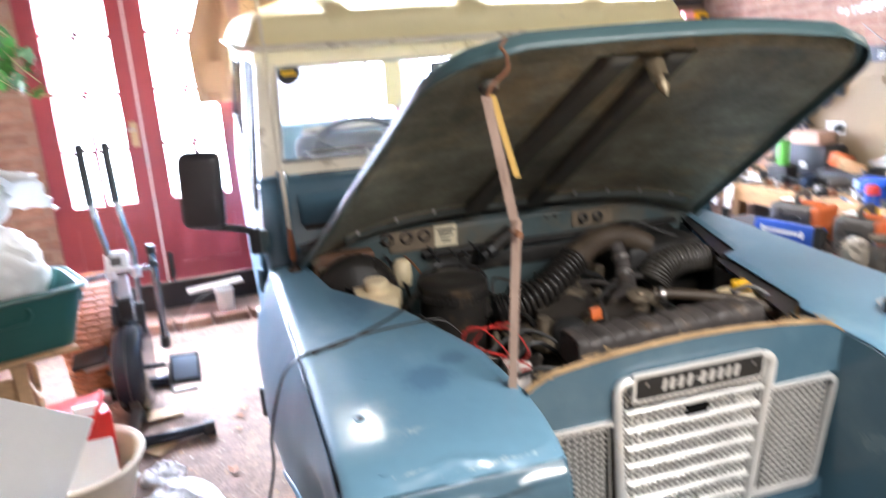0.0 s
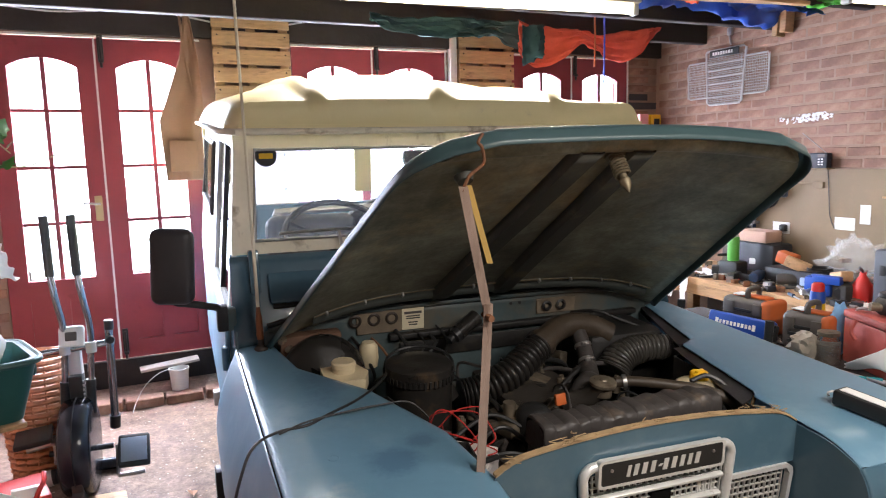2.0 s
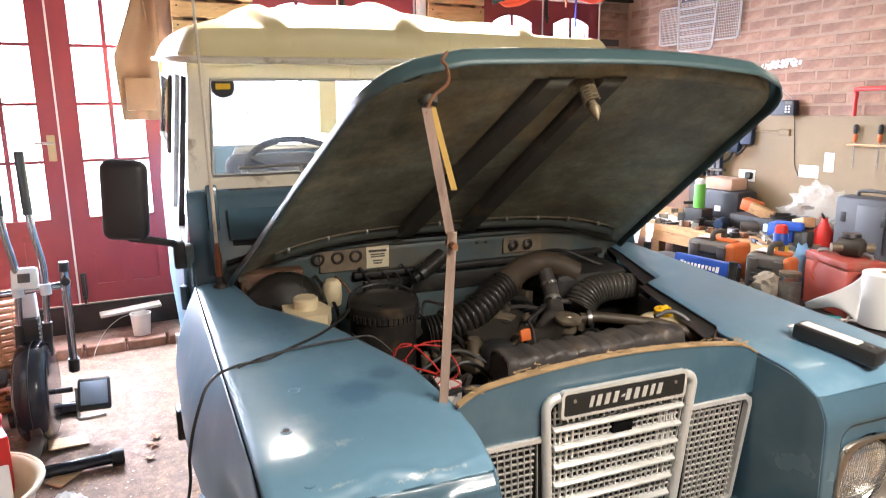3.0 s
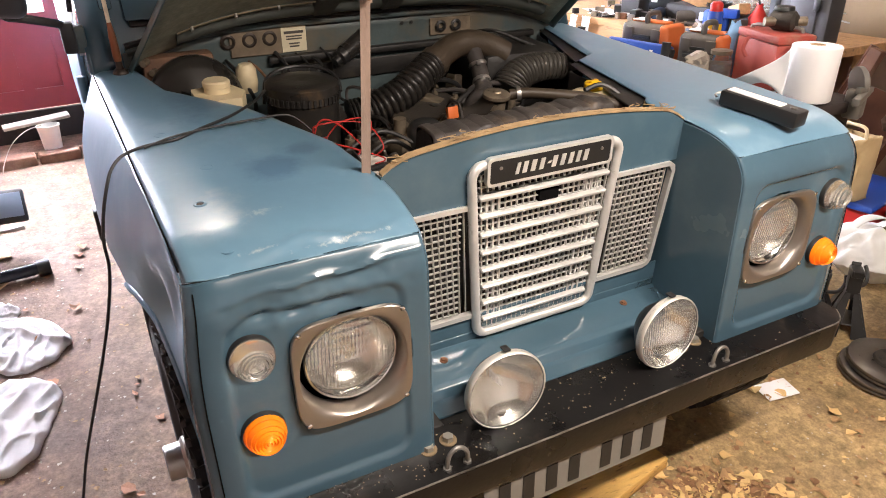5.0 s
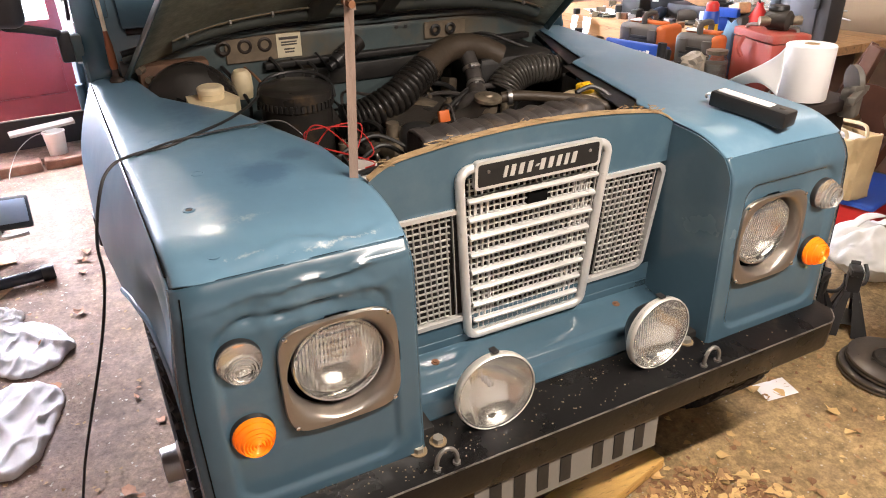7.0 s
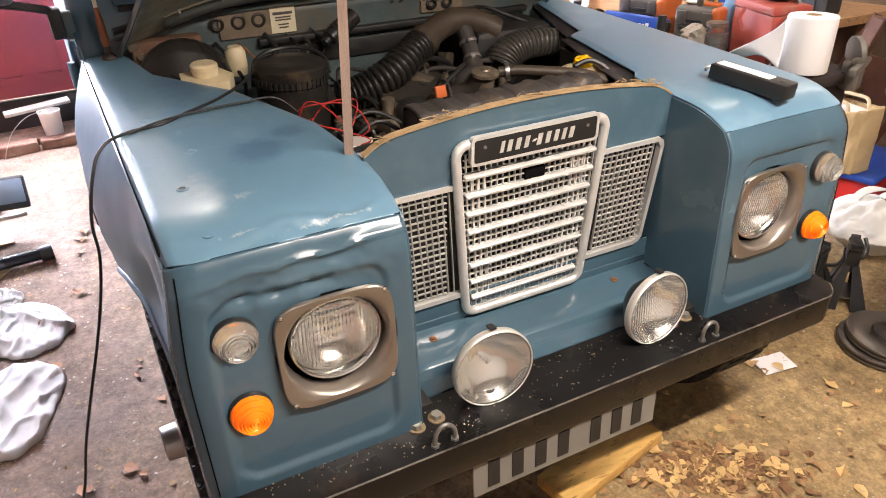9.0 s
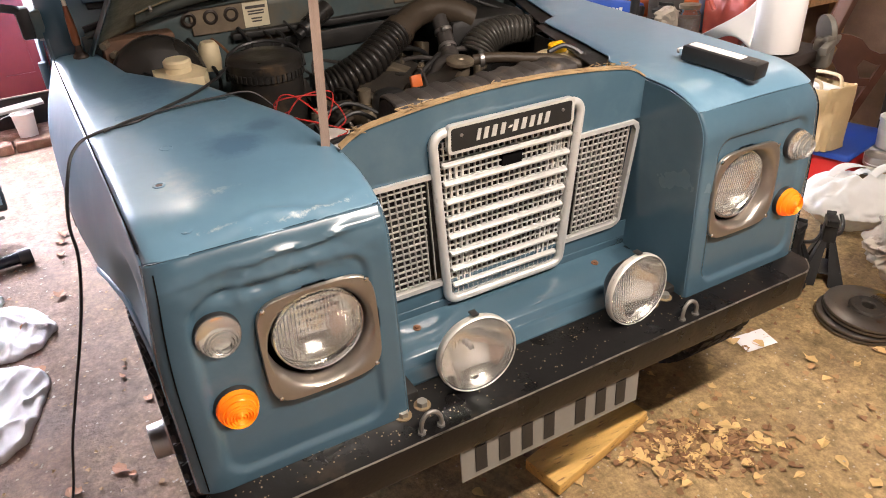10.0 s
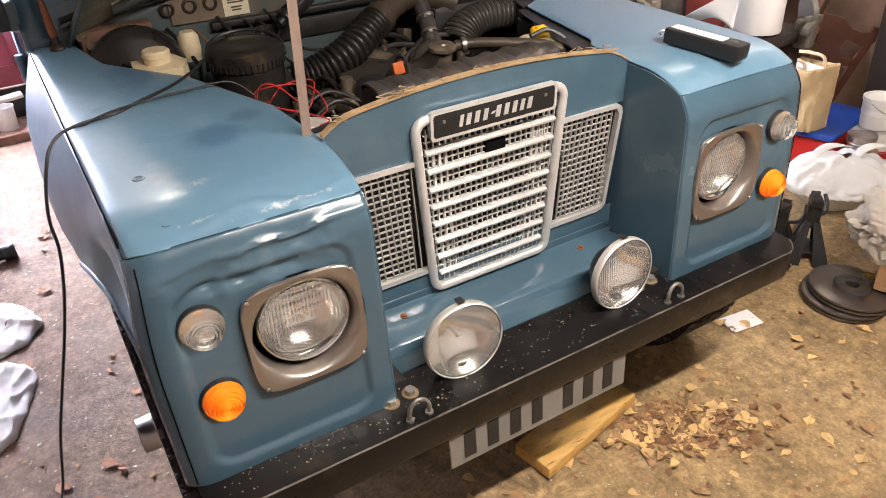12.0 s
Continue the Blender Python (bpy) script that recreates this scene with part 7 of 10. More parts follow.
single("loose_cable", Shape().tube([back_frame(-2.0, 2.72, 0.07), back_frame(-1.7, 2.70, 0.07), back_frame(-1.2, 2.735, 0.07), back_frame(-0.6, 2.66, 0.08), back_frame(-0.2, 2.72, 0.07)], 0.006, 6, 8), WHITE, "thin pale cable sagging along the lintel", "cable")
blk = thing("timber_block", right_frame(2.92, 2.66, 0.06), "yellow-brown timber blocks fixed high on the brick wall", "timber")
for dy, w in ((-0.035, 0.05), (0.03, 0.045)):
    part("block", Shape().box(right_frame(2.92 + dy, 2.655 - dy * 0.3, 0.05), (0.09, w, 0.17), (4, 0, 5), 0.005, 1), WOOD, blk)
single("wall_hook", Shape().tube([right_frame(3.42, 2.74, 0.005), right_frame(3.42, 2.70, 0.03), right_frame(3.42, 2.63, 0.02), right_frame(3.415, 2.58, 0.012)], 0.008, 6, 5).box(right_frame(3.42, 2.68, 0.02), (0.03, 0.05, 0.06), bev=0.01), STEEL, "grey hook and fitting on the brick wall", "hook")


# ---- beside the doors ----
def pallet(x0, x1, z0, z1, label):
    root = thing("pallet", back_frame((x0 + x1) / 2, z0, 0.05), label, "pallet", "upright pallets")
    n = int((z1 - z0) / 0.118)
    me = None
    for i in range(n):
        z = z1 - 0.055 - 0.118 * i
        s = Shape().box(back_frame((x0 + x1) / 2, z, 0.095), (x1 - x0, 0.02, 0.098), (0, 0.4 * math.sin(i * 7), BACK_TURN), 0.004, 1)
        part("plank", s, WOOD_X, root)
    for x in (x0 + 0.04, (x0 + x1) / 2, x1 - 0.04):
        part("bearer", Shape().box(back_frame(x, (z0 + z1) / 2, 0.045), (0.06, 0.075, z1 - z0), (0, 0, BACK_TURN), 0.004, 1), WOOD, root)
    for i in range(n):
        z = z1 - 0.055 - 0.118 * i
        for x in (x0 + 0.035, x1 - 0.035):
            part("nail", Shape().cyl(back_frame(x, z + 0.02, 0.105), back_frame(x, z + 0.02, 0.108), 0.006, n=6), SOOT, root)


pallet(-0.83, -0.32, 0.50, 2.755, "old softwood pallet stood up between the doors")
pallet(0.96, 1.44, 0.50, 2.70, "old softwood pallet stood up between the doors")
single("white_post", Shape().box(back_frame(0.925, 1.6, 0.05), (0.055, 0.06, 2.2), (0, 0, BACK_TURN), 0.005), WHITE, "grubby white painted post beside the door", "post", kind="structure")


def leather_apron():
    def f(u, v):
        # narrow at the strap, bulging over the bib, square at the hem
        d = 1.10 * v
        xl = lerp_table(((0, -0.990), (0.31, -1.035), (0.60, -1.139), (0.71, -1.182), (0.86, -1.176), (1.1, -1.16)), d)
        xr = lerp_table(((0, -0.965), (0.30, -0.924), (0.64, -0.910), (1.1, -0.940)), d)
        fold = 0.025 * math.sin(u * 7 + v * 3) * min(1, v * 2) + 0.012 * noise.noise((u * 4, v * 6, 2))
        return Vector(back_frame(xl + (xr - xl) * u, 2.76 - d, 0.085 + fold))
    root = thing("leather_apron", back_frame(-1.07, 1.6, 0.08), "worn tan leather apron hanging on the red door", "apron")
    part("apron_body", Shape().grid(f, 26, 60), LEATHER, root, thick=0.004, smooth=60)
    part("neck_strap", Shape().tube([back_frame(-1.02, 2.74, 0.08), back_frame(-1.0, 2.45, 0.085), back_frame(-0.965, 2.2, 0.085), back_frame(-0.95, 2.05, 0.08)], 0.008, 6, 6), LEATHER, root)
    part("pocket", Shape().box(back_frame(-1.05, 1.82, 0.118), (0.17, 0.006, 0.20), (0, 0, BACK_TURN), 0.003, 1), LEATHER, root)


leather_apron()


TOOL_GREY2B = plain("grimy_white_flex", (0.42, 0.38, 0.34), 0.6)


def landing_things():
    b = thing("white_tub", (-1.165, 3.60, 0.33), "small dirty white plastic tub on the step", "tub")
    part("tub_body", Shape().lathe([(0.0, 0.004), (0.046, 0.004), (0.046, 0.0), (0.050, 0.002), (0.060, 0.135), (0.064, 0.137), (0.064, 0.145), (0.057, 0.145), (0.047, 0.01), (0, 0.01)], (-1.165, 3.60, 0.315), (0, 0, 1), 24), WHITE, b)
    single("offcut_board", Shape().box((-1.22, 3.66, 0.475), (0.36, 0.09, 0.018), (3, -4, 8), 0.003, 1), plain("pale_board", (0.40, 0.35, 0.30), 0.7), "pale board offcut lying over a white tub", "board")
    single("twig_wire", Shape().tube([(-1.43, 3.36, 0.28), (-1.41, 3.42, 0.33), (-1.36, 3.50, 0.40), (-1.28, 3.56, 0.45), (-1.20, 3.60, 0.46)], 0.0026, 6, 5), TOOL_GREY2B, "thin pale bent cable on the floor by the step", "cable")


landing_things()


# ---- cross trainer ----
def cross_trainer():
    y = 2.55
    f = floor_z(y)
    root = thing("cross_trainer", (-1.58, y, f), "black and silver cross trainer standing on the floor", "exercise machine")
    wh = part("flywheel_cover", Shape().lathe([(0.0, -0.070), (0.17, -0.072), (0.215, -0.066), (0.232, -0.05), (0.236, -0.02), (0.238, 0.0), (0.236, 0.02), (0.232, 0.05), (0.215, 0.066), (0.17, 0.072), (0.0, 0.070)], (-1.585, y, 0.420), (1, 0, 0), 48), TRAINER, root, "glossy black round flywheel cover")
    part("cover_seam", Shape().tube([(-1.585, y + 0.2385 * math.cos(2 * math.pi * k / 40), 0.420 + 0.2385 * math.sin(2 * math.pi * k / 40)) for k in range(41)], 0.003, 6, 0, caps=False), BLACK, wh)
    # masts and column
    part("column", Shape().box((-1.582, y + 0.06, 0.82), (0.06, 0.06, 0.28), (8, 0, 0), 0.012), STEEL_W, root, "silver column")
    part("column_boot", Shape().box((-1.582, y + 0.05, 0.70), (0.065, 0.07, 0.14), (6, 0, 0), 0.01), BLACK, root)
    for i in range(5):
        part("adjuster_hole", Shape().cyl((-1.552, y + 0.015, 0.65 + 0.022 * i), (-1.546, y + 0.015, 0.65 + 0.022 * i), 0.006, n=8), STEEL, root)
    part("console", Shape().box((-1.576, y - 0.0, 0.965), (0.11, 0.045, 0.10), (-18, 0, 0), 0.014), WHITE, root, "pale grey console")
    part("console_screen", Shape().box((-1.576, y - 0.026, 0.972), (0.05, 0.006, 0.042), (-18, 0, 0), 0.002), TOOL_GREY, root, "small dark screen")
    for x, dx in ((-1.635, 0.0), (-1.522, 0.0)):
        hd = part("moving_handle", Shape().tube([(x - 0.004, y - 0.02, 1.27), (x + 0.012, y - 0.03, 1.15), (x + 0.026, y, 1.0), (x + 0.012, y + 0.02, 0.80), (x - 0.006, y + 0.04, 0.60)], 0.0155, 12, 6), CHROME_T, root, "chromed handle bar")
        part("foam_grip", Shape().tube([(x - 0.012, y, 1.545), (x - 0.010, y, 1.42), (x - 0.004, y - 0.02, 1.26)], 0.021, 12, 5), BLACK, hd, "black foam grip")
        part("lower_sleeve", Shape().tube([(x + 0.006, y + 0.03, 0.74), (x - 0.006, y + 0.04, 0.57)], 0.022, 12, 0), BLACK, hd, "black sleeve")
        part("collar", Shape().cyl((x + 0.024, y + 0.002, 0.88), (x + 0.022, y + 0.004, 0.93), 0.024, n=14), STEEL_W, hd)
    part("cross_bar", Shape().tube([(-1.80, y + 0.02, 0.885), (-1.60, y + 0.02, 0.90), (-1.395, y + 0.02, 0.918)], 0.016, 12, 3), CHROME_T, root, "black and chrome cross bar")
    rp = part("fixed_post", Shape().tube([(-1.415, y + 0.0, 1.0), (-1.42, y + 0.02, 0.80), (-1.432, y + 0.08, 0.50)], 0.019, 12, 5), CHROME_T, root, "dark chromed post")
    part("post_cap", Shape().cyl((-1.413, y - 0.002, 0.985), (-1.412, y - 0.004, 1.03), 0.022, n=14), BLACK, rp)
    part("clamp_knob", Shape().lathe([(0.0, 0.03), (0.018, 0.028), (0.022, 0.015), (0.012, 0.0)], (-1.412, y - 0.02, 0.94), (0.2, -1, 0), 14), BLACK, rp, "black clamp knob")
    part("post_foot", Shape().cyl((-1.430, y + 0.075, 0.53), (-1.436, y + 0.09, 0.465), 0.026, n=12), BLACK, rp)
    # crank, pedals
    part("crank_axle", Shape().cyl((-1.72, y, 0.40), (-1.44, y, 0.40), 0.014, n=10), BLACK, root)
    pr = part("pedal", Shape().box((-1.345, y - 0.04, 0.375), (0.145, 0.17, 0.028), (44, 4, 6), 0.013), BLACK, root, "black foot pedal with a pale pad")
    # pale blue tone puts the pedal's gloss into the pad's colour
    part("pedal_pad", Shape().box((-1.345, y - 0.0505, 0.3862), (0.118, 0.125, 0.006), (44, 4, 6), 0.003), plain("glossed_pale_pad", (0.24, 0.28, 0.35), 0.3), pr, "pale tread, its blue gloss put into the colour")
    part("pedal_link", Shape().tube([(-1.42, y - 0.07, 0.27), (-1.34, y - 0.08, 0.275), (-1.30, y - 0.08, 0.28)], 0.012, 8, 3).tube([(-1.425, y, 0.40), (-1.42, y - 0.07, 0.27)], 0.009, 8, 0), STEEL, pr)
    pl = part("pedal", Shape().box((-1.775, y - 0.02, 0.50), (0.16, 0.14, 0.030), (12, -6, 4), 0.010), BLACK, root, "black foot pedal")
    part("pedal_link", Shape().cyl((-1.80, y - 0.06, 0.455), (-1.68, y - 0.05, 0.475), 0.014, n=10).tube([(-1.69, y, 0.49), (-1.69, y - 0.01, 0.35)], 0.012, 8, 0), STEEL, pl)
    part("transport_peg", Shape().cyl((-1.86, y - 0.10, 0.295), (-1.68, y - 0.08, 0.318), 0.036, n=18), BLACK, root, "black round peg")
    part("peg_sleeve", Shape().cyl((-1.82, y - 0.095, 0.300), (-1.70, y - 0.082, 0.315), 0.038, n=18), STEEL, root)
    # base
    part("base_rail", Shape().box((-1.58, 2.42, floor_z(2.4) + 0.075), (0.05, 0.62, 0.05), (4.9, 0, 0), 0.008), TOOL_GREY, root, "grey base rail")
    fb = part("foot_bar", Shape().cyl((-1.66, 2.13, floor_z(2.14) + 0.036), (-1.25, 2.17, floor_z(2.17) + 0.036), 0.027, n=16), TRAINER, root, "black tubular foot bar")
    part("foot_cap", Shape().cyl((-1.265, 2.168, floor_z(2.17) + 0.036), (-1.215, 2.173, floor_z(2.17) + 0.036), 0.036, n=16), BLACK, fb)
    part("foot_cap", Shape().cyl((-1.70, 2.126, floor_z(2.13) + 0.036), (-1.65, 2.131, floor_z(2.13) + 0.036), 0.036, n=16), BLACK, fb)
    part("foot_bar", Shape().cyl((-1.72, 2.74, floor_z(2.74) + 0.03), (-1.44, 2.74, floor_z(2.74) + 0.03), 0.03, n=16), TRAINER, root)
    part("wheel_fork", Shape().box((-1.58, y - 0.14, 0.26), (0.05, 0.10, 0.16), (20, 0, 0), 0.01), TOOL_GREY, root)


TRAINER = plain("glossy_black_cover", (0.02, 0.022, 0.03), 0.2)
STEEL_W = plain("silver_paint", (0.6, 0.6, 0.6), 0.35, 0.4)
CHROME_T = mat("black_chrome_bar", (0.30, 0.31, 0.34), 0.14, metal=0.8, var=0.1, bump=0.02)
cross_trainer()


# ---- stored things along the left ----
def crumpled(name, c, r, material, label, category, seed, amp=0.25, sub=4, flat=0.0, sharp=2.2):
    """A crumpled bag: a sphere pushed about by noise, flattened below."""
    bm = bmesh.new()
    bmesh.ops.create_icosphere(bm, subdivisions=sub, radius=1.0)
    base = c[2]
    for v in bm.verts:
        d = v.co.normalized()
        k = 1 + amp * noise.noise(d * sharp + Vector((seed, 0, 0))) + amp * 0.7 * (abs(noise.noise(d * sharp * 2.6 + Vector((0, seed, 0)))) * 2 - 0.5) + amp * 0.25 * abs(noise.noise(d * sharp * 6 + Vector((0, seed, 3))))
        p = Vector((d.x * r[0] * k, d.y * r[1] * k, d.z * r[2] * k))
        p.z = max(p.z, -r[2] * (1 - flat))
        v.co = p + Vector((c[0], c[1], base + r[2] * (1 - flat)))
    sh = Shape()
    bm.verts.index_update()
    sh.add([v.co[:] for v in bm.verts], [[v.index for v in f.verts] for f in bm.faces])
    bm.free()
    return single(name, sh, material, label, category, smooth=45)


CREAM_TUB = plain("cream_basin_plastic", (0.62, 0.52, 0.38), 0.45)


def left_pile():
    # wooden crate that carries the green tub
    cr = thing("wooden_crate", (-1.92, 1.62, floor_z(1.62)), "rough wooden crate under a green plastic tub", "crate")
    for i in range(6):
        part("slat", Shape().box((-1.95, 1.40, floor_z(1.4) + 0.08 + 0.125 * i), (0.46, 0.016, 0.10), (0, 0, 24), 0.003, 1), WOOD_X, cr)
        part("slat", Shape().box((-1.785, 1.70, floor_z(1.7) + 0.08 + 0.125 * i), (0.016, 0.40, 0.10), (0, 0, 24), 0.003, 1), WOOD_Y, cr)
    part("top_board", Shape().box((-1.85, 1.60, 0.914), (0.47, 0.44, 0.018), (0, 0, 24), 0.004, 1), WOOD_X, cr, "thin board on top")
    for x, y in ((-2.12, 1.30), (-1.74, 1.48), (-1.84, 1.84)):
        part("post", Shape().box((x, y, 0.505), (0.045, 0.045, 0.80), (0, 0, 24), 0.003, 1), WOOD, cr)
    # green tub: tapered, with a rolled rim and a moulded grip
    tb = thing("green_tub", (-1.74, 1.52, 0.88), "dark green plastic tub holding a white bag", "tub")
    R = Matrix.Translation((-1.80, 1.56, 0.925)) @ pose(0, 0, 0, 0, 0, 24)
    def ring(w, h, z, r):
        return [tuple(R @ Vector((x, y, z))) for x, y in rounded(w, h, r, 5)]
    n = 24
    sh = Shape()
    levels = [(0.42, 0.28, 0.0, 0.05), (0.52, 0.37, 0.205, 0.06), (0.52, 0.37, 0.212, 0.06), (0.485, 0.335, 0.212, 0.05), (0.39, 0.25, 0.015, 0.04)]
    vs = [p for lv in levels for p in ring(*lv)]
    fs = [(j * n + i, j * n + (i + 1) % n, (j + 1) * n + (i + 1) % n, (j + 1) * n + i) for j in range(4) for i in range(n)]
    fs += [tuple(range(n)), tuple(range(4 * n, 5 * n))]
    part("tub_shell", sh.add(vs, fs), DK_GREEN, tb)
    rim = ring(0.535, 0.385, 0.205, 0.065)
    part("rim", Shape().tube(rim + rim[:1], 0.011, 8, 0, caps=False), DK_GREEN, tb)
    for s in (-1, 1):
        q = [R @ Vector((0.245 + 0.016, y, z)) for y, z in ((-0.07, 0.165), (-0.06, 0.13), (0.06, 0.13), (0.07, 0.165))]
        part("grip", Shape().tube([Vector(p) for p in q], 0.007, 6, 2), DK_GREEN, tb)
        break
    q = [R @ Vector((x, -0.182, z)) for x, z in ((-0.08, 0.17), (-0.07, 0.13), (0.07, 0.13), (0.08, 0.17))]
    part("grip", Shape().tube(q, 0.007, 6, 2), DK_GREEN, tb)
    crumpled("plastic_bag", (-1.86, 1.56, 0.99), (0.24, 0.19, 0.20), POLY, "crumpled white plastic bag filling a green tub", "bag", 2.3, 0.13, 5, 0.0, 1.3)
    crumpled("plastic_bag", (-1.96, 1.72, 1.28), (0.23, 0.20, 0.15), POLY, "crumpled pale plastic bag on a heap of bags", "bag", 8.1, 0.13, 5, 0.0, 1.3)
    drape("plastic_sheet", lambda u, v: (-2.10 + 0.50 * u, 1.55 + 0.25 * v, 1.60 - 0.10 * u + 0.04 * math.sin(v * 5) - 0.10 * v), 24, 16, POLY, "crumpled white plastic sheet on a heap of bags", "sheet", seed=5.0, amp=0.03)
    # wicker basket
    b = thing("wicker_basket", (-1.80, 2.80, floor_z(2.80)), "red-brown wicker basket on the floor", "basket")
    prof = []
    sh = Shape()
    for i in range(19):
        z = 0.22 + 0.0335 * i
        r = 0.13 + 0.05 * i / 18
        sh.tube([(-1.80 + (r + 0.004 * (-1) ** (k + i)) * math.cos(2 * math.pi * k / 32), 2.80 + (r * 0.8 + 0.004 * (-1) ** (k + i)) * math.sin(2 * math.pi * k / 32), z) for k in range(33)], 0.0155, 6, 0, caps=False)
    part("weave", sh, WICKER, b)
    for k in range(16):
        a = 2 * math.pi * k / 16
        part("stake", Shape().cyl((-1.80 + 0.135 * math.cos(a), 2.80 + 0.11 * math.sin(a), 0.20), (-1.80 + 0.182 * math.cos(a), 2.80 + 0.147 * math.sin(a), 0.82), 0.006, n=6), WICKER, b)
    part("rim", Shape().tube([(-1.80 + 0.185 * math.cos(2 * math.pi * k / 32), 2.80 + 0.150 * math.sin(2 * math.pi * k / 32), 0.82) for k in range(33)], 0.014, 8, 0, caps=False), WICKER, b)
    part("base", Shape().lathe([(0, 0), (0.13, 0), (0.13, 0.02)], (-1.80, 2.80, floor_z(2.80)), (0, 0, 1), 20), WICKER, b)
    # red plastic box and its packaging
    rb = thing("red_box", (-1.72, 2.0, floor_z(2.0)), "red plastic box with papers on the floor", "box")
    part("box_body", Shape().box((-1.74, 2.02, floor_z(2.0) + 0.17), (0.22, 0.26, 0.32), (0, 0, 20), 0.012), RED, rb)
    part("paper", Shape().box((-1.69, 1.93, floor_z(2.0) + 0.27), (0.10, 0.02, 0.22), (10, 4, 20), 0.002), PAPER, rb, "white paper")
    part("handle", Shape().tube([(-1.66, 1.90, 0.42), (-1.63, 1.88, 0.50), (-1.61, 1.90, 0.54), (-1.62, 1.96, 0.55)], 0.010, 8, 4), RED, rb)
    # leaning white boards
    single("leaning_board", Shape().box((-1.93, 1.22, 0.52), (0.62, 0.012, 0.75), (-20, 34, 20), 0.003, 1), WHITE, "white laminate board leaning on the crate", "board", "leaning boards")
    single("leaning_board", Shape().box((-1.84, 1.10, 0.36), (0.55, 0.014, 0.40), (-30, 30, 10), 0.003, 1), plain("grey_white_board", (0.55, 0.56, 0.58), 0.5), "grey-white board leaning on the crate", "board", "leaning boards")
    single("leaning_strip", Shape().box((-1.80, 1.16, 0.50), (0.85, 0.02, 0.03), (0, 38, 12), 0.004, 1), WHITE, "white edging strip leaning on boards", "strip")
    single("leaning_strip", Shape().box((-1.66, 1.62, floor_z(1.6) + 0.05), (0.50, 0.03, 0.02), (0, 10, -30), 0.004, 1), STEEL, "grey metal strip on the floor", "strip")
    # cream basin with a pale board leaning out of it
    bx, by = -1.70, 1.80
    wb = thing("plastic_basin", (bx, by, floor_z(by)), "round cream plastic basin with a rolled rim on the floor", "basin")
    part("basin_wall", Shape().lathe([(0.0, 0.006), (0.15, 0.006), (0.155, 0.0), (0.165, 0.01), (0.215, 0.20), (0.232, 0.205), (0.236, 0.214), (0.230, 0.222), (0.218, 0.220), (0.205, 0.205), (0.155, 0.018), (0.0, 0.016)], (bx, by, floor_z(by) + 0.004), (0, -0.085, 1), 48), CREAM_TUB, wb)
    part("basin_rim", Shape().tube([(bx + 0.230 * math.cos(2 * math.pi * k / 40), by + 0.230 * math.sin(2 * math.pi * k / 40), floor_z(by) + 0.218 + 0.0195 * math.sin(2 * math.pi * k / 40)) for k in range(41)], 0.009, 8, 0, caps=False), CREAM_TUB, wb)
    single("leaning_board", Shape().box((bx - 0.05, by + 0.02, floor_z(by) + 0.20), (0.34, 0.015, 0.30), (-52, 8, 20), 0.004, 1), WHITE, "white board offcut standing in a basin", "board", "leaning boards")
    # floor scraps
    rnd = random.Random(21)
    for k in range(12):
        x, y = rnd.uniform(-2.0, -1.45), rnd.uniform(1.75, 2.5)
        single("paper_scrap", Shape().box((x, y, floor_z(y) + 0.012), (rnd.uniform(0.06, 0.2), rnd.uniform(0.04, 0.12), 0.006), (rnd.uniform(-8, 12), rnd.uniform(-8, 8), rnd.uniform(0, 90)), 0.001, 1), PAPER if k % 3 else WOOD_X, "scrap of card lying on the floor", "scrap", "floor scraps")


left_pile()


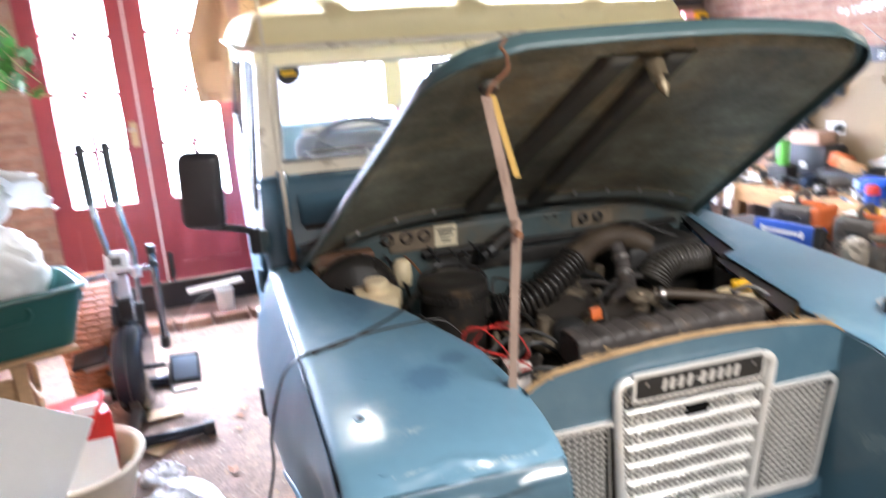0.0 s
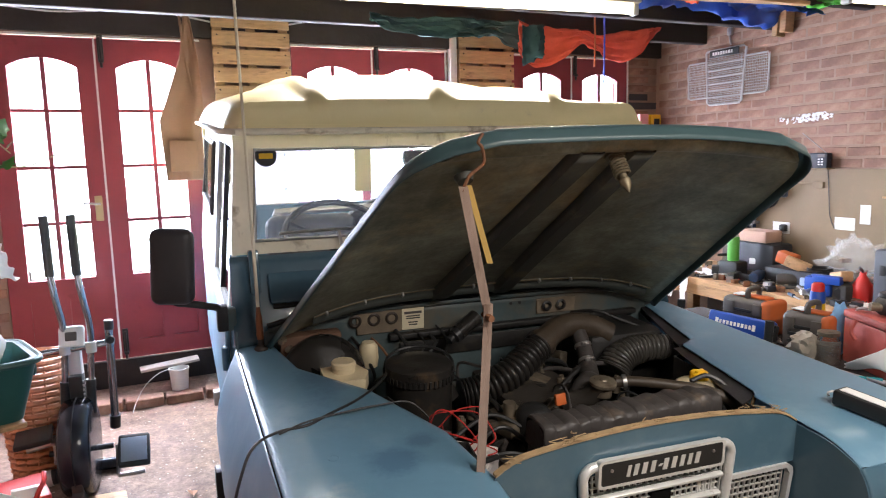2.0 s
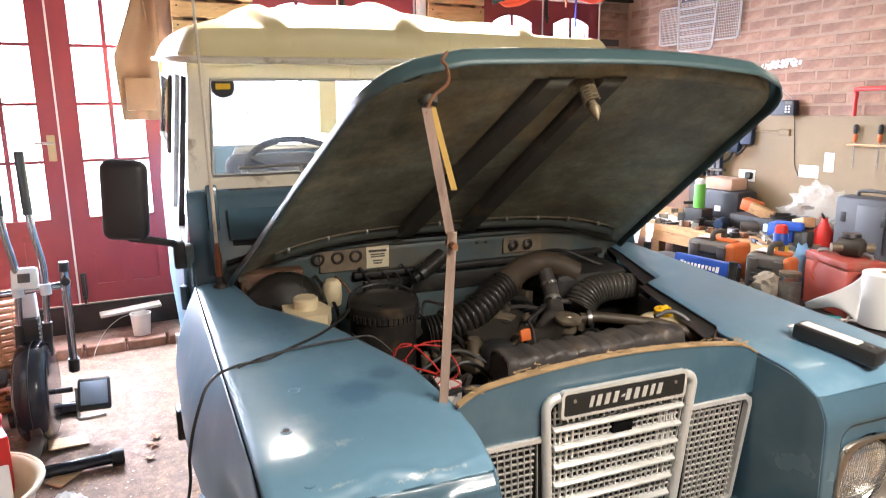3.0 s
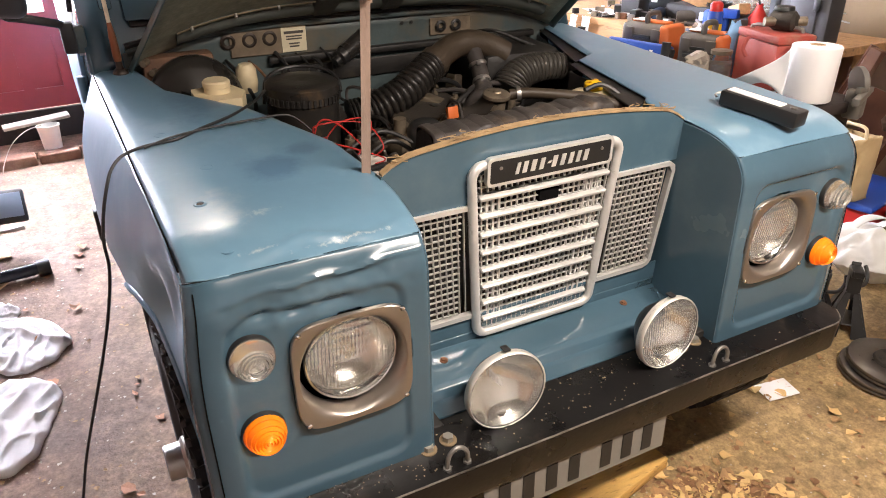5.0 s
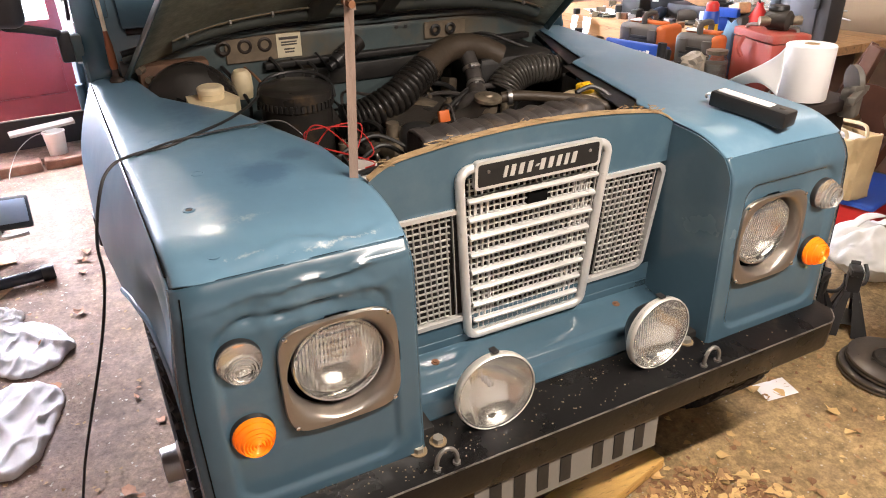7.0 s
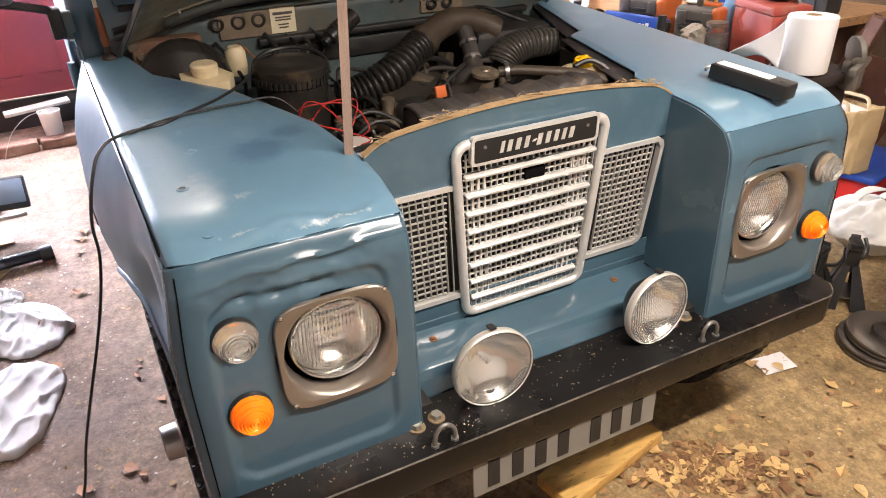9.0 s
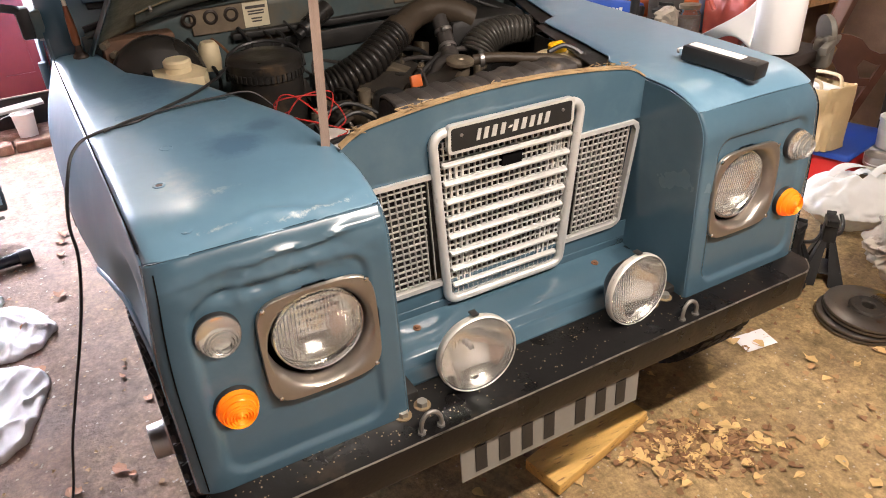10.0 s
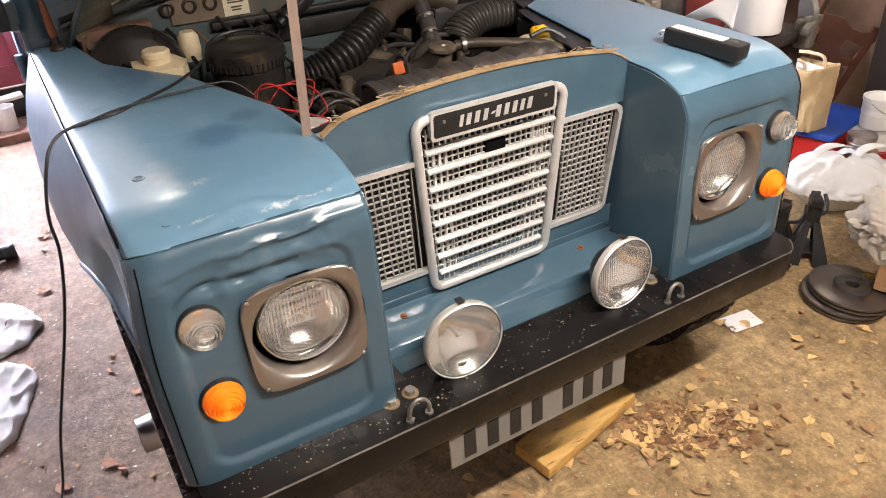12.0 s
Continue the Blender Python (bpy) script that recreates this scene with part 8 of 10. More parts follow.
def ivy():
    """Trailing stems with lobed leaves."""
    root = thing("trailing_plant", (-1.95, 2.4, 1.9), "trailing green ivy hanging beside the door", "plant")
    stems = [[(-2.35, 2.45, 2.72), (-2.10, 2.42, 2.45), (-1.93, 2.40, 2.15), (-1.80, 2.40, 1.93), (-1.71, 2.38, 1.83)],
             [(-2.35, 2.45, 2.72), (-2.05, 2.44, 2.30), (-1.90, 2.42, 1.98), (-1.84, 2.40, 1.84)],
             [(-2.0, 2.40, 2.25), (-1.86, 2.36, 2.10), (-1.79, 2.36, 2.02)],
             [(-1.90, 2.40, 1.88), (-1.78, 2.40, 1.79), (-1.66, 2.40, 1.775), (-1.52, 2.40, 1.83)]]
    for s in stems:
        part("stem", Shape().tube(s, 0.003, 5, 6), LEAF_STEM, root)
    outline = [(0, -0.02), (0.35, -0.12), (0.62, 0.05), (0.45, 0.28), (0.72, 0.52), (0.36, 0.58), (0.0, 1.0), (-0.36, 0.58), (-0.72, 0.52), (-0.45, 0.28), (-0.62, 0.05), (-0.35, -0.12)]
    rnd = random.Random(5)
    mes = []
    for q in range(4):
        sh = Shape()
        vs = [(0, 0.35, 0.05)] + [(x + rnd.uniform(-0.06, 0.06), y + rnd.uniform(-0.05, 0.05), -0.12 * (abs(x) + abs(y - 0.35)) + rnd.uniform(-0.04, 0.04)) for x, y in outline]
        fs = [(0, i + 1, (i + 1) % 12 + 1) for i in range(12)]
        mes.append(mesh_of("leaf", sh.add(vs, fs), LEAF_MAT[q % 2], smooth=60))
    for k in range(46):
        s = stems[rnd.choice((0, 0, 0, 1, 1, 2, 3))]
        t = rnd.uniform(0.35, 1.0) if s is not stems[3] else rnd.uniform(0, 0.4)
        i = min(int(t * (len(s) - 1)), len(s) - 2)
        f = t * (len(s) - 1) - i
        p = Vector(s[i]).lerp(Vector(s[i + 1]), f) + Vector((rnd.uniform(-0.05, 0.05), rnd.uniform(-0.05, 0.05), rnd.uniform(-0.04, 0.04)))
        ob = new("leaf", mes[k % 4])
        sc = rnd.uniform(0.04, 0.075)
        ob.parent = root
        ob.matrix_parent_inverse = root.matrix_basis.inverted()
        ob.matrix_basis = Matrix.Translation(p) @ Euler((rnd.uniform(0.6, 2.0), rnd.uniform(-0.6, 0.6), rnd.uniform(-2.2, 1.2))).to_matrix().to_4x4() @ Matrix.Scale(sc, 4)


LEAF_STEM = plain("pale_stem", (0.35, 0.33, 0.18), 0.6)
LEAF_MAT = [mat("ivy_leaf", (0.06, 0.20, 0.03), 0.4, var=0.3, scale=2, bump=0.1), mat("ivy_leaf_dark", (0.03, 0.10, 0.022), 0.4, var=0.3, scale=2, bump=0.1)]
ivy()


# ---- on the floor by the car ----
def rag(c, sx, sy, turn, seed, label):
    R = pose(c[0], c[1], 0, 0, 0, turn)

    def f(u, v):
        a, b = 2 * u - 1, 2 * v - 1
        x, y = a * math.sqrt(1 - 0.42 * b * b), b * math.sqrt(1 - 0.42 * a * a)
        edge = 1 + 0.14 * noise.noise((x * 1.3 + seed, y * 1.3, seed)) + 0.03 * noise.noise((x * 5 + seed, y * 5, 3)) + 0.05 * noise.noise((x * 3 + seed, y * 3, 8))
        p = R @ Vector((x * sx / 2 * edge, y * sy / 2 * edge, 0))
        fold = 1 - abs(noise.noise((x * 1.1 + 0.7 * y + seed, y * 0.7, 1.5)) * 2.2)
        h = 0.010 + 0.013 * max(0.0, fold) ** 3 + 0.006 * noise.noise((x * 2.2 + seed, y * 2.2, 2)) + 0.003 * noise.noise((x * 7, y * 7, seed)) + 0.0015 * noise.noise((x * 19, y * 19, seed))
        h += 0.012 * max(0.0, 1 - 3.2 * abs(noise.noise((x * 1.7 - y + seed, y * 1.5 + seed, 4)))) ** 2
        rim = 1 - max(abs(a), abs(b))
        h = max(0.004, h) * min(1, rim * 9) ** 0.5
        return (p.x, p.y, floor_z(p.y) + 0.003 + h)
    return single("rag", Shape().grid(f, 56, 56), RAG, label, "rag", "rags on the floor", thick=0.005, smooth=60)


rag((-1.33, 1.66), 0.29, 0.36, 28, 1.0, "grubby white towel crumpled on the floor")
rag((-1.39, 1.22), 0.34, 0.46, -10, 6.0, "grubby white towel spread with folds on the floor")
rag((-1.43, 1.90), 0.17, 0.17, -30, 9.0, "small grubby white rag on the floor")


def lead():
    """Black lead from the engine bay over the wing and down to the floor."""
    pts = [(-0.47, 0.86, 1.06), (-0.455, 0.80, 1.105), (-0.50, 0.735, 1.102), (-0.575, 0.665, 1.098), (-0.66, 0.605, 1.098), (-0.72, 0.565, 1.096)]
    w = [car_frame(p) for p in pts]
    w += [(-0.803, 0.55, 1.131), (-0.851, 0.52, 1.128), (-0.879, 0.50, 1.110), (-0.896, 0.48, 1.081), (-0.915, 0.47, 1.027), (-0.928, 0.47, 0.965), (-0.932, 0.48, 0.893), (-0.955, 0.50, 0.789), (-0.992, 0.52, 0.665), (-1.049, 0.55, 0.496), (-1.10, 0.58, 0.34), (-1.150, 0.61, 0.16), (-1.20, 0.64, floor_z(0.64) + 0.02), (-1.25, 0.62, floor_z(0.62) + 0.008), (-1.32, 0.50, floor_z(0.50) + 0.008)]
    single("black_lead", Shape().tube(w, 0.0036, 8, 8), BLACK, "black electric lead hanging over the wing", "cable", "black leads")
    pts = [(-0.40, 0.60, 1.05), (-0.45, 0.615, 1.095), (-0.53, 0.615, 1.098), (-0.62, 0.60, 1.100), (-0.72, 0.575, 1.100), (-0.79, 0.535, 1.098)]
    single("black_lead", Shape().tube([car_frame(p) for p in pts], 0.0025, 8, 8), BLACK, "thin black lead lying over the wing", "cable", "black leads")
    part("wing_step_block", Shape().box((-0.905, 1.27, 0.60), (0.03, 0.06, 0.11), bev=0.008), BLACK, CAR, "black rubber block on the sill", CARW)


lead()


# ---- right wall: boards and what hangs there ----
def right_wall_things():
    bd = thing("wall_board", right_frame(2.2, 0.85, 0.01), "tan hardboard panel screwed to the brick wall over the bench", "board", kind="structure")
    part("board_sheet", Shape().prism([right_frame(0.2, 0.82, 0.014), right_frame(3.30, 0.82, 0.014), right_frame(3.30, 1.615, 0.014), right_frame(0.2, 1.615, 0.014)], (-0.010, 0, 0)), BOARD, bd, smooth=0)
    part("board_cap", Shape().prism([right_frame(0.2, 1.605, 0.026), right_frame(3.30, 1.605, 0.026), right_frame(3.30, 1.622, 0.026), right_frame(0.2, 1.622, 0.026)], (-0.018, 0, 0)), BOARD, bd, smooth=0)
    part("wood_edge", Shape().prism([right_frame(3.29, 0.82, 0.03), right_frame(3.33, 0.82, 0.03), right_frame(3.33, 1.60, 0.03), right_frame(3.29, 1.60, 0.03)], (-0.03, 0, 0)), WOOD, bd, "raw wood edge batten", smooth=0)
    # the spare grille hung on the bricks
    g = thing("spare_grille", right_frame(3.45, 2.13, 0.02), "old silver car grille hung on the brick wall", "grille")

    def wire(pts, r, nm="frame_wire"):
        part(nm, Shape().tube([right_frame(y, z, 0.03) for y, z in pts], r, 8, 0), SILVER_OLD, g)
    centre = [(3.645, 2.545), (3.62, 2.555), (3.275, 2.555), (3.25, 2.54), (3.285, 2.15), (3.305, 2.13), (3.60, 2.13), (3.625, 2.15), (3.645, 2.545)]
    wire(centre, 0.009)
    for a, b in ((3.645, 3.845), (3.255, 3.035)):
        s = 1 if b > a else -1
        wire([(a, 2.475), (b - s * 0.02, 2.475), (b, 2.455), (b - s * 0.015, 2.205), (b - s * 0.035, 2.19), (a - s * 0.012, 2.19)], 0.007)
        mesh = Shape()
        for i in range(15):
            t = i / 14
            y = a + (b - a) * t
            mesh.cyl(right_frame(y, 2.19, 0.028), right_frame(y, 2.475, 0.028), 0.0022, n=4, caps=False)
            z = 2.195 + 0.28 * t
            mesh.cyl(right_frame(a, z, 0.03), right_frame(b - s * 0.01, z, 0.03), 0.0022, n=4, caps=False)
        part("side_mesh", mesh, SILVER_OLD, g, "fine wire mesh", smooth=0)
    for i in range(6):
        z = 2.19 + 0.052 * i
        q = 0.012 + 0.03 * (0.4 - (z - 2.13)) / 0.42
        part("slat", Shape().tube([right_frame(3.625 - 0.0, z, 0.034), right_frame(3.27 + 0.02 * (1 - i / 6), z, 0.034)], 0.006, 8, 0), SILVER_OLD, g)
    mesh = Shape()
    for i in range(25):
        y = 3.285 + 0.34 * i / 24
        mesh.cyl(right_frame(y, 2.14, 0.024), right_frame(y, 2.50, 0.024), 0.0018, n=4, caps=False)
    for i in range(28):
        z = 2.14 + 0.36 * i / 27
        mesh.cyl(right_frame(3.285, z, 0.026), right_frame(3.63, z, 0.026), 0.0018, n=4, caps=False)
    part("centre_mesh", mesh, SILVER_OLD, g, "fine wire mesh", smooth=0)
    bp = part("badge", Shape().box(right_frame(3.45, 2.525, 0.045), (0.014, 0.29, 0.055), (0, 0, 5), 0.005), BLACK, g, "dark badge with pale bars")
    for i in range(8):
        part("badge_bar", Shape().box(right_frame(3.55 - 0.026 * i, 2.525, 0.054), (0.004, 0.017, 0.024), (0, 0, 5)), WHITE, bp)
    # radio on the top of the board
    r = thing("radio", right_frame(2.61, 1.63, 0.05), "small black portable radio on the wall board ledge", "radio")
    part("radio_body", Shape().box(right_frame(2.615, 1.678, 0.045), (0.055, 0.20, 0.105), (0, 0, 5), 0.008), plain("blue_black_plastic", (0.02, 0.024, 0.035), 0.4), r)
    part("display", Shape().box(right_frame(2.555, 1.712, 0.074), (0.004, 0.055, 0.022), (0, 0, 5)), TOOL_GREY, r, "small grey display")
    for i in range(3):
        for j in range(2):
            part("button", Shape().box(right_frame(2.573 - 0.024 * j, 1.688 - 0.018 * i, 0.075), (0.005, 0.016, 0.010), (0, 0, 5), 0.002, 1), WHITE, r)
    part("aerial", Shape().cyl(right_frame(2.545, 1.73, 0.04), right_frame(2.74, 1.87, 0.03), 0.003, n=6), STEEL, r, "thin telescopic aerial")
    part("shelf_bracket", Shape().box(right_frame(2.62, 1.622, 0.045), (0.08, 0.24, 0.012), (0, 0, 5), 0.002, 1), BOARD, r)
    single("black_cylinder", Shape().lathe([(0.0, 0), (0.045, 0), (0.048, 0.005), (0.048, 0.10), (0.040, 0.108), (0, 0.108)], right_frame(3.055, 1.745, 0.06), (0, 0, 1), 20).box(right_frame(3.055, 1.738, 0.04), (0.10, 0.12, 0.012), (0, 0, 5)), BLACK, "black cylindrical speaker on a small wall shelf", "speaker")
    # sockets, switch, papers
    def plate(nm, y, z, w, h, material, lab, cat):
        root = thing(nm, right_frame(y, z, 0.02), lab, cat)
        part("plate", Shape().box(right_frame(y, z, 0.020), (0.012, w, h), (0, 0, 5), 0.004, 1), material, root)
        return root
    s1 = plate("wall_socket", 2.89, 1.19, 0.150, 0.088, WHITE, "white double wall socket with a black plug", "socket")
    part("plug", Shape().box(right_frame(2.855, 1.192, 0.045), (0.04, 0.05, 0.052), (0, 0, 5), 0.010), BLACK, s1, "black plug")
    part("flex", Shape().tube([right_frame(2.855, 1.17, 0.06), right_frame(2.855, 1.09, 0.065), right_frame(2.865, 1.0, 0.06), right_frame(2.90, 0.92, 0.08)], 0.006, 6, 5), BLACK, s1)
    s2 = plate("wall_socket", 2.40, 1.255, 0.150, 0.088, WHITE, "white double wall socket on the tan board", "socket")
    for dy in (-0.036, 0.036):
        part("switch", Shape().box(right_frame(2.40 + dy, 1.272, 0.028), (0.006, 0.018, 0.024), (0, 0, 5), 0.002, 1), WHITE, s2)
    plate("fuse_switch", 2.26, 1.325, 0.075, 0.13, WHITE, "white switched outlet on the tan board", "switch")
    single("pinned_note", Shape().box(right_frame(2.02, 1.26, 0.018), (0.002, 0.09, 0.12), (3, 0, 5)), PAPER, "small white note pinned on the board", "note", "pinned notes")
    single("conduit_batten", Shape().box(right_frame(2.80, 1.515, 0.028), (0.014, 0.36, 0.016), (0, 0, 5), 0.003, 1).box(right_frame(2.60, 1.51, 0.03), (0.02, 0.085, 0.045), (0, 0, 5), 0.003, 1), BOARD, "tan wooden batten on the board", "batten")
    single("hanging_flex", Shape().tube([right_frame(2.52, 1.63, 0.05), right_frame(2.515, 1.45, 0.035), right_frame(2.50, 1.30, 0.035), right_frame(2.46, 1.22, 0.04)], 0.003, 6, 6), BLACK, "thin black flex hanging down the board", "cable")
    # blue cordless tools hung on the board
    for y, z in ((2.99, 1.43), (2.88, 1.49)):
        t = thing("hung_tool", right_frame(y, z, 0.06), "dark blue hand tool hung on the board", "tool", "hung tools")
        part("tool_body", Shape().box(right_frame(y, z, 0.05), (0.06, 0.09, 0.15), (0, 8, 12), 0.014), TOOL_BLUE, t)
        part("tool_knob", Shape().box(right_frame(y + 0.01, z + 0.07, 0.06), (0.035, 0.03, 0.03), bev=0.008), YELLOW, t, "yellow knob")
        part("tool_arm", Shape().tube([right_frame(y, z - 0.05, 0.06), right_frame(y + 0.03, z - 0.12, 0.07), right_frame(y + 0.08, z - 0.15, 0.07)], 0.010, 8, 4), BLACK, t)
    # shelf with screwdrivers
    ts = thing("tool_rack", right_frame(1.76, 1.46, 0.03), "narrow wooden rack of screwdrivers on the board", "tool rack")
    part("rack_strip", Shape().box(right_frame(1.76, 1.445, 0.04), (0.05, 0.75, 0.014), (0, 0, 5), 0.003, 1), WOOD_Y, ts)
    for k, y in enumerate((2.09, 1.935, 1.79, 1.64, 1.50)):
        sd = thing("screwdriver", right_frame(y, 1.45, 0.045), "orange and black handled screwdriver in a wall rack", "screwdriver", "screwdrivers in the rack")
        part("grip", Shape().lathe([(0.006, 0), (0.013, 0.012), (0.014, 0.045), (0.012, 0.055)], right_frame(y, 1.462, 0.045), (0, 0, 1), 10), TOOL_ORANGE, sd, "orange grip")
        part("butt", Shape().lathe([(0.012, 0), (0.016, 0.015), (0.015, 0.05), (0.006, 0.06), (0, 0.06)], right_frame(y, 1.515, 0.045), (0, 0, 1), 10), BLACK, sd, "black butt")
        part("shaft", Shape().cyl(right_frame(y, 1.30, 0.045), right_frame(y, 1.465, 0.045), 0.003, n=6), STEEL, sd)
    saw = thing("hacksaw", right_frame(1.85, 1.62, 0.05), "red-framed saw hung on the wall", "saw")
    part("saw_frame", Shape().tube([right_frame(2.11, 1.625, 0.05), right_frame(2.105, 1.76, 0.05), right_frame(2.07, 1.79, 0.05), right_frame(1.53, 1.79, 0.05)], 0.014, 8, 3), RED, saw)
    def smear(u, v):
        return right_frame(2.95 - 0.42 * u, 1.935 + 0.06 * v + 0.02 * u, 0.010 + 0.002 * noise.noise((u * 20, v * 4, 1)))
    single("white_scuff", Shape().grid(smear, 90, 14, lambda u, v: noise.noise((u * 16, v * 3, 6)) + 0.35 * noise.noise((u * 40, v * 9, 2)) > 0.12 + 1.6 * (v - 0.5) ** 2 - 0.35 * (abs(u - 0.62) < 0.3)), PAPER, "smeared patch of white filler on the brick wall", "filler patch", kind="structure", thick=0.002)
    bx = thing("yellow_carton", back_frame(2.72, 1.98, 0.18), "small yellow and pink cartons on a wall shelf", "carton")
    part("carton", Shape().box(back_frame(2.76, 2.02, 0.20), (0.11, 0.06, 0.13), (0, 0, 8), 0.003, 1), YELLOW, bx)
    part("carton", Shape().box(back_frame(2.64, 2.03, 0.20), (0.09, 0.05, 0.12), (0, 0, 2), 0.003, 1), plain("pink_carton", (0.8, 0.35, 0.36), 0.6), bx, "pink carton")
    part("carton_label", Shape().box(back_frame(2.765, 2.02, 0.235), (0.06, 0.004, 0.06), (0, 0, 8)), BLACK, bx)
    part("ledge", Shape().box(back_frame(2.72, 1.945, 0.13), (0.36, 0.24, 0.02), (0, 0, BACK_TURN), 0.003, 1), WOOD_X, bx)


SILVER_OLD = plain("old_grille_silver", (0.5, 0.48, 0.47), 0.45, 0.3)
TOOL_BLUE = plain("dark_blue_tool", (0.02, 0.04, 0.085), 0.45)
right_wall_things()


# ---- workbench ----
BENCH_Z = 0.86


def bench():
    root = thing("workbench", (2.75, 2.5, floor_z(2.5)), "heavy softwood workbench against the brick wall", "workbench")
    for i in range(4):
        x0, x1 = 2.34 + 0.20 * i, 2.535 + 0.20 * i
        part("top_plank", Shape().prism([(x0 + 0.13, 1.35, BENCH_Z - 0.045), (x1 + 0.13, 1.35, BENCH_Z - 0.045), (x1 - 0.03, 3.75, BENCH_Z - 0.045), (x0 - 0.03, 3.75, BENCH_Z - 0.045)], (0, 0, 0.045)), WOOD_Y, root, smooth=0)
    part("front_rail", Shape().prism([(2.475, 1.35, BENCH_Z - 0.12), (2.515, 1.35, BENCH_Z - 0.12), (2.355, 3.75, BENCH_Z - 0.12), (2.315, 3.75, BENCH_Z - 0.12)], (0, 0, 0.072)), WOOD_Y, root, smooth=0)
    for y in (1.45, 2.55, 3.65):
        for x in (2.42, 3.0):
            part("leg", Shape().box((x - 0.07 * (y - 2.5), y, (BENCH_Z - 0.05 + floor_z(y)) / 2), (0.075, 0.075, BENCH_Z - 0.05 - floor_z(y)), bev=0.004, seg=1), WOOD, root)
    part("lower_shelf", Shape().box((2.72, 2.5, 0.42), (0.55, 2.2, 0.025), (0, 0, 4), 0.003, 1), WOOD_Y, root)


bench()
BX = lambda y: 2.58 - 0.067 * (y - 2.55)


def jumble_box(nm, x, y, z, s, turn, material, lab, cat, tilt=0.0, grp=""):
    return single(nm, Shape().box((x, y, z + s[2] / 2), s, (tilt, 0, turn), min(s) * 0.12, 2), material, lab, cat, grp)


def spray_can(x, y, z, h, r, body, cap, lab, band=None):
    c = thing("spray_can", (x, y, z), lab, "can")
    part("can_body", Shape().lathe([(0, 0), (r, 0), (r, h * 0.78), (r * 0.75, h * 0.84), (r * 0.5, h * 0.85)], (x, y, z), (0, 0, 1), 20), body, c)
    part("can_cap", Shape().lathe([(r * 0.85, h * 0.80), (r * 0.85, h * 0.95), (r * 0.6, h), (0, h)], (x, y, z), (0, 0, 1), 20), cap, c)
    if band:
        part("can_band", Shape().lathe([(r * 1.015, h * 0.2), (r * 1.02, h * 0.21), (r * 1.02, h * 0.55), (r * 1.015, h * 0.56)], (x, y, z), (0, 0, 1), 20), band, c, "printed band")
    return c


def power_tool(x, y, z, turn, col, lab):
    M = pose(x, y, z, 0, 0, turn)
    t = thing("power_tool", M, lab, "power tool", "power tools on the bench")

    def w(sh):
        s2 = Shape()
        return s2.add(sh.v, sh.f, M)
    part("motor_body", w(Shape().lathe([(0.0, -0.10), (0.03, -0.10), (0.038, -0.07), (0.038, 0.03), (0.03, 0.06), (0.022, 0.08), (0.02, 0.12), (0, 0.12)], (0, 0, 0.045), (1, 0, 0), 16)), col, t)
    part("handle", w(Shape().box((-0.05, 0.055, 0.035), (0.04, 0.13, 0.045), (0, 0, -12), 0.014)), BLACK, t, "black grip")
    part("battery_pack", w(Shape().box((-0.06, 0.135, 0.036), (0.10, 0.05, 0.068), (0, 0, -12), 0.010)), BLACK, t)
    part("chuck", w(Shape().lathe([(0.018, 0.12), (0.022, 0.13), (0.020, 0.155), (0.008, 0.17), (0.004, 0.22)], (0, 0, 0.045), (1, 0, 0), 12)), STEEL, t)
    return t


def coil(x, y, z, r, material, lab, n=3):
    sh = Shape()
    pts = [(x + (r + 0.006 * math.sin(k * 1.7)) * math.cos(k * 0.42), y + 0.8 * r * math.sin(k * 0.42), z + 0.006 + 0.0045 * (k / 15) + 0.003 * math.sin(k)) for k in range(15 * n)]
    return single("cable_coil", sh.tube(pts, 0.005, 6, 2), material, lab, "cable", "loose cables on the bench")


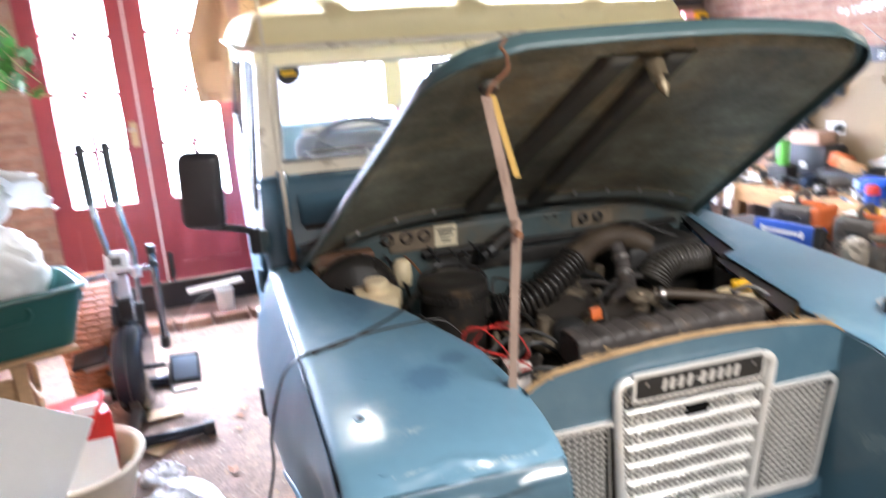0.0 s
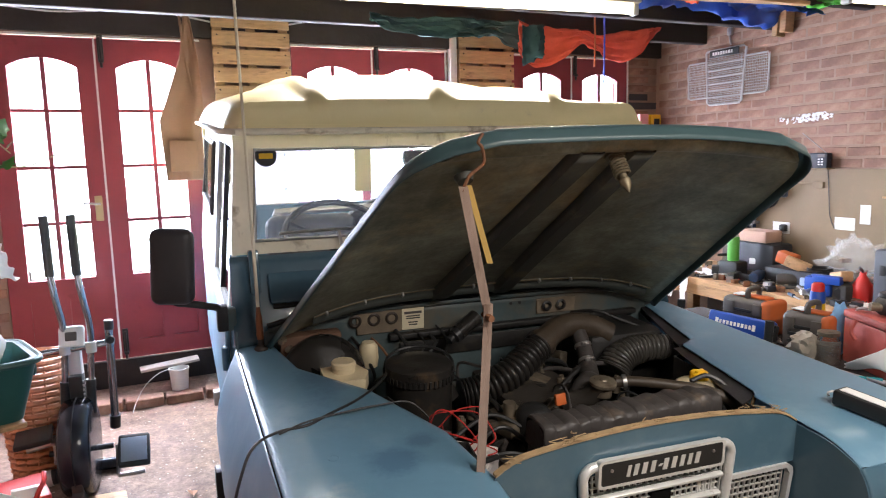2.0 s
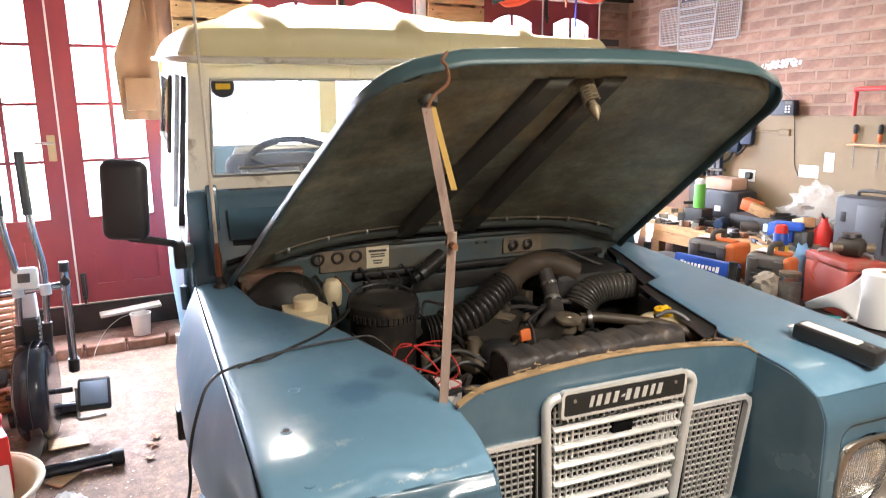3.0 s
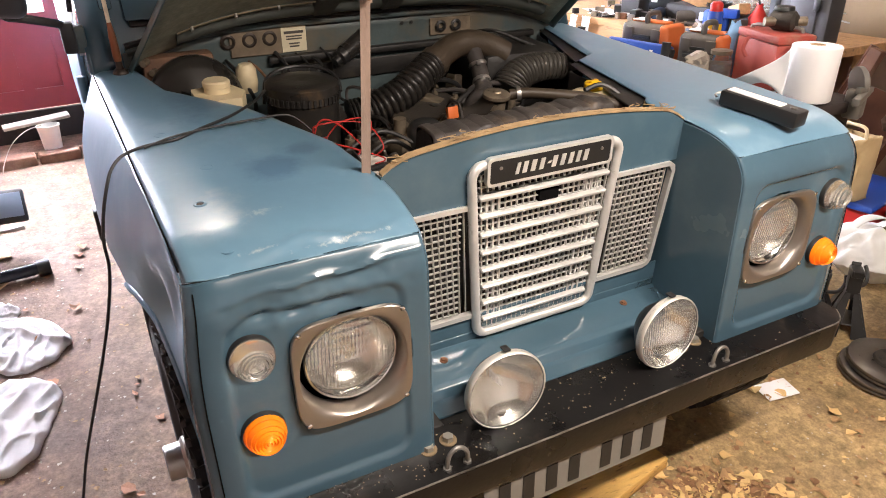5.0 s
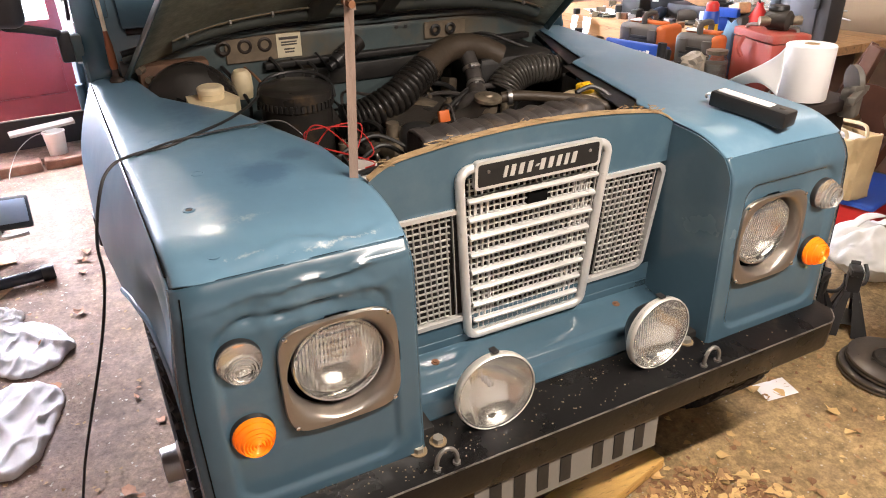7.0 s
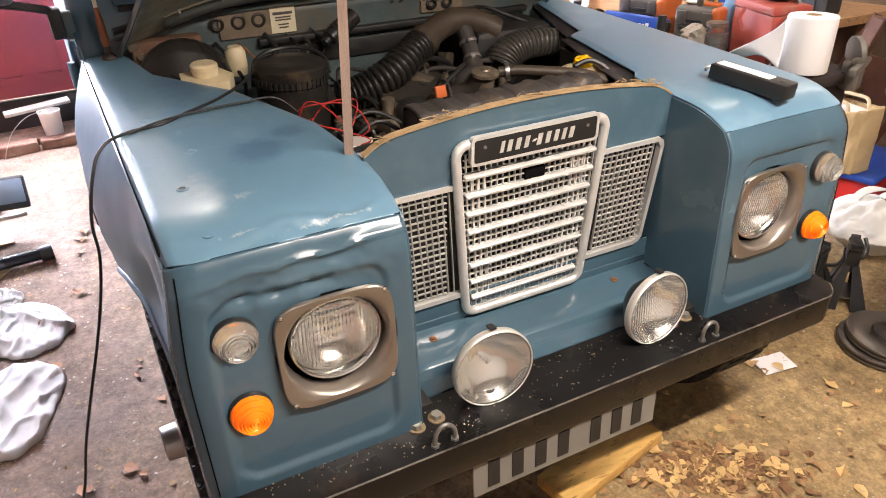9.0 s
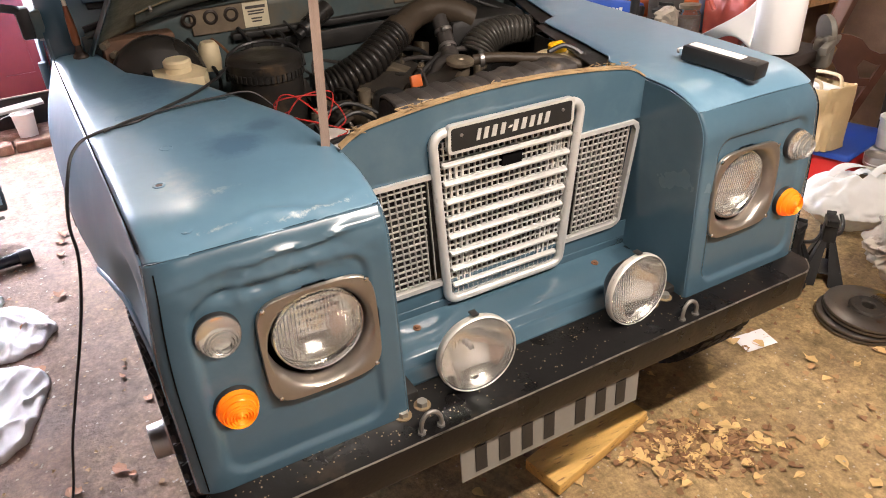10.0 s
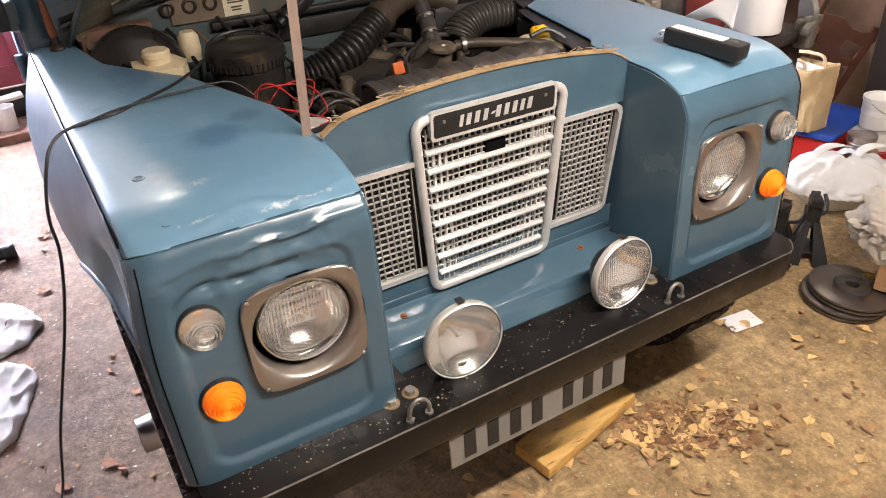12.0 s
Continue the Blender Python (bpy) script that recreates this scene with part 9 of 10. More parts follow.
def bench_things():
    z = BENCH_Z
    jumble_box("can_block", 2.62, 2.875, z, (0.12, 0.16, 0.12), 8, BLACK, "black box under a green aerosol can", "box")
    spray_can(2.62, 2.875, z + 0.12, 0.21, 0.040, GREEN, WHITE, "tall green aerosol can with a white cap on the bench")
    jumble_box("brown_carton", 2.90, 2.92, z + 0.235, (0.16, 0.25, 0.085), 4, plain("pink_brown_card", (0.50, 0.33, 0.25), 0.8), "plain pinkish brown carton on the bench", "carton")
    jumble_box("tool_tray", 2.90, 2.88, z, (0.20, 0.34, 0.235), 4, plain("dark_grey_tray", (0.025, 0.027, 0.032), 0.5), "dark plastic tray of tools on the bench", "tray")
    rack = thing("blade_rack", right_frame(3.15, 0.98, 0.12), "wire rack of thin blades on the bench", "rack")
    for i in range(14):
        part("blade", Shape().box(right_frame(3.08 + 0.017 * i, 1.30, 0.08), (0.03, 0.004, 0.24 + 0.03 * math.sin(i * 3)), (0, 0, 5)), STEEL if i % 3 else TOOL_BLUE, rack)
    part("rack_bar", Shape().box(right_frame(3.19, 1.22, 0.09), (0.05, 0.30, 0.02), (0, 0, 5), 0.004), TOOL_GREY, rack)
    part("rack_base", Shape().box(right_frame(3.19, 0.99, 0.09), (0.07, 0.30, 0.26), (0, 0, 5), 0.004), TOOL_GREY, rack)
    for x, y, t, col, lab in ((BX(2.66) + 0.05, 2.64, 30, TOOL_BLUE, "dark blue power tool lying on the bench"), (BX(2.45) + 0.12, 2.42, -40, TOOL_GREY, "grey power tool lying on the bench"), (BX(2.3) + 0.18, 2.26, 70, BLACK, "black power tool lying on the bench"),
                              (BX(2.1) + 0.20, 2.06, 100, TOOL_BLUE, "blue power tool lying on the bench"), (BX(2.0) + 0.05, 1.98, 15, BLACK, "black power tool lying on the bench"), (BX(2.9) + 0.16, 2.98, 60, BLACK, "black power tool lying on the bench")):
        power_tool(x, y, z, t, col, lab)
    jumble_box("orange_case", 2.84, 2.60, z + 0.11, (0.09, 0.13, 0.085), 18, TOOL_ORANGE, "bright orange plastic case on the bench", "case", 14)
    jumble_box("spares_box", 2.84, 2.45, z, (0.30, 0.40, 0.11), 6, plain("charcoal_box", (0.022, 0.021, 0.022), 0.6), "dark box heaped with tools on the bench", "box")
    jumble_box("wood_offcut", 2.72, 2.40, z + 0.11, (0.05, 0.16, 0.07), 30, WOOD_Y, "yellowish wood offcut on the bench", "offcut", 20)
    jumble_box("wood_offcut", 2.66, 2.02, z + 0.10, (0.07, 0.19, 0.06), -30, WOOD_Y, "pale wood offcut on the bench", "offcut", -12)
    jumble_box("spares_box", 2.70, 2.06, z, (0.22, 0.34, 0.10), -8, plain("dusty_grey_box", (0.05, 0.046, 0.042), 0.7), "dusty grey box of spares on the bench", "box")
    coil(2.80, 2.30, z + 0.11, 0.085, BLACK, "black flex coiled on the bench", 4)
    coil(BX(2.75) - 0.06, 2.74, z, 0.05, RED, "red lead coiled on the bench", 2)
    coil(BX(2.95) - 0.10, 2.96, z, 0.07, BLACK, "thin black lead looped on the bench", 2)
    coil(BX(2.55) - 0.05, 2.52, z, 0.06, BLACK, "black lead looped on the bench", 2)
    rnd = random.Random(31)
    mats = [BLACK, STEEL, RUST, TOOL_GREY, GREASY, BLACK, TOOL_BLUE, BLACK, GREASY, BLACK, GREASY, WHITE, TOOL_GREY, BLACK, BLACK]
    for k in range(190):
        y = rnd.uniform(1.55, 3.25)
        x = BX(y) + rnd.uniform(-0.19, 0.40)
        z = BENCH_Z + (0.0 if k % 2 or x < BX(y) + 0.06 else rnd.uniform(0.0, 0.16) * (x - BX(y)) / 0.4)
        if k % 3 == 0:
            a = rnd.uniform(0, 3.1)
            l = rnd.uniform(0.05, 0.11)
            tl = thing("hand_tool", (x, y, z), "small hand tool with a coloured handle among bench clutter", "hand tool", "hand tools on the bench")
            d = Vector((math.cos(a), math.sin(a), 0.0))
            part("handle", Shape().cyl(Vector((x, y, z + 0.013)), Vector((x, y, z + 0.013)) + d * l, 0.012, 0.010, 8), mats[(k // 3) % 15], tl)
            part("blade", Shape().cyl(Vector((x, y, z + 0.010)), Vector((x, y, z + 0.008)) - d * l * 1.3, 0.005, 0.004, 6), STEEL, tl)
        else:
            s = (rnd.uniform(0.015, 0.06), rnd.uniform(0.02, 0.08), rnd.uniform(0.012, 0.045))
            jumble_box("small_part", x, y, z, s, rnd.uniform(0, 90), mats[k % 15], "small workshop part among bench clutter", "workshop part", 0, "bench clutter")
    z = BENCH_Z
    crumpled("clear_bag", (2.92, 2.13, z), (0.10, 0.22, 0.16), CLEARBAG, "crumpled clear plastic bag on the bench", "bag", 4.4, 0.42, 4, sharp=3.2)
    rc = thing("red_jug", (BX(1.86) + 0.04, 1.88, z), "small red plastic jug on the bench", "jug")
    part("jug_body", Shape().lathe([(0, 0), (0.05, 0), (0.055, 0.02), (0.055, 0.10), (0.03, 0.14), (0.018, 0.16), (0.018, 0.18), (0, 0.18)], (BX(1.86) + 0.04, 1.88, z), (0, 0, 1), 18), RED, rc)
    part("jug_spout", Shape().tube([(BX(1.86) + 0.04, 1.88, z + 0.17), (BX(1.86), 1.86, z + 0.20), (BX(1.86) - 0.05, 1.83, z + 0.22)], 0.007, 8, 4), BLACK, rc)
    # tall dark hard case
    hc = thing("hard_case", (BX(1.6), 1.6, z), "dark grey moulded hard case standing on the bench", "case")
    part("case_shell", Shape().box((BX(1.6) + 0.02, 1.58, z + 0.17), (0.14, 0.36, 0.33), (0, 0, 4), 0.02), plain("charcoal_plastic", (0.045, 0.047, 0.055), 0.55), hc)
    part("case_panel", Shape().box((BX(1.6) - 0.052, 1.54, z + 0.17), (0.012, 0.16, 0.26), (0, 0, 4), 0.005), plain("charcoal_panel", (0.06, 0.063, 0.075), 0.5), hc)
    part("case_handle", Shape().tube([(BX(1.6) + 0.02, 1.68, z + 0.335), (BX(1.6) + 0.02, 1.66, z + 0.365), (BX(1.6) + 0.02, 1.50, z + 0.365), (BX(1.6) + 0.02, 1.48, z + 0.335)], 0.010, 8, 3), BLACK, hc)
    for y in (1.70, 1.46):
        part("latch", Shape().box((BX(1.6) - 0.055, y, z + 0.22), (0.012, 0.035, 0.06), (0, 0, 4), 0.004), BLACK, hc)
    # blue vice and papers
    v = thing("bench_vice", (BX(2.05), 2.08, z), "blue cast bench vice on the bench edge", "vice")
    part("vice_body", Shape().box((BX(2.05) - 0.02, 2.10, z + 0.07), (0.13, 0.16, 0.12), (0, 0, 20), 0.02), CASE_BLUE, v)
    part("vice_jaw", Shape().box((BX(2.05) - 0.06, 2.02, z + 0.12), (0.06, 0.16, 0.05), (0, 0, 20), 0.008), CASE_BLUE, v)
    part("vice_screw", Shape().cyl((BX(2.05) - 0.06, 2.08, z + 0.06), (BX(2.05) - 0.24, 2.02, z + 0.06), 0.015, n=12), STEEL, v)
    part("vice_bar", Shape().cyl((BX(2.05) - 0.23, 1.95, z + 0.03), (BX(2.05) - 0.23, 2.08, z + 0.09), 0.007, n=8), STEEL, v)
    part("vice_label", Shape().box((BX(2.05) - 0.07, 2.16, z + 0.085), (0.02, 0.08, 0.05), (0, 0, 20), 0.006), plain("pale_blue_label", (0.35, 0.45, 0.6), 0.5), v)
    for k, (x, y, t) in enumerate(((BX(3.05) - 0.02, 3.08, 14), (BX(3.2) + 0.05, 3.22, -20), (BX(2.9) + 0.02, 3.0, 60))):
        single("loose_paper", Shape().box((x, y, z + 0.006 + 0.003 * k), (0.21, 0.15, 0.002), (0, 2, t)), PAPER, "loose white paper lying on the bench", "paper", "loose papers")
    drape("white_glove", lambda u, vv: (2.315 - 0.02 * vv, 3.02 + 0.10 * (u - 0.5) * (1 - 0.7 * vv), BENCH_Z + 0.004 - 0.20 * vv), 10, 14, PAPER, "white cloth hanging over the bench edge", "cloth", seed=2.0, amp=0.015)
    drape("white_glove", lambda u, vv: (2.30 - 0.02 * vv, 3.14 + 0.08 * (u - 0.5) * (1 - 0.4 * vv), BENCH_Z + 0.004 - 0.16 * vv), 10, 14, PAPER, "white cloth hanging over the bench edge", "cloth", seed=6.0, amp=0.015)
    # dark lumps below
    for k, (x, y, s) in enumerate(((2.75, 2.9, (0.35, 0.4, 0.3)), (2.72, 2.35, (0.4, 0.45, 0.26)), (2.80, 1.85, (0.36, 0.4, 0.34)))):
        jumble_box("storage_box", x, y, 0.435, s, 6 * k, (BLACK, TOOL_GREY, BLACK)[k], "dark storage box on the shelf below the bench", "box", 0, "boxes below the bench")
    for k, (x, y) in enumerate(((2.7, 2.95), (2.75, 2.3), (2.8, 1.75))):
        jumble_box("floor_box", x, y, floor_z(y), (0.4, 0.45, 0.28), -5 * k, (TOOL_GREY, BLACK, DARKWOOD)[k], "dark box on the floor below the bench", "box", 0, "boxes below the bench")


CLEARBAG = mat("clear_plastic_film", (0.85, 0.85, 0.82), 0.2, var=0.03, bump=0.1, trans=0.0)
CLEARBAG.node_tree.nodes["Principled BSDF"].inputs["Alpha"].default_value = 0.15
bench_things()


# ---- low cabinet beside the car, with cases ----
TZ = 0.965


def side_table():
    root = thing("side_cabinet", (1.27, 1.1, floor_z(1.1)), "dark workshop cabinet beside the car, top cluttered", "cabinet")
    part("cabinet_top", Shape().box((1.265, 1.11, TZ - 0.02), (0.40, 1.40, 0.04), (0, 0, 0), 0.006), SOOT, root, "dark stained top")
    part("cabinet_body", Shape().box((1.275, 1.11, 0.50), (0.36, 1.34, 0.88), (0, 0, 0), 0.006), SOOT, root)
    for k in range(3):
        d = part("drawer", Shape().box((1.09, 0.66 + 0.45 * k, 0.72), (0.02, 0.42, 0.30), (0, 0, 0), 0.005), DARKWOOD, root)
        part("knob", Shape().cyl((1.085, 0.66 + 0.45 * k, 0.72), (1.05, 0.66 + 0.45 * k, 0.72), 0.014, n=10), STEEL, d)


side_table()


def tool_case(x, y, z, s, turn, label, side_orange=True):
    M = pose(x, y, z, 0, 0, turn)
    c = thing("tool_case", M, label, "tool case", "orange and grey tool cases")

    def w(sh):
        return Shape().add(sh.v, sh.f, M)
    a, b, h = s
    part("case_shell", w(Shape().box((0, 0, h / 2), (a, b, h), (0, 0, 0), 0.025, 3)), TOOL_GREY, c)
    part("case_lid", w(Shape().box((0, -b * 0.42, h / 2), (a * 1.02, b * 0.22, h * 1.02), (0, 0, 0), 0.02, 3)), TOOL_ORANGE, c, "orange lid half")
    part("top_stripe", w(Shape().box((0, 0, h + 0.002), (a * 0.45, b * 0.7, 0.012), (0, 0, 0), 0.004)), TOOL_ORANGE, c, "orange top")
    part("handle", w(Shape().tube([(-a * 0.28, 0, h), (-a * 0.25, 0, h + 0.035), (a * 0.25, 0, h + 0.035), (a * 0.28, 0, h)], 0.012, 8, 3)), TOOL_GREY, c)
    for k in (-0.28, 0.28):
        part("latch", w(Shape().box((-a * 0.5 - 0.003, k * b, h * 0.72), (0.012, 0.04, 0.05), (0, 0, 0), 0.004)), TOOL_GREY, c)
    part("label_plate", w(Shape().box((-a * 0.1, b * 0.2, h + 0.010), (0.06, 0.05, 0.004))), WHITE, c, "pale label")
    for k in (-0.2, 0.0, 0.2):
        part("rib", w(Shape().box((-a * 0.505, b * 0.08, h * (0.45 + k)), (0.010, b * 0.5, 0.014), (0, 0, 0), 0.003)), BLACK, c)
    return c


def near_things():
    # blue case with a pale mark drawn as bars
    M = pose(1.215, 1.265, TZ + 0.045, 0, 14, 10)
    bc = thing("blue_case", M, "flat blue plastic tool case with a pale mark on the cabinet", "tool case")

    def on_case(sh):
        return Shape().add(sh.v, sh.f, M)
    part("case_shell", on_case(Shape().box((0, 0, 0), (0.085, 0.285, 0.092), (0, 0, 0), 0.010, 3)), CASE_BLUE, bc)
    part("case_seam", on_case(Shape().box((-0.006, 0, 0), (0.004, 0.287, 0.094))), BLACK, bc)
    for k in range(11):
        w = 0.013 if k not in (0, 10) else 0.018
        part("mark_bar", on_case(Shape().box((-0.0435, 0.092 - 0.0184 * k, 0.004), (0.003, w * 0.8, 0.017 if k not in (0, 10) else 0.026))), WHITE, bc)
    part("case_handle", on_case(Shape().box((0.0, -0.155, 0.0), (0.03, 0.03, 0.07), (0, 0, 0), 0.008)), BLACK, bc)
    tool_case(1.34, 1.33, TZ, (0.13, 0.24, 0.15), 10, "grey and orange power tool case on the cabinet")
    tool_case(1.31, 0.985, TZ, (0.13, 0.19, 0.155), 12, "grey and orange power tool case standing on the cabinet")
    spray_can(1.38, 1.03, TZ + 0.075, 0.185, 0.029, CASE_BLUE, RED, "blue and yellow spray can with a red cap", YELLOW)
    jumble_box("can_stand", 1.39, 1.04, TZ, (0.09, 0.12, 0.075), 5, BLACK, "black box carrying a spray can", "box")
    crumpled("paper_wipe", (1.36, 0.90, TZ), (0.045, 0.045, 0.10), plain("pale_blue_paper", (0.18, 0.36, 0.6), 0.7), "bunched pale blue paper wipes in a pot", "wipes", 3.0, 0.25, 3)
    # red metal tool box
    rt = thing("red_toolbox", (1.33, 0.70, TZ), "chipped red metal toolbox on the cabinet", "toolbox")
    part("box_body", Shape().box((1.33, 0.70, TZ + 0.085), (0.14, 0.25, 0.17), (0, 0, -18), 0.008), RED_CHIP, rt)
    part("box_lid", Shape().box((1.33, 0.70, TZ + 0.185), (0.145, 0.255, 0.03), (0, 0, -18), 0.008), RED_CHIP, rt)
    part("hasp", Shape().tube([(1.255, 0.75, TZ + 0.18), (1.24, 0.755, TZ + 0.14), (1.245, 0.74, TZ + 0.11)], 0.008, 6, 4), RED_CHIP, rt)
    part("box_handle", Shape().tube([(1.31, 0.79, TZ + 0.198), (1.31, 0.77, TZ + 0.213), (1.35, 0.63, TZ + 0.213), (1.35, 0.61, TZ + 0.198)], 0.007, 6, 3), STEEL, rt)
    # grubby pump or small engine on the toolbox
    pm = thing("small_pump", (1.34, 0.68, TZ + 0.20), "grubby cast metal pump on the red toolbox", "pump")
    part("pump_body", Shape().lathe([(0, -0.05), (0.025, -0.05), (0.034, -0.035), (0.034, 0.03), (0.022, 0.04), (0, 0.04)], (1.34, 0.68, TZ + 0.234), (0.3, -1, 0), 18), ENGINE, pm)
    part("pump_cap", Shape().lathe([(0.03, 0), (0.036, 0.010), (0.032, 0.022), (0, 0.024)], (1.35, 0.70, TZ + 0.258), (0, 0, 1), 16), BLACK, pm)
    for s in (-1, 1):
        part("pump_port", Shape().cyl((1.34 + 0.03 * s, 0.68 - 0.02 * s, TZ + 0.232), (1.34 + 0.060 * s, 0.68 - 0.038 * s, TZ + 0.232), 0.016, n=12), GREASY, pm)
    jr = thing("glass_jar", (1.22, 0.83, TZ), "glass jar of brown fittings on the cabinet", "jar")
    part("jar_glass", Shape().lathe([(0, 0), (0.038, 0), (0.042, 0.01), (0.042, 0.085), (0.034, 0.10), (0.036, 0.115)], (1.22, 0.83, TZ), (0, 0, 1), 20), CLEAR, jr)
    part("jar_fill", Shape().lathe([(0, 0.004), (0.036, 0.004), (0.037, 0.075), (0.0, 0.082)], (1.22, 0.83, TZ), (0, 0, 1), 16), GREASY, jr, "brown fittings")
    part("jar_lid", Shape().lathe([(0.038, 0.108), (0.039, 0.122), (0, 0.124)], (1.22, 0.83, TZ), (0, 0, 1), 16), GREASY, jr)
    crumpled("dirty_rag", (1.19, 0.90, TZ), (0.05, 0.06, 0.055), plain("grubby_cloth", (0.30, 0.26, 0.21), 0.9, bump=0.4), "dirty bunched cloth on the cabinet", "rag", 15.0, 0.3, 3)
    # big paper roll with its tail
    rl = thing("paper_roll", (1.28, 0.45, TZ + 0.01), "large white paper towel roll, tail hanging loose", "paper roll")
    c = Vector((1.265, 0.487, TZ + 0.008))
    part("roll", Shape().lathe([(0.024, 0.180), (0.073, 0.180), (0.077, 0.176), (0.077, 0.005), (0.073, 0.0), (0.024, 0.0), (0.024, 0.180)], c, (0.03, 0, 1), 40), PAPER, rl)
    part("core", Shape().lathe([(0.024, 0.0), (0.024, 0.181), (0.020, 0.181), (0.020, 0.0)], c, (0.03, 0, 1), 20), CANVAS, rl, "brown card core")

    def tail(u, v):
        # from the roll's left side, sinking to a point on the cabinet
        top = 0.172 - 0.135 * u ** 0.8
        low = 0.010 + 0.055 * math.sin(math.pi * min(1, u * 1.1)) * (1 - u)
        z = c.z + top + (low - top) * v
        x = c.x - 0.078 - 0.038 * u + 0.03 * v * u
        y = c.y + 0.035 + 0.175 * u + 0.03 * v * u
        return (x + 0.008 * math.sin(u * 6 + v * 3), y, max(TZ + 0.008, z))
    part("loose_tail", Shape().grid(tail, 26, 12), PAPER, rl, thick=0.0015, smooth=60)
    # grey clamp / bracing frame near the roll
    cl = thing("work_clamp", (1.34, 0.25, TZ), "grey metal folding clamp frame on the cabinet", "clamp")
    part("clamp_bar", Shape().box((1.37, 0.36, TZ + 0.03), (0.20, 0.025, 0.025), (0, 0, 24), 0.004), TOOL_GREY2, cl)
    part("clamp_bar", Shape().box((1.40, 0.375, TZ + 0.045), (0.10, 0.02, 0.02), (0, 6, 10), 0.004), TOOL_GREY2, cl)
    part("clamp_wheel", Shape().lathe([(0, 0.012), (0.045, 0.012), (0.055, 0.004), (0.055, -0.012), (0.02, -0.016), (0, -0.016)], (1.42, 0.41, TZ + 0.06), (0.9, -0.5, 0.1), 24), TOOL_GREY2, cl)
    part("clamp_foot", Shape().box((1.42, 0.41, TZ - 0.01), (0.06, 0.06, 0.10), (0, 0, 20), 0.012), TOOL_GREY2, cl)
    rnd = random.Random(12)
    mats = [BLACK, STEEL, GREASY, TOOL_GREY, RED, plain("teal_handle", (0.02, 0.25, 0.28), 0.4)]
    for k in range(16):
        x, y = rnd.uniform(1.10, 1.32), rnd.uniform(0.55, 1.5)
        a, l = rnd.uniform(0, 3.14), rnd.uniform(0.04, 0.12)
        d = Vector((math.cos(a), math.sin(a), 0))
        p = Vector((x, y, TZ + 0.012))
        tl = thing("hand_tool", p, "greasy hand tool lying on the cabinet top", "hand tool", "hand tools on the cabinet")
        part("handle", Shape().cyl(p, p + d * l, 0.011, 0.009, 8), mats[k % 6], tl)
        part("shank", Shape().cyl(p, p - d * l, 0.006, 0.005, 6), STEEL, tl)
    for k, (x, y) in enumerate(((1.08, 1.50), (1.12, 1.02))):
        single("black_bottle", Shape().cyl((x, y, TZ), (x + 0.01, y, TZ + 0.13), 0.016, 0.018, 12), BLACK, "slim black bottle standing on the cabinet", "bottle", "black bottles")
    single("threaded_rod", Shape().cyl((1.10, 1.08, TZ + 0.02), (1.16, 0.55, TZ + 0.015), 0.006, n=8), STEEL, "thin steel rod lying on the cabinet", "rod")


RED_CHIP = mat("chipped_red_paint", (0.34, 0.060, 0.042), 0.6, var=0.15, bump=0.1, patch=(0.30, 0.13, 0.09), pscale=9, pamount=0.3)
TOOL_GREY2 = plain("dull_grey_metal", (0.17, 0.16, 0.14), 0.5, 0.5)
near_things()


def inspection_lamp():
    root = thing("inspection_lamp", car_frame((0.60, 0.15, 1.095)), "black inspection lamp with a pale lens on the wing", "work lamp")
    M = Matrix.Translation((0.602, 0.145, 1.1135)) @ pose(0, 0, -0.004, 2.2, 0, 9)

    def w(sh):
        return Shape().add(sh.v, sh.f, M)
    part("lamp_body", w(Shape().box((0, 0, 0), (0.056, 0.205, 0.040), (0, 0, 0), 0.006)), BLACK, root, "", CARW)
    part("lamp_lens", w(Shape().box((-0.002, 0.020, 0.0205), (0.032, 0.145, 0.004), (0, 0, 0), 0.002, 1)), WHITE, root, "pale lens strip", CARW)
    part("switch", w(Shape().box((0.0, -0.076, 0.0205), (0.012, 0.014, 0.005), (0, 0, 0), 0.002, 1)), TOOL_GREY, root, "small switch", CARW)
    part("hook", w(Shape().tube([(0, 0.100, 0.0), (0, 0.114, 0.004), (-0.012, 0.122, 0.0), (-0.02, 0.114, -0.004)], 0.003, 6, 4)), STEEL, root, "wire hook", CARW)


inspection_lamp()


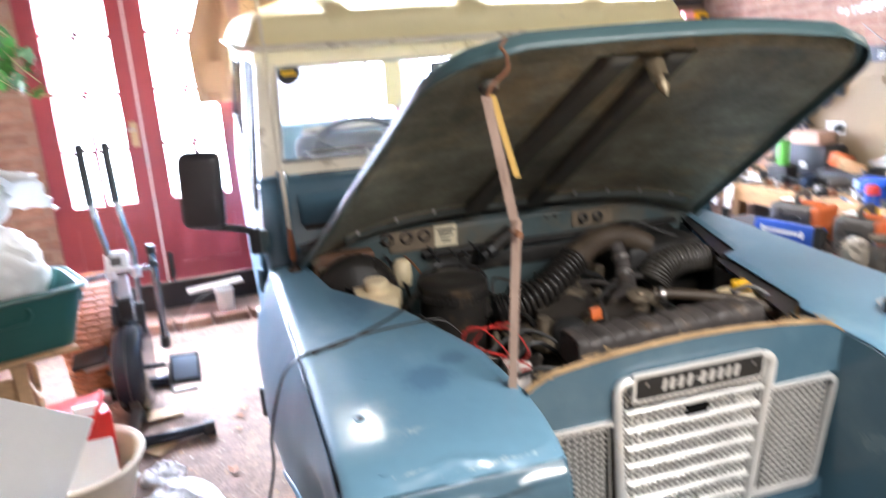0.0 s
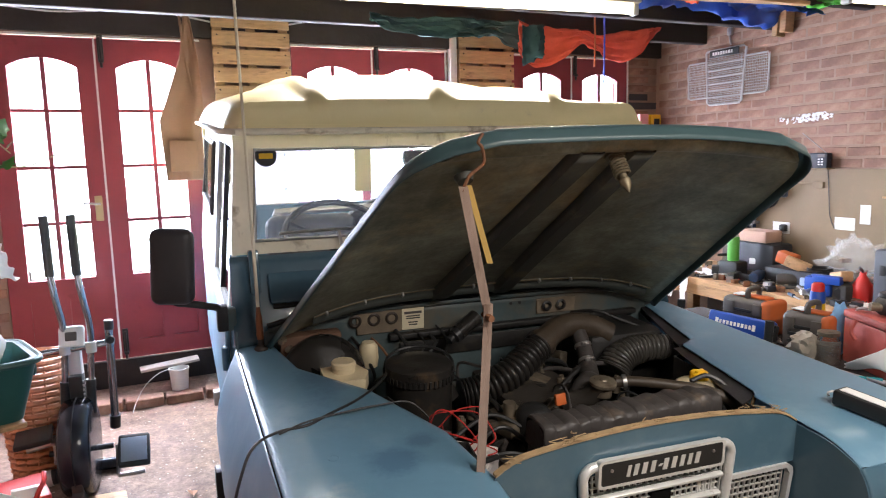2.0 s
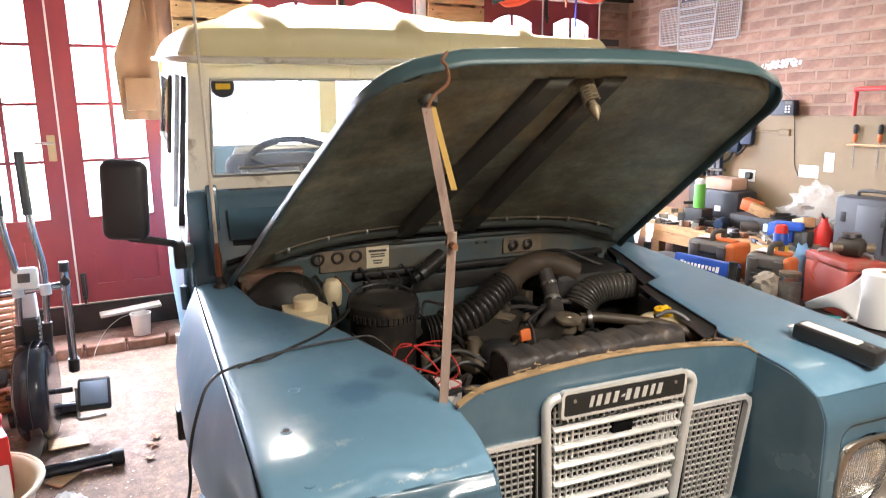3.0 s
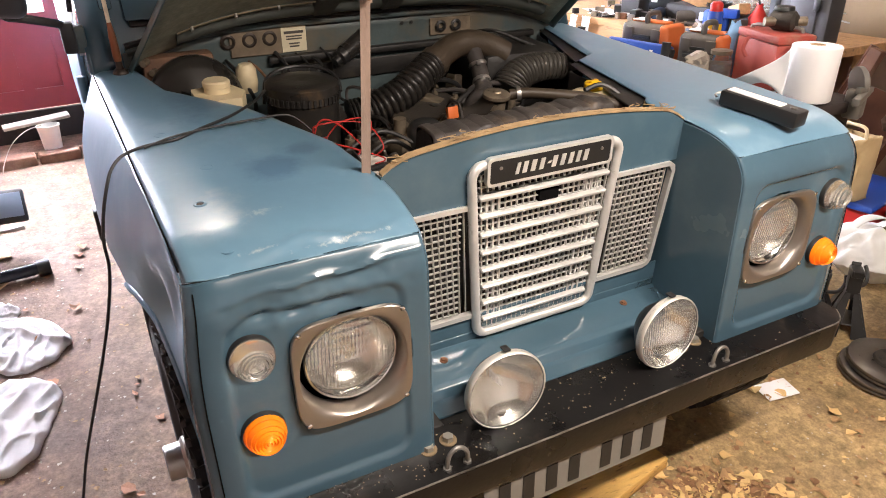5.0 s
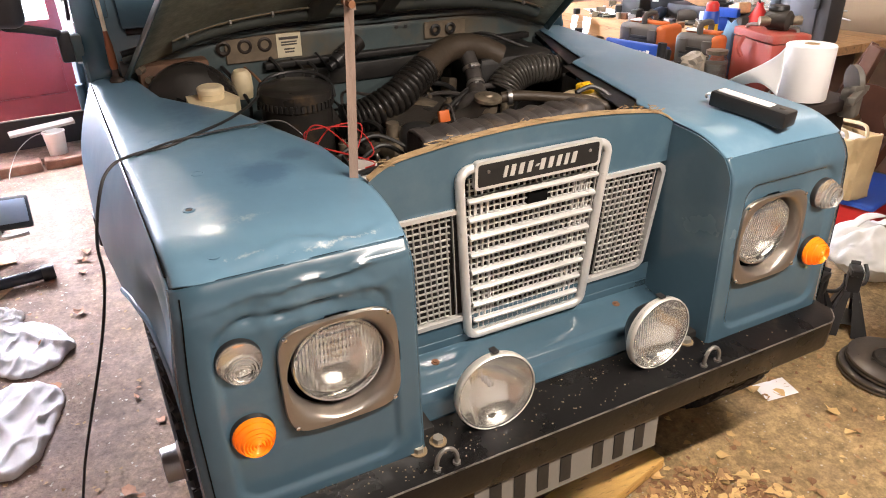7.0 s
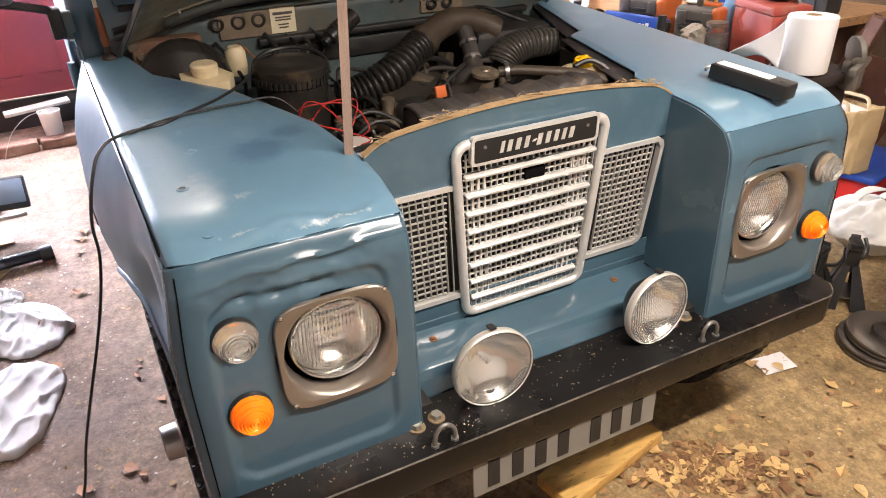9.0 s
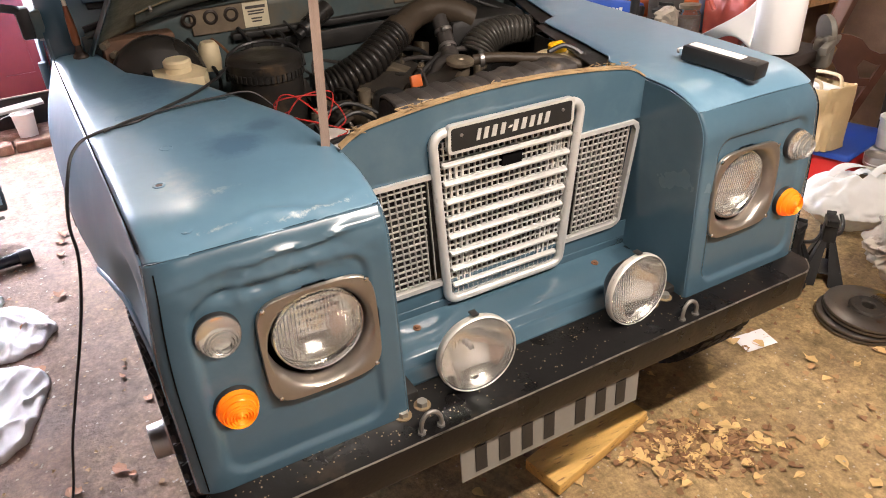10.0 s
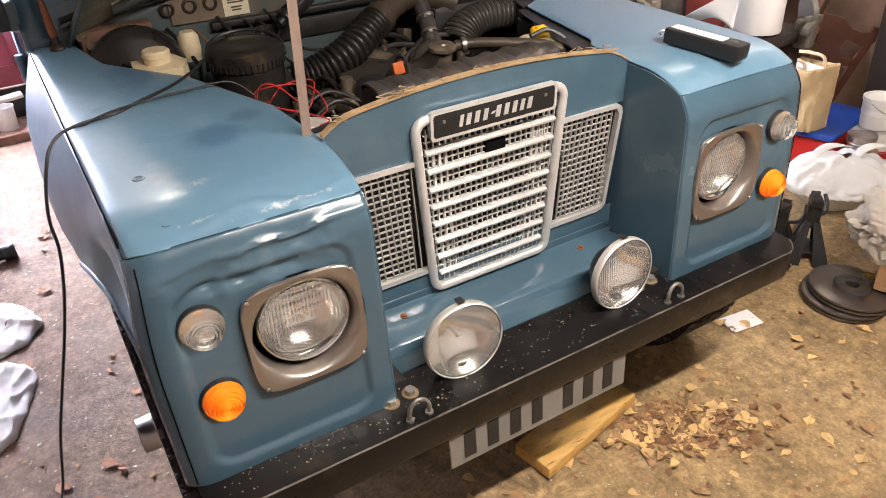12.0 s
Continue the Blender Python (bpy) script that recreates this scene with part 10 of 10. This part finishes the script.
# ---- floor on the right ----
def right_floor():
    # red tub with a blue lid and the tote bag on it
    tb = thing("red_storage_tub", (2.40, 1.00, floor_z(1.0)), "red plastic storage tub with a bright blue lid", "storage tub")
    part("tub_body", Shape().box((2.40, 1.00, 0.155), (0.44, 0.48, 0.21), (0, 0, 12), 0.03, 3), RED, tb)
    part("tub_lid", Shape().box((2.40, 1.00, 0.272), (0.49, 0.53, 0.032), (0, 0, 12), 0.014, 3), CASE_BLUE, tb, "bright blue lid")
    tt = thing("canvas_tote_bag", (2.29, 0.926, 0.29), "tan canvas tote bag with rope handles on a tub", "bag")
    TX, TY, T0 = 2.245, 0.965, 0.290

    def side(u, v):
        a = 2 * math.pi * u
        cx, sy = math.cos(a), math.sin(a)
        q = 0.45 + 0.2 * v
        px = math.copysign(abs(cx) ** q, cx) * (0.092 + 0.008 * v)
        py = math.copysign(abs(sy) ** q, sy) * (0.178 + 0.008 * v)
        k = 0.012 * noise.noise((cx * 3, sy * 3, v * 4)) + 0.006 * noise.noise((cx * 7, sy * 7, v * 9))
        return (TX + px + k, TY + py - 0.04 * px + k, T0 + 0.30 * v - 0.012 * math.cos(a * 2) * v)
    part("bag_body", Shape().grid(side, 72, 24), CANVAS_L, tt, thick=0.004)
    part("bag_bottom", Shape().box((TX, TY, T0 + 0.006), (0.16, 0.28, 0.010), (0, 0, 2), 0.004), CANVAS_L, tt)
    for dx in (-0.080, 0.065):
        part("rope_handle", Shape().tube([(TX + dx, TY + 0.105, T0 + 0.26), (TX + dx - 0.02, TY + 0.10, T0 + 0.315), (TX + dx - 0.02, TY + 0.04, T0 + 0.328), (TX + dx - 0.01, TY - 0.03, T0 + 0.330), (TX + dx, TY - 0.09, T0 + 0.318), (TX + dx, TY - 0.10, T0 + 0.26)], 0.008, 8, 5), CANVAS_L2, tt, "pale rope handle")
    part("packet", Shape().box((TX, TY, T0 + 0.27), (0.11, 0.22, 0.04), (4, 3, 0), 0.01), PAPER, tt, "white packet")
    part("label_tag", Shape().box((TX - 0.097, TY - 0.07, T0 + 0.06), (0.003, 0.022, 0.032)), WHITE, tt)
    # paint tubs
    for nm, x, y, z, r, h, lab, m in (("paint_tub", 2.56, 0.69, floor_z(0.69), 0.125, 0.235, "large white plastic paint tub on the floor", WHITE), ("paint_tub", 2.55, 0.69, floor_z(0.69) + 0.235, 0.080, 0.15, "white paint tub stacked on another", WHITE), ("paint_tin", 2.36, 0.635, floor_z(0.63) + 0.19, 0.060, 0.07, "open steel paint tin on a card box", STEEL)):
        t = thing(nm, (x, y, z), lab, "paint tub", "paint tubs")
        part("tub_wall", Shape().lathe([(0, 0), (r * 0.9, 0), (r * 0.92, 0.004), (r, h - 0.02), (r * 1.04, h - 0.018), (r * 1.04, h), (r * 0.97, h), (r * 0.95, h - 0.012), (0, h - 0.012)], (x, y, z), (0, 0, 1), 28), m, t)
        part("band", Shape().lathe([(r * 0.965, h * 0.45), (r * 0.975, h * 0.46), (r * 0.98, h * 0.62), (r * 0.97, h * 0.63)], (x, y, z), (0, 0, 1), 28), PAPER if h < 0.2 else RED, t, "printed band")
        if m is WHITE:
            part("bail", Shape().tube([(x - r, y, z + h * 0.85), (x - r * 0.7, y - r * 0.8, z + h * 0.6), (x + r * 0.7, y - r * 0.8, z + h * 0.6), (x + r, y, z + h * 0.85)], 0.003, 6, 5), STEEL, t)
    jumble_box("card_box", 2.36, 0.635, floor_z(0.63), (0.13, 0.13, 0.19), 8, CANVAS, "brown card box on the floor", "box")
    crumpled("yellow_bag", (2.43, 0.40, floor_z(0.4)), (0.07, 0.08, 0.10), YELLOW, "crumpled yellow bag on the floor", "bag", 19.0, 0.2, 4)
    # white carrier bag with loops
    def sack(u, v):
        a = 2 * math.pi * u
        k = math.sin(math.pi * min(1, 0.06 + 0.94 * v) * 0.5) ** 0.55 if v < 0.5 else math.cos(math.pi * 0.5 * (v - 0.5) * 2) ** 0.6 * 0.9 + 0.1
        w = 1 + 0.10 * noise.noise((math.cos(a) * 1.6, math.sin(a) * 1.6, v * 2.2)) + 0.10 * abs(noise.noise((math.cos(a) * 4, math.sin(a) * 4, v * 6))) + 0.07 * abs(noise.noise((math.cos(a) * 6, math.sin(a) * 6, v * 7 + 3)))
        x, y = 0.265 * k * w * math.cos(a), 0.200 * k * w * math.sin(a)
        return (2.105 + 0.87 * x + 0.45 * y, 0.555 - 0.45 * x + 0.87 * y, floor_z(0.535) + 0.005 + 0.265 * v + (0.05 * abs(noise.noise((x * 14, y * 14, 1))) - 0.02) * v)
    cb = thing("carrier_bag", (2.125, 0.535, floor_z(0.535)), "bulging white plastic carrier bag on the floor", "bag")
    part("bag_skin", Shape().grid(sack, 110, 44), POLY, cb, smooth=60)
    for dx, dy in ((-0.03, 0.06), (0.10, -0.05)):
        part("loop_handle", Shape().grid(lambda u, v, dx=dx, dy=dy: (2.125 + dx - 0.10 * math.cos(u * math.pi) + 0.012 * math.sin(u * 9), 0.535 + dy + 0.05 * math.cos(u * math.pi) + 0.035 * (v - 0.5), 0.23 + 0.085 * math.sin(u * math.pi) + 0.015 * (v - 0.5) * math.sin(u * 5)), 22, 4), POLY, cb, "thin loop handle", thick=0.0015, smooth=60)
    # axle stands
    for x, y, h, turn, lab in ((1.525, 0.430, 0.228, 15, "black folding axle stand on the floor"), (1.645, 0.370, 0.252, 40, "black folding axle stand on the floor")):
        f = floor_z(y)
        st = thing("axle_stand", (x, y, f), lab, "axle stand", "axle stands")
        M = pose(x, y, f, 0, 0, turn)

        def w(sh):
            return Shape().add(sh.v, sh.f, M)
        for a in range(4):
            sx, sy = (-1, 1, 1, -1)[a], (-1, -1, 1, 1)[a]
            part("leg", w(Shape().prism([(sx * 0.085, sy * 0.085, 0), (sx * 0.085 - sx * 0.060, sy * 0.085, 0), (sx * 0.004, sy * 0.026, h * 0.72), (sx * 0.032, sy * 0.026, h * 0.72)], (0, sy * -0.006, 0))), BLACK, st, smooth=0)
            part("leg_web", w(Shape().prism([(sx * 0.085, sy * 0.085, 0), (sx * 0.085, sy * 0.085 - sy * 0.060, 0), (sx * 0.026, sy * 0.004, h * 0.72), (sx * 0.026, sy * 0.026, h * 0.72)], (sx * -0.006, 0, 0))), BLACK, st, smooth=0)
        part("column", w(Shape().box((0, 0, h * 0.78), (0.056, 0.050, h * 0.40), (0, 0, 0), 0.004)), BLACK, st)
        part("ratchet_post", w(Shape().box((0, 0, h * 0.92), (0.028, 0.024, h * 0.22), (0, 0, 0), 0.003)), BLACK, st)
        part("saddle", w(Shape().box((0, 0, h * 1.03), (0.095, 0.045, 0.028), (0, 8, 0), 0.005).box((0.042, 0, h * 1.06), (0.012, 0.035, 0.03), (0, 18, 0), 0.003).box((-0.042, 0, h * 1.06), (0.012, 0.035, 0.03), (0, -18, 0), 0.003)), BLACK, st)
        part("lever", w(Shape().tube([(0.02, -0.02, h * 0.74), (0.06, -0.05, h * 0.72), (0.10, -0.06, h * 0.80), (0.13, -0.05, h * 0.92)], 0.008, 8, 5)), BLACK, st)
        part("base_plate", w(Shape().box((0, 0, 0.05), (0.13, 0.13, 0.006), (0, 0, 0), 0.002, 1)), BLACK, st)
    # brake discs
    for k, (dx, dy, z, r) in enumerate(((0.0, 0.0, 0.0, 0.150), (0.018, -0.012, 0.034, 0.148))):
        x, y = 1.512 + dx, 0.108 + dy
        f = floor_z(y) + z + 0.006
        d = thing("brake_disc", (x, y, f), "worn steel brake disc stacked on the floor", "brake disc", "brake discs")
        part("rotor", Shape().lathe([(0.062, 0.0), (r, 0.0), (r + 0.001, 0.004), (r, 0.009), (r - 0.008, 0.010), (r - 0.008, 0.015), (r, 0.016), (r, 0.024), (r - 0.003, 0.026), (0.066, 0.026), (0.062, 0.022)], (x, y, f), (0.03, -0.085, 1), 48), DISC_STEEL, d)
        part("bell", Shape().lathe([(0.066, 0.010), (0.065, 0.030), (0.060, 0.037), (0.026, 0.038), (0.022, 0.034), (0.022, 0.005)], (x, y, f), (0.03, -0.085, 1), 36), ENGINE, d, "dark hub bell")
        for i in range(5):
            a = 2 * math.pi * i / 5
            part("stud_hole", Shape().lathe([(0.0065, 0.0375), (0.0065, 0.039), (0.0, 0.039)], (x + 0.044 * math.cos(a), y + 0.044 * math.sin(a), f + 0.005 * math.sin(a)), (0.03, -0.085, 1), 10), BLACK, d)
    # wooden dolly with a castor, carrying a bundled dust sheet
    dl = thing("wooden_dolly", (1.82, -0.12, floor_z(-0.12)), "low wooden dolly on castors", "dolly")
    part("deck", Shape().box((1.84, -0.12, floor_z(-0.12) + 0.135), (0.40, 0.46, 0.035), (0, 0, 14), 0.004, 1), WOOD_X, dl)
    part("side_board", Shape().box((1.632, -0.15, floor_z(-0.12) + 0.15), (0.03, 0.40, 0.13), (0, 0, 14), 0.004, 1), WOOD_Y, dl)
    for x, y in ((1.60, -0.14), (1.66, -0.33), (2.0, 0.04), (2.05, -0.25)):
        f = floor_z(y)
        cs = part("castor_wheel", Shape().lathe([(0, -0.014), (0.034, -0.014), (0.042, -0.008), (0.042, 0.008), (0.034, 0.014), (0, 0.014)], (x, y, f + 0.044), (0.8, 0.6, 0), 24), TOOL_GREY2, dl, "grey rubber castor")
        part("castor_fork", Shape().box((x + 0.012, y + 0.01, f + 0.085), (0.045, 0.045, 0.05), (0, 0, 35), 0.006), STEEL, cs)
    crumpled("dust_sheet", (1.705, 0.065, floor_z(-0.06) + 0.150), (0.15, 0.17, 0.130), DUST_SHEET, "bundled grey-white dust sheet on the dolly", "dust sheet", 33.0, 0.22, 5, 0.0, 1.9)
    # old wooden chair tipped over, its carved back towards the car
    ch = thing("wooden_chair", (2.86, 1.06, floor_z(1.06)), "tipped red-brown wooden chair with a carved back panel", "chair")
    M = Matrix(((0.69, 0.72, 0, 2.69), (-0.72, 0.69, 0, 1.235), (0, 0, 1, 0), (0, 0, 0, 1)))

    def w(sh):
        return Shape().add(sh.v, sh.f, M)

    def bar(a, b, wide, deep):
        (ax, ay, az), (bx, by, bz) = a, b
        q = math.hypot(bx - ax, bz - az)
        nx, nz = -(bz - az) / q * wide / 2, (bx - ax) / q * wide / 2
        return w(Shape().prism([(ax + nx, ay, az + nz), (ax - nx, ay, az - nz), (bx - nx, by, bz - nz), (bx + nx, by, bz + nz)], (0, deep, 0)))
    crest = [(-0.03, 0.79), (0.01, 0.735), (0.06, 0.695), (0.12, 0.685), (0.17, 0.665), (0.215, 0.615), (0.27, 0.592), (0.34, 0.600)]
    part("crest_rail", w(Shape().prism([(a, 0, b) for a, b in crest] + [(0.335, 0, 0.545), (0.26, 0, 0.535), (0.19, 0, 0.565), (0.13, 0, 0.60), (0.07, 0, 0.61), (0.03, 0, 0.655), (-0.03, 0, 0.70)], (0, 0.024, 0))), DARKWOOD2, ch, smooth=0)
    part("splat", w(Shape().prism([(0.065, 0.004, 0.615), (0.13, 0.004, 0.605), (0.20, 0.004, 0.565), (0.175, 0.004, 0.52), (0.20, 0.004, 0.46), (0.10, 0.004, 0.40), (0.085, 0.004, 0.50), (0.05, 0.004, 0.55)], (0, 0.014, 0))), DARKWOOD2, ch, smooth=0)
    part("back_post", bar((0.335, 0, 0.62), (0.13, 0.03, floor_z(1.0)), 0.036, 0.032), DARKWOOD2, ch, smooth=0)
    part("back_post", bar((0.06, -0.01, 0.90), (-0.16, 0.0, 0.36), 0.036, 0.032), DARKWOOD2, ch, smooth=0)
    part("lower_rail", bar((0.25, 0.005, 0.44), (-0.13, 0.005, 0.44), 0.04, 0.018), DARKWOOD2, ch, smooth=0)
    part("seat", w(Shape().box((0.03, 0.24, 0.30), (0.40, 0.40, 0.03), (10, 18, 0), 0.010)), DARKWOOD2, ch)
    for a, b, c in ((-0.15, 0.05, 0.33), (-0.12, 0.42, 0.30), (0.24, 0.42, 0.22)):
        part("leg", bar((a, b, c), (a - 0.05, b, floor_z(1.3)), 0.034, 0.03), DARKWOOD2, ch, smooth=0)
    jumble_box("dark_crate", 2.96, 0.50, floor_z(0.5), (0.45, 0.55, 0.42), 8, SOOT, "dark wooden crate on the floor", "crate")
    jumble_box("dark_crate", 3.06, 0.80, floor_z(0.5), (0.34, 0.40, 0.80), 8, SOOT, "tall dark wooden crate on the floor", "crate")
    jumble_box("pale_tub", 2.90, 0.58, floor_z(0.5) + 0.42, (0.14, 0.14, 0.16), 20, plain("pale_blue_tub", (0.45, 0.52, 0.56), 0.5), "pale plastic tub on a crate", "tub")
    single("bench_leg_post", Shape().box((2.36, 1.30, 0.46), (0.09, 0.09, 0.84), (0, 0, 6), 0.005, 1), WOOD, "pale timber post beside the bench", "post")
    single("bench_leg_post", Shape().box((2.30, 1.06, 0.50), (0.05, 0.06, 0.95), (14, 8, 6), 0.005, 1), DARKWOOD, "dark timber leaning beside the bench", "post")
    # card on the floor, wooden block under the bumper
    cd = thing("white_card", (1.085, 0.225, floor_z(0.225)), "small white card with a leaf on it on the floor", "card")
    part("card", Shape().box((1.085, 0.222, floor_z(0.222) + 0.006), (0.135, 0.085, 0.003), (4.9, 0, -8), 0.001, 1), PAPER, cd)
    wp = Shape().box((0.243, 0.142, 0.012), (0.425, 0.135, 0.045), (3, -1, 12), 0.006, 2)
    single("timber_block", wp, PLANK_Y, "yellowish timber offcut on the floor below the bumper", "timber")


DUST_SHEET = mat("grubby_dust_sheet", (0.52, 0.47, 0.40), 0.9, var=0.12, scale=12, bump=0.5, bscale=200, patch=(0.36, 0.31, 0.26), pscale=6, pamount=0.3)
CANVAS_L = plain("pale_tan_canvas", (0.52, 0.39, 0.21), 0.9, bump=0.5)
CANVAS_L2 = plain("pale_rope", (0.62, 0.52, 0.36), 0.9, bump=0.4)
DISC_STEEL = mat("worn_disc_steel", (0.17, 0.155, 0.14), 0.30, metal=0.85, var=0.2, bump=0.1, patch=(0.14, 0.08, 0.05), pscale=8, pamount=0.2)
DARKWOOD2 = mat("red_brown_polished_wood", (0.085, 0.032, 0.018), 0.4, var=0.25, scale=9, bump=0.1)
PLANK_Y = mat("yellow_offcut", (0.60, 0.37, 0.11), 0.7, var=0.25, scale=6, bump=0.3, stretch=(2, 10, 10), patch=(0.16, 0.08, 0.03), pscale=9, pamount=0.35)
right_floor()


# ---- fallen leaves and grit ----
LEAF_A = mat("tan_dry_leaf", (0.62, 0.42, 0.18), 0.75, var=0.35, scale=14, bump=0.3)
LEAF_RED = mat("reddish_dry_leaf", (0.36, 0.17, 0.09), 0.75, var=0.35, scale=14, bump=0.3)
CRUMB = mat("pale_crumbs", (0.45, 0.38, 0.30), 0.85, var=0.4, scale=20, bump=0.2)


def leaves(name, count, place, material, label, seed, smin, smax):
    rnd = random.Random(seed)
    vs, fs = [], []
    for _ in range(count):
        x, y = place(rnd)
        s, a = rnd.uniform(smin, smax), rnd.uniform(0, 6.3)
        curl, lift = rnd.uniform(-0.10, 0.35), rnd.uniform(0.002, 0.005)
        tilt, fold, wide = rnd.uniform(-0.2, 0.2), rnd.uniform(-0.1, 0.55), rnd.uniform(0.8, 1.7)
        k = len(vs)
        pts = [(0, -0.50), (0.20, -0.42), (0.34, -0.18), (0.29, 0.08), (0.15, 0.30), (0.05, 0.45), (0.0, 0.72), (-0.05, 0.44), (-0.17, 0.28), (-0.29, 0.10), (-0.33, -0.15), (-0.21, -0.40), (0, 0)]
        for px, py in pts:
            px *= wide * (1 + rnd.uniform(-0.45, 0.25))
            py *= 1 + rnd.uniform(-0.2, 0.1)
            h = lift + s * (curl * (px * px + 0.5 * py * py) * 2 + tilt * px + fold * abs(px) + 0.25 * abs(tilt))
            vs.append((x + s * (px * math.cos(a) - py * math.sin(a)), y + s * (px * math.sin(a) + py * math.cos(a)), floor_z(y) + max(0.0025, h)))
        fs += [(k + 12, k + i, k + (i + 1) % 12) for i in range(12)]
    sh = Shape().add(vs, fs)
    return single(name, sh, material, label, "leaves", kind="stuff", smooth=0)


def pile(rnd):
    k = rnd.gauss(0, 1)
    return (0.52 + 0.10 * k + rnd.gauss(0, 0.055), -0.025 - 0.055 * k + rnd.gauss(0, 0.055))


def spread(rnd):
    return (rnd.uniform(-0.2, 1.6), rnd.uniform(-0.75, 0.40))


def near_wheel(rnd):
    return (rnd.uniform(-1.6, -0.85), rnd.uniform(0.2, 2.4))


LEAF_OLD = mat("pale_brown_leaf", (0.36, 0.215, 0.10), 0.8, var=0.4, scale=22, bump=0.3)
leaves("leaf_litter", 75, pile, LEAF_A, "heap of dry tan leaves on the concrete floor", 1, 0.026, 0.052)
leaves("leaf_litter", 260, pile, DEAD_LEAF_B, "heap of dry brown leaves on the concrete floor", 2, 0.012, 0.036)
leaves("leaf_litter", 160, pile, LEAF_OLD, "heap of pale brown leaf scraps on the concrete floor", 8, 0.014, 0.045)
leaves("leaf_litter", 85, spread, LEAF_A, "scattered dry tan leaves on the concrete floor", 3, 0.018, 0.055)
leaves("leaf_litter", 200, spread, LEAF_OLD, "scattered pale brown leaf scraps on the concrete floor", 9, 0.010, 0.045)
leaves("leaf_litter", 170, spread, DEAD_LEAF_B, "scattered dry brown leaf scraps on the concrete floor", 4, 0.006, 0.026)
leaves("leaf_litter", 34, near_wheel, LEAF_RED, "scattered reddish leaf scraps beside the wheel", 5, 0.016, 0.060)
leaves("leaf_litter", 110, near_wheel, LEAF_OLD, "scattered pale leaf scraps beside the wheel", 10, 0.006, 0.024)
leaves("grit", 900, lambda r: (r.uniform(-1.9, -0.85), r.uniform(0.2, 3.4)), CRUMB, "pale crumbs and chips on the concrete floor", 6, 0.004, 0.014)
leaves("grit", 900, lambda r: (r.uniform(-0.3, 1.8), r.uniform(-0.8, 0.5)), CRUMB, "crumbs and chips on the concrete floor", 7, 0.003, 0.010)


# ---- bricks, laid last ----
def bricks():
    rnd = random.Random(77)
    variants = [mesh_of("brick", Shape().box((0, 0, 0), (0.215 + 0.004 * k, 0.03, 0.066 - 0.002 * k), (0, 0, 0), 0.006, 1), BRICK) for k in range(3)]
    dark = mesh_of("brick", Shape().box((0, 0, 0), (0.215, 0.03, 0.065), (0, 0, 0), 0.006, 1), BRICK_DARK)
    half = mesh_of("brick", Shape().box((0, 0, 0), (0.105, 0.03, 0.065), (0, 0, 0), 0.006, 1), BRICK)

    def lay(me, p, turn, parent):
        ob = new("brick", me)
        ob.parent = parent
        ob.matrix_basis = Matrix.Translation(p) @ pose(0, 0, 0, rnd.uniform(-0.7, 0.7), rnd.uniform(-0.7, 0.7), turn)
    # right wall above the board
    row = 0
    z = 1.66
    while z < 2.78:
        y = 1.30 + (0.1125 if row % 2 else 0.0)
        while y < 4.22:
            me = variants[rnd.randrange(3)]
            lay(me, right_frame(y, z, -0.0128 + rnd.uniform(-0.0014, 0.0014)), 95.26 + 180 * rnd.randrange(2), WALL_RIGHT)
            y += 0.225
        z += 0.075
        row += 1
    # back wall: piers at both ends
    for x0, x1, za, zb, dk in ((-2.56, -2.14, 0.55, 2.55, False), (2.66, 2.94, 1.2, 2.75, True)):
        row = 0
        z = za
        while z < zb:
            x = x0 + (0.05 if row % 2 else 0.10)
            while x < x1 + 0.02:
                is_dark = dk and 2.10 < z < 2.26
                lay(dark if is_dark else variants[rnd.randrange(3)], back_frame(min(x, x1 - 0.06), z, -0.0125 + rnd.uniform(-0.0014, 0.0014)), BACK_TURN, WALL_BACK)
                x += 0.225
            z += 0.075
            row += 1


bricks()
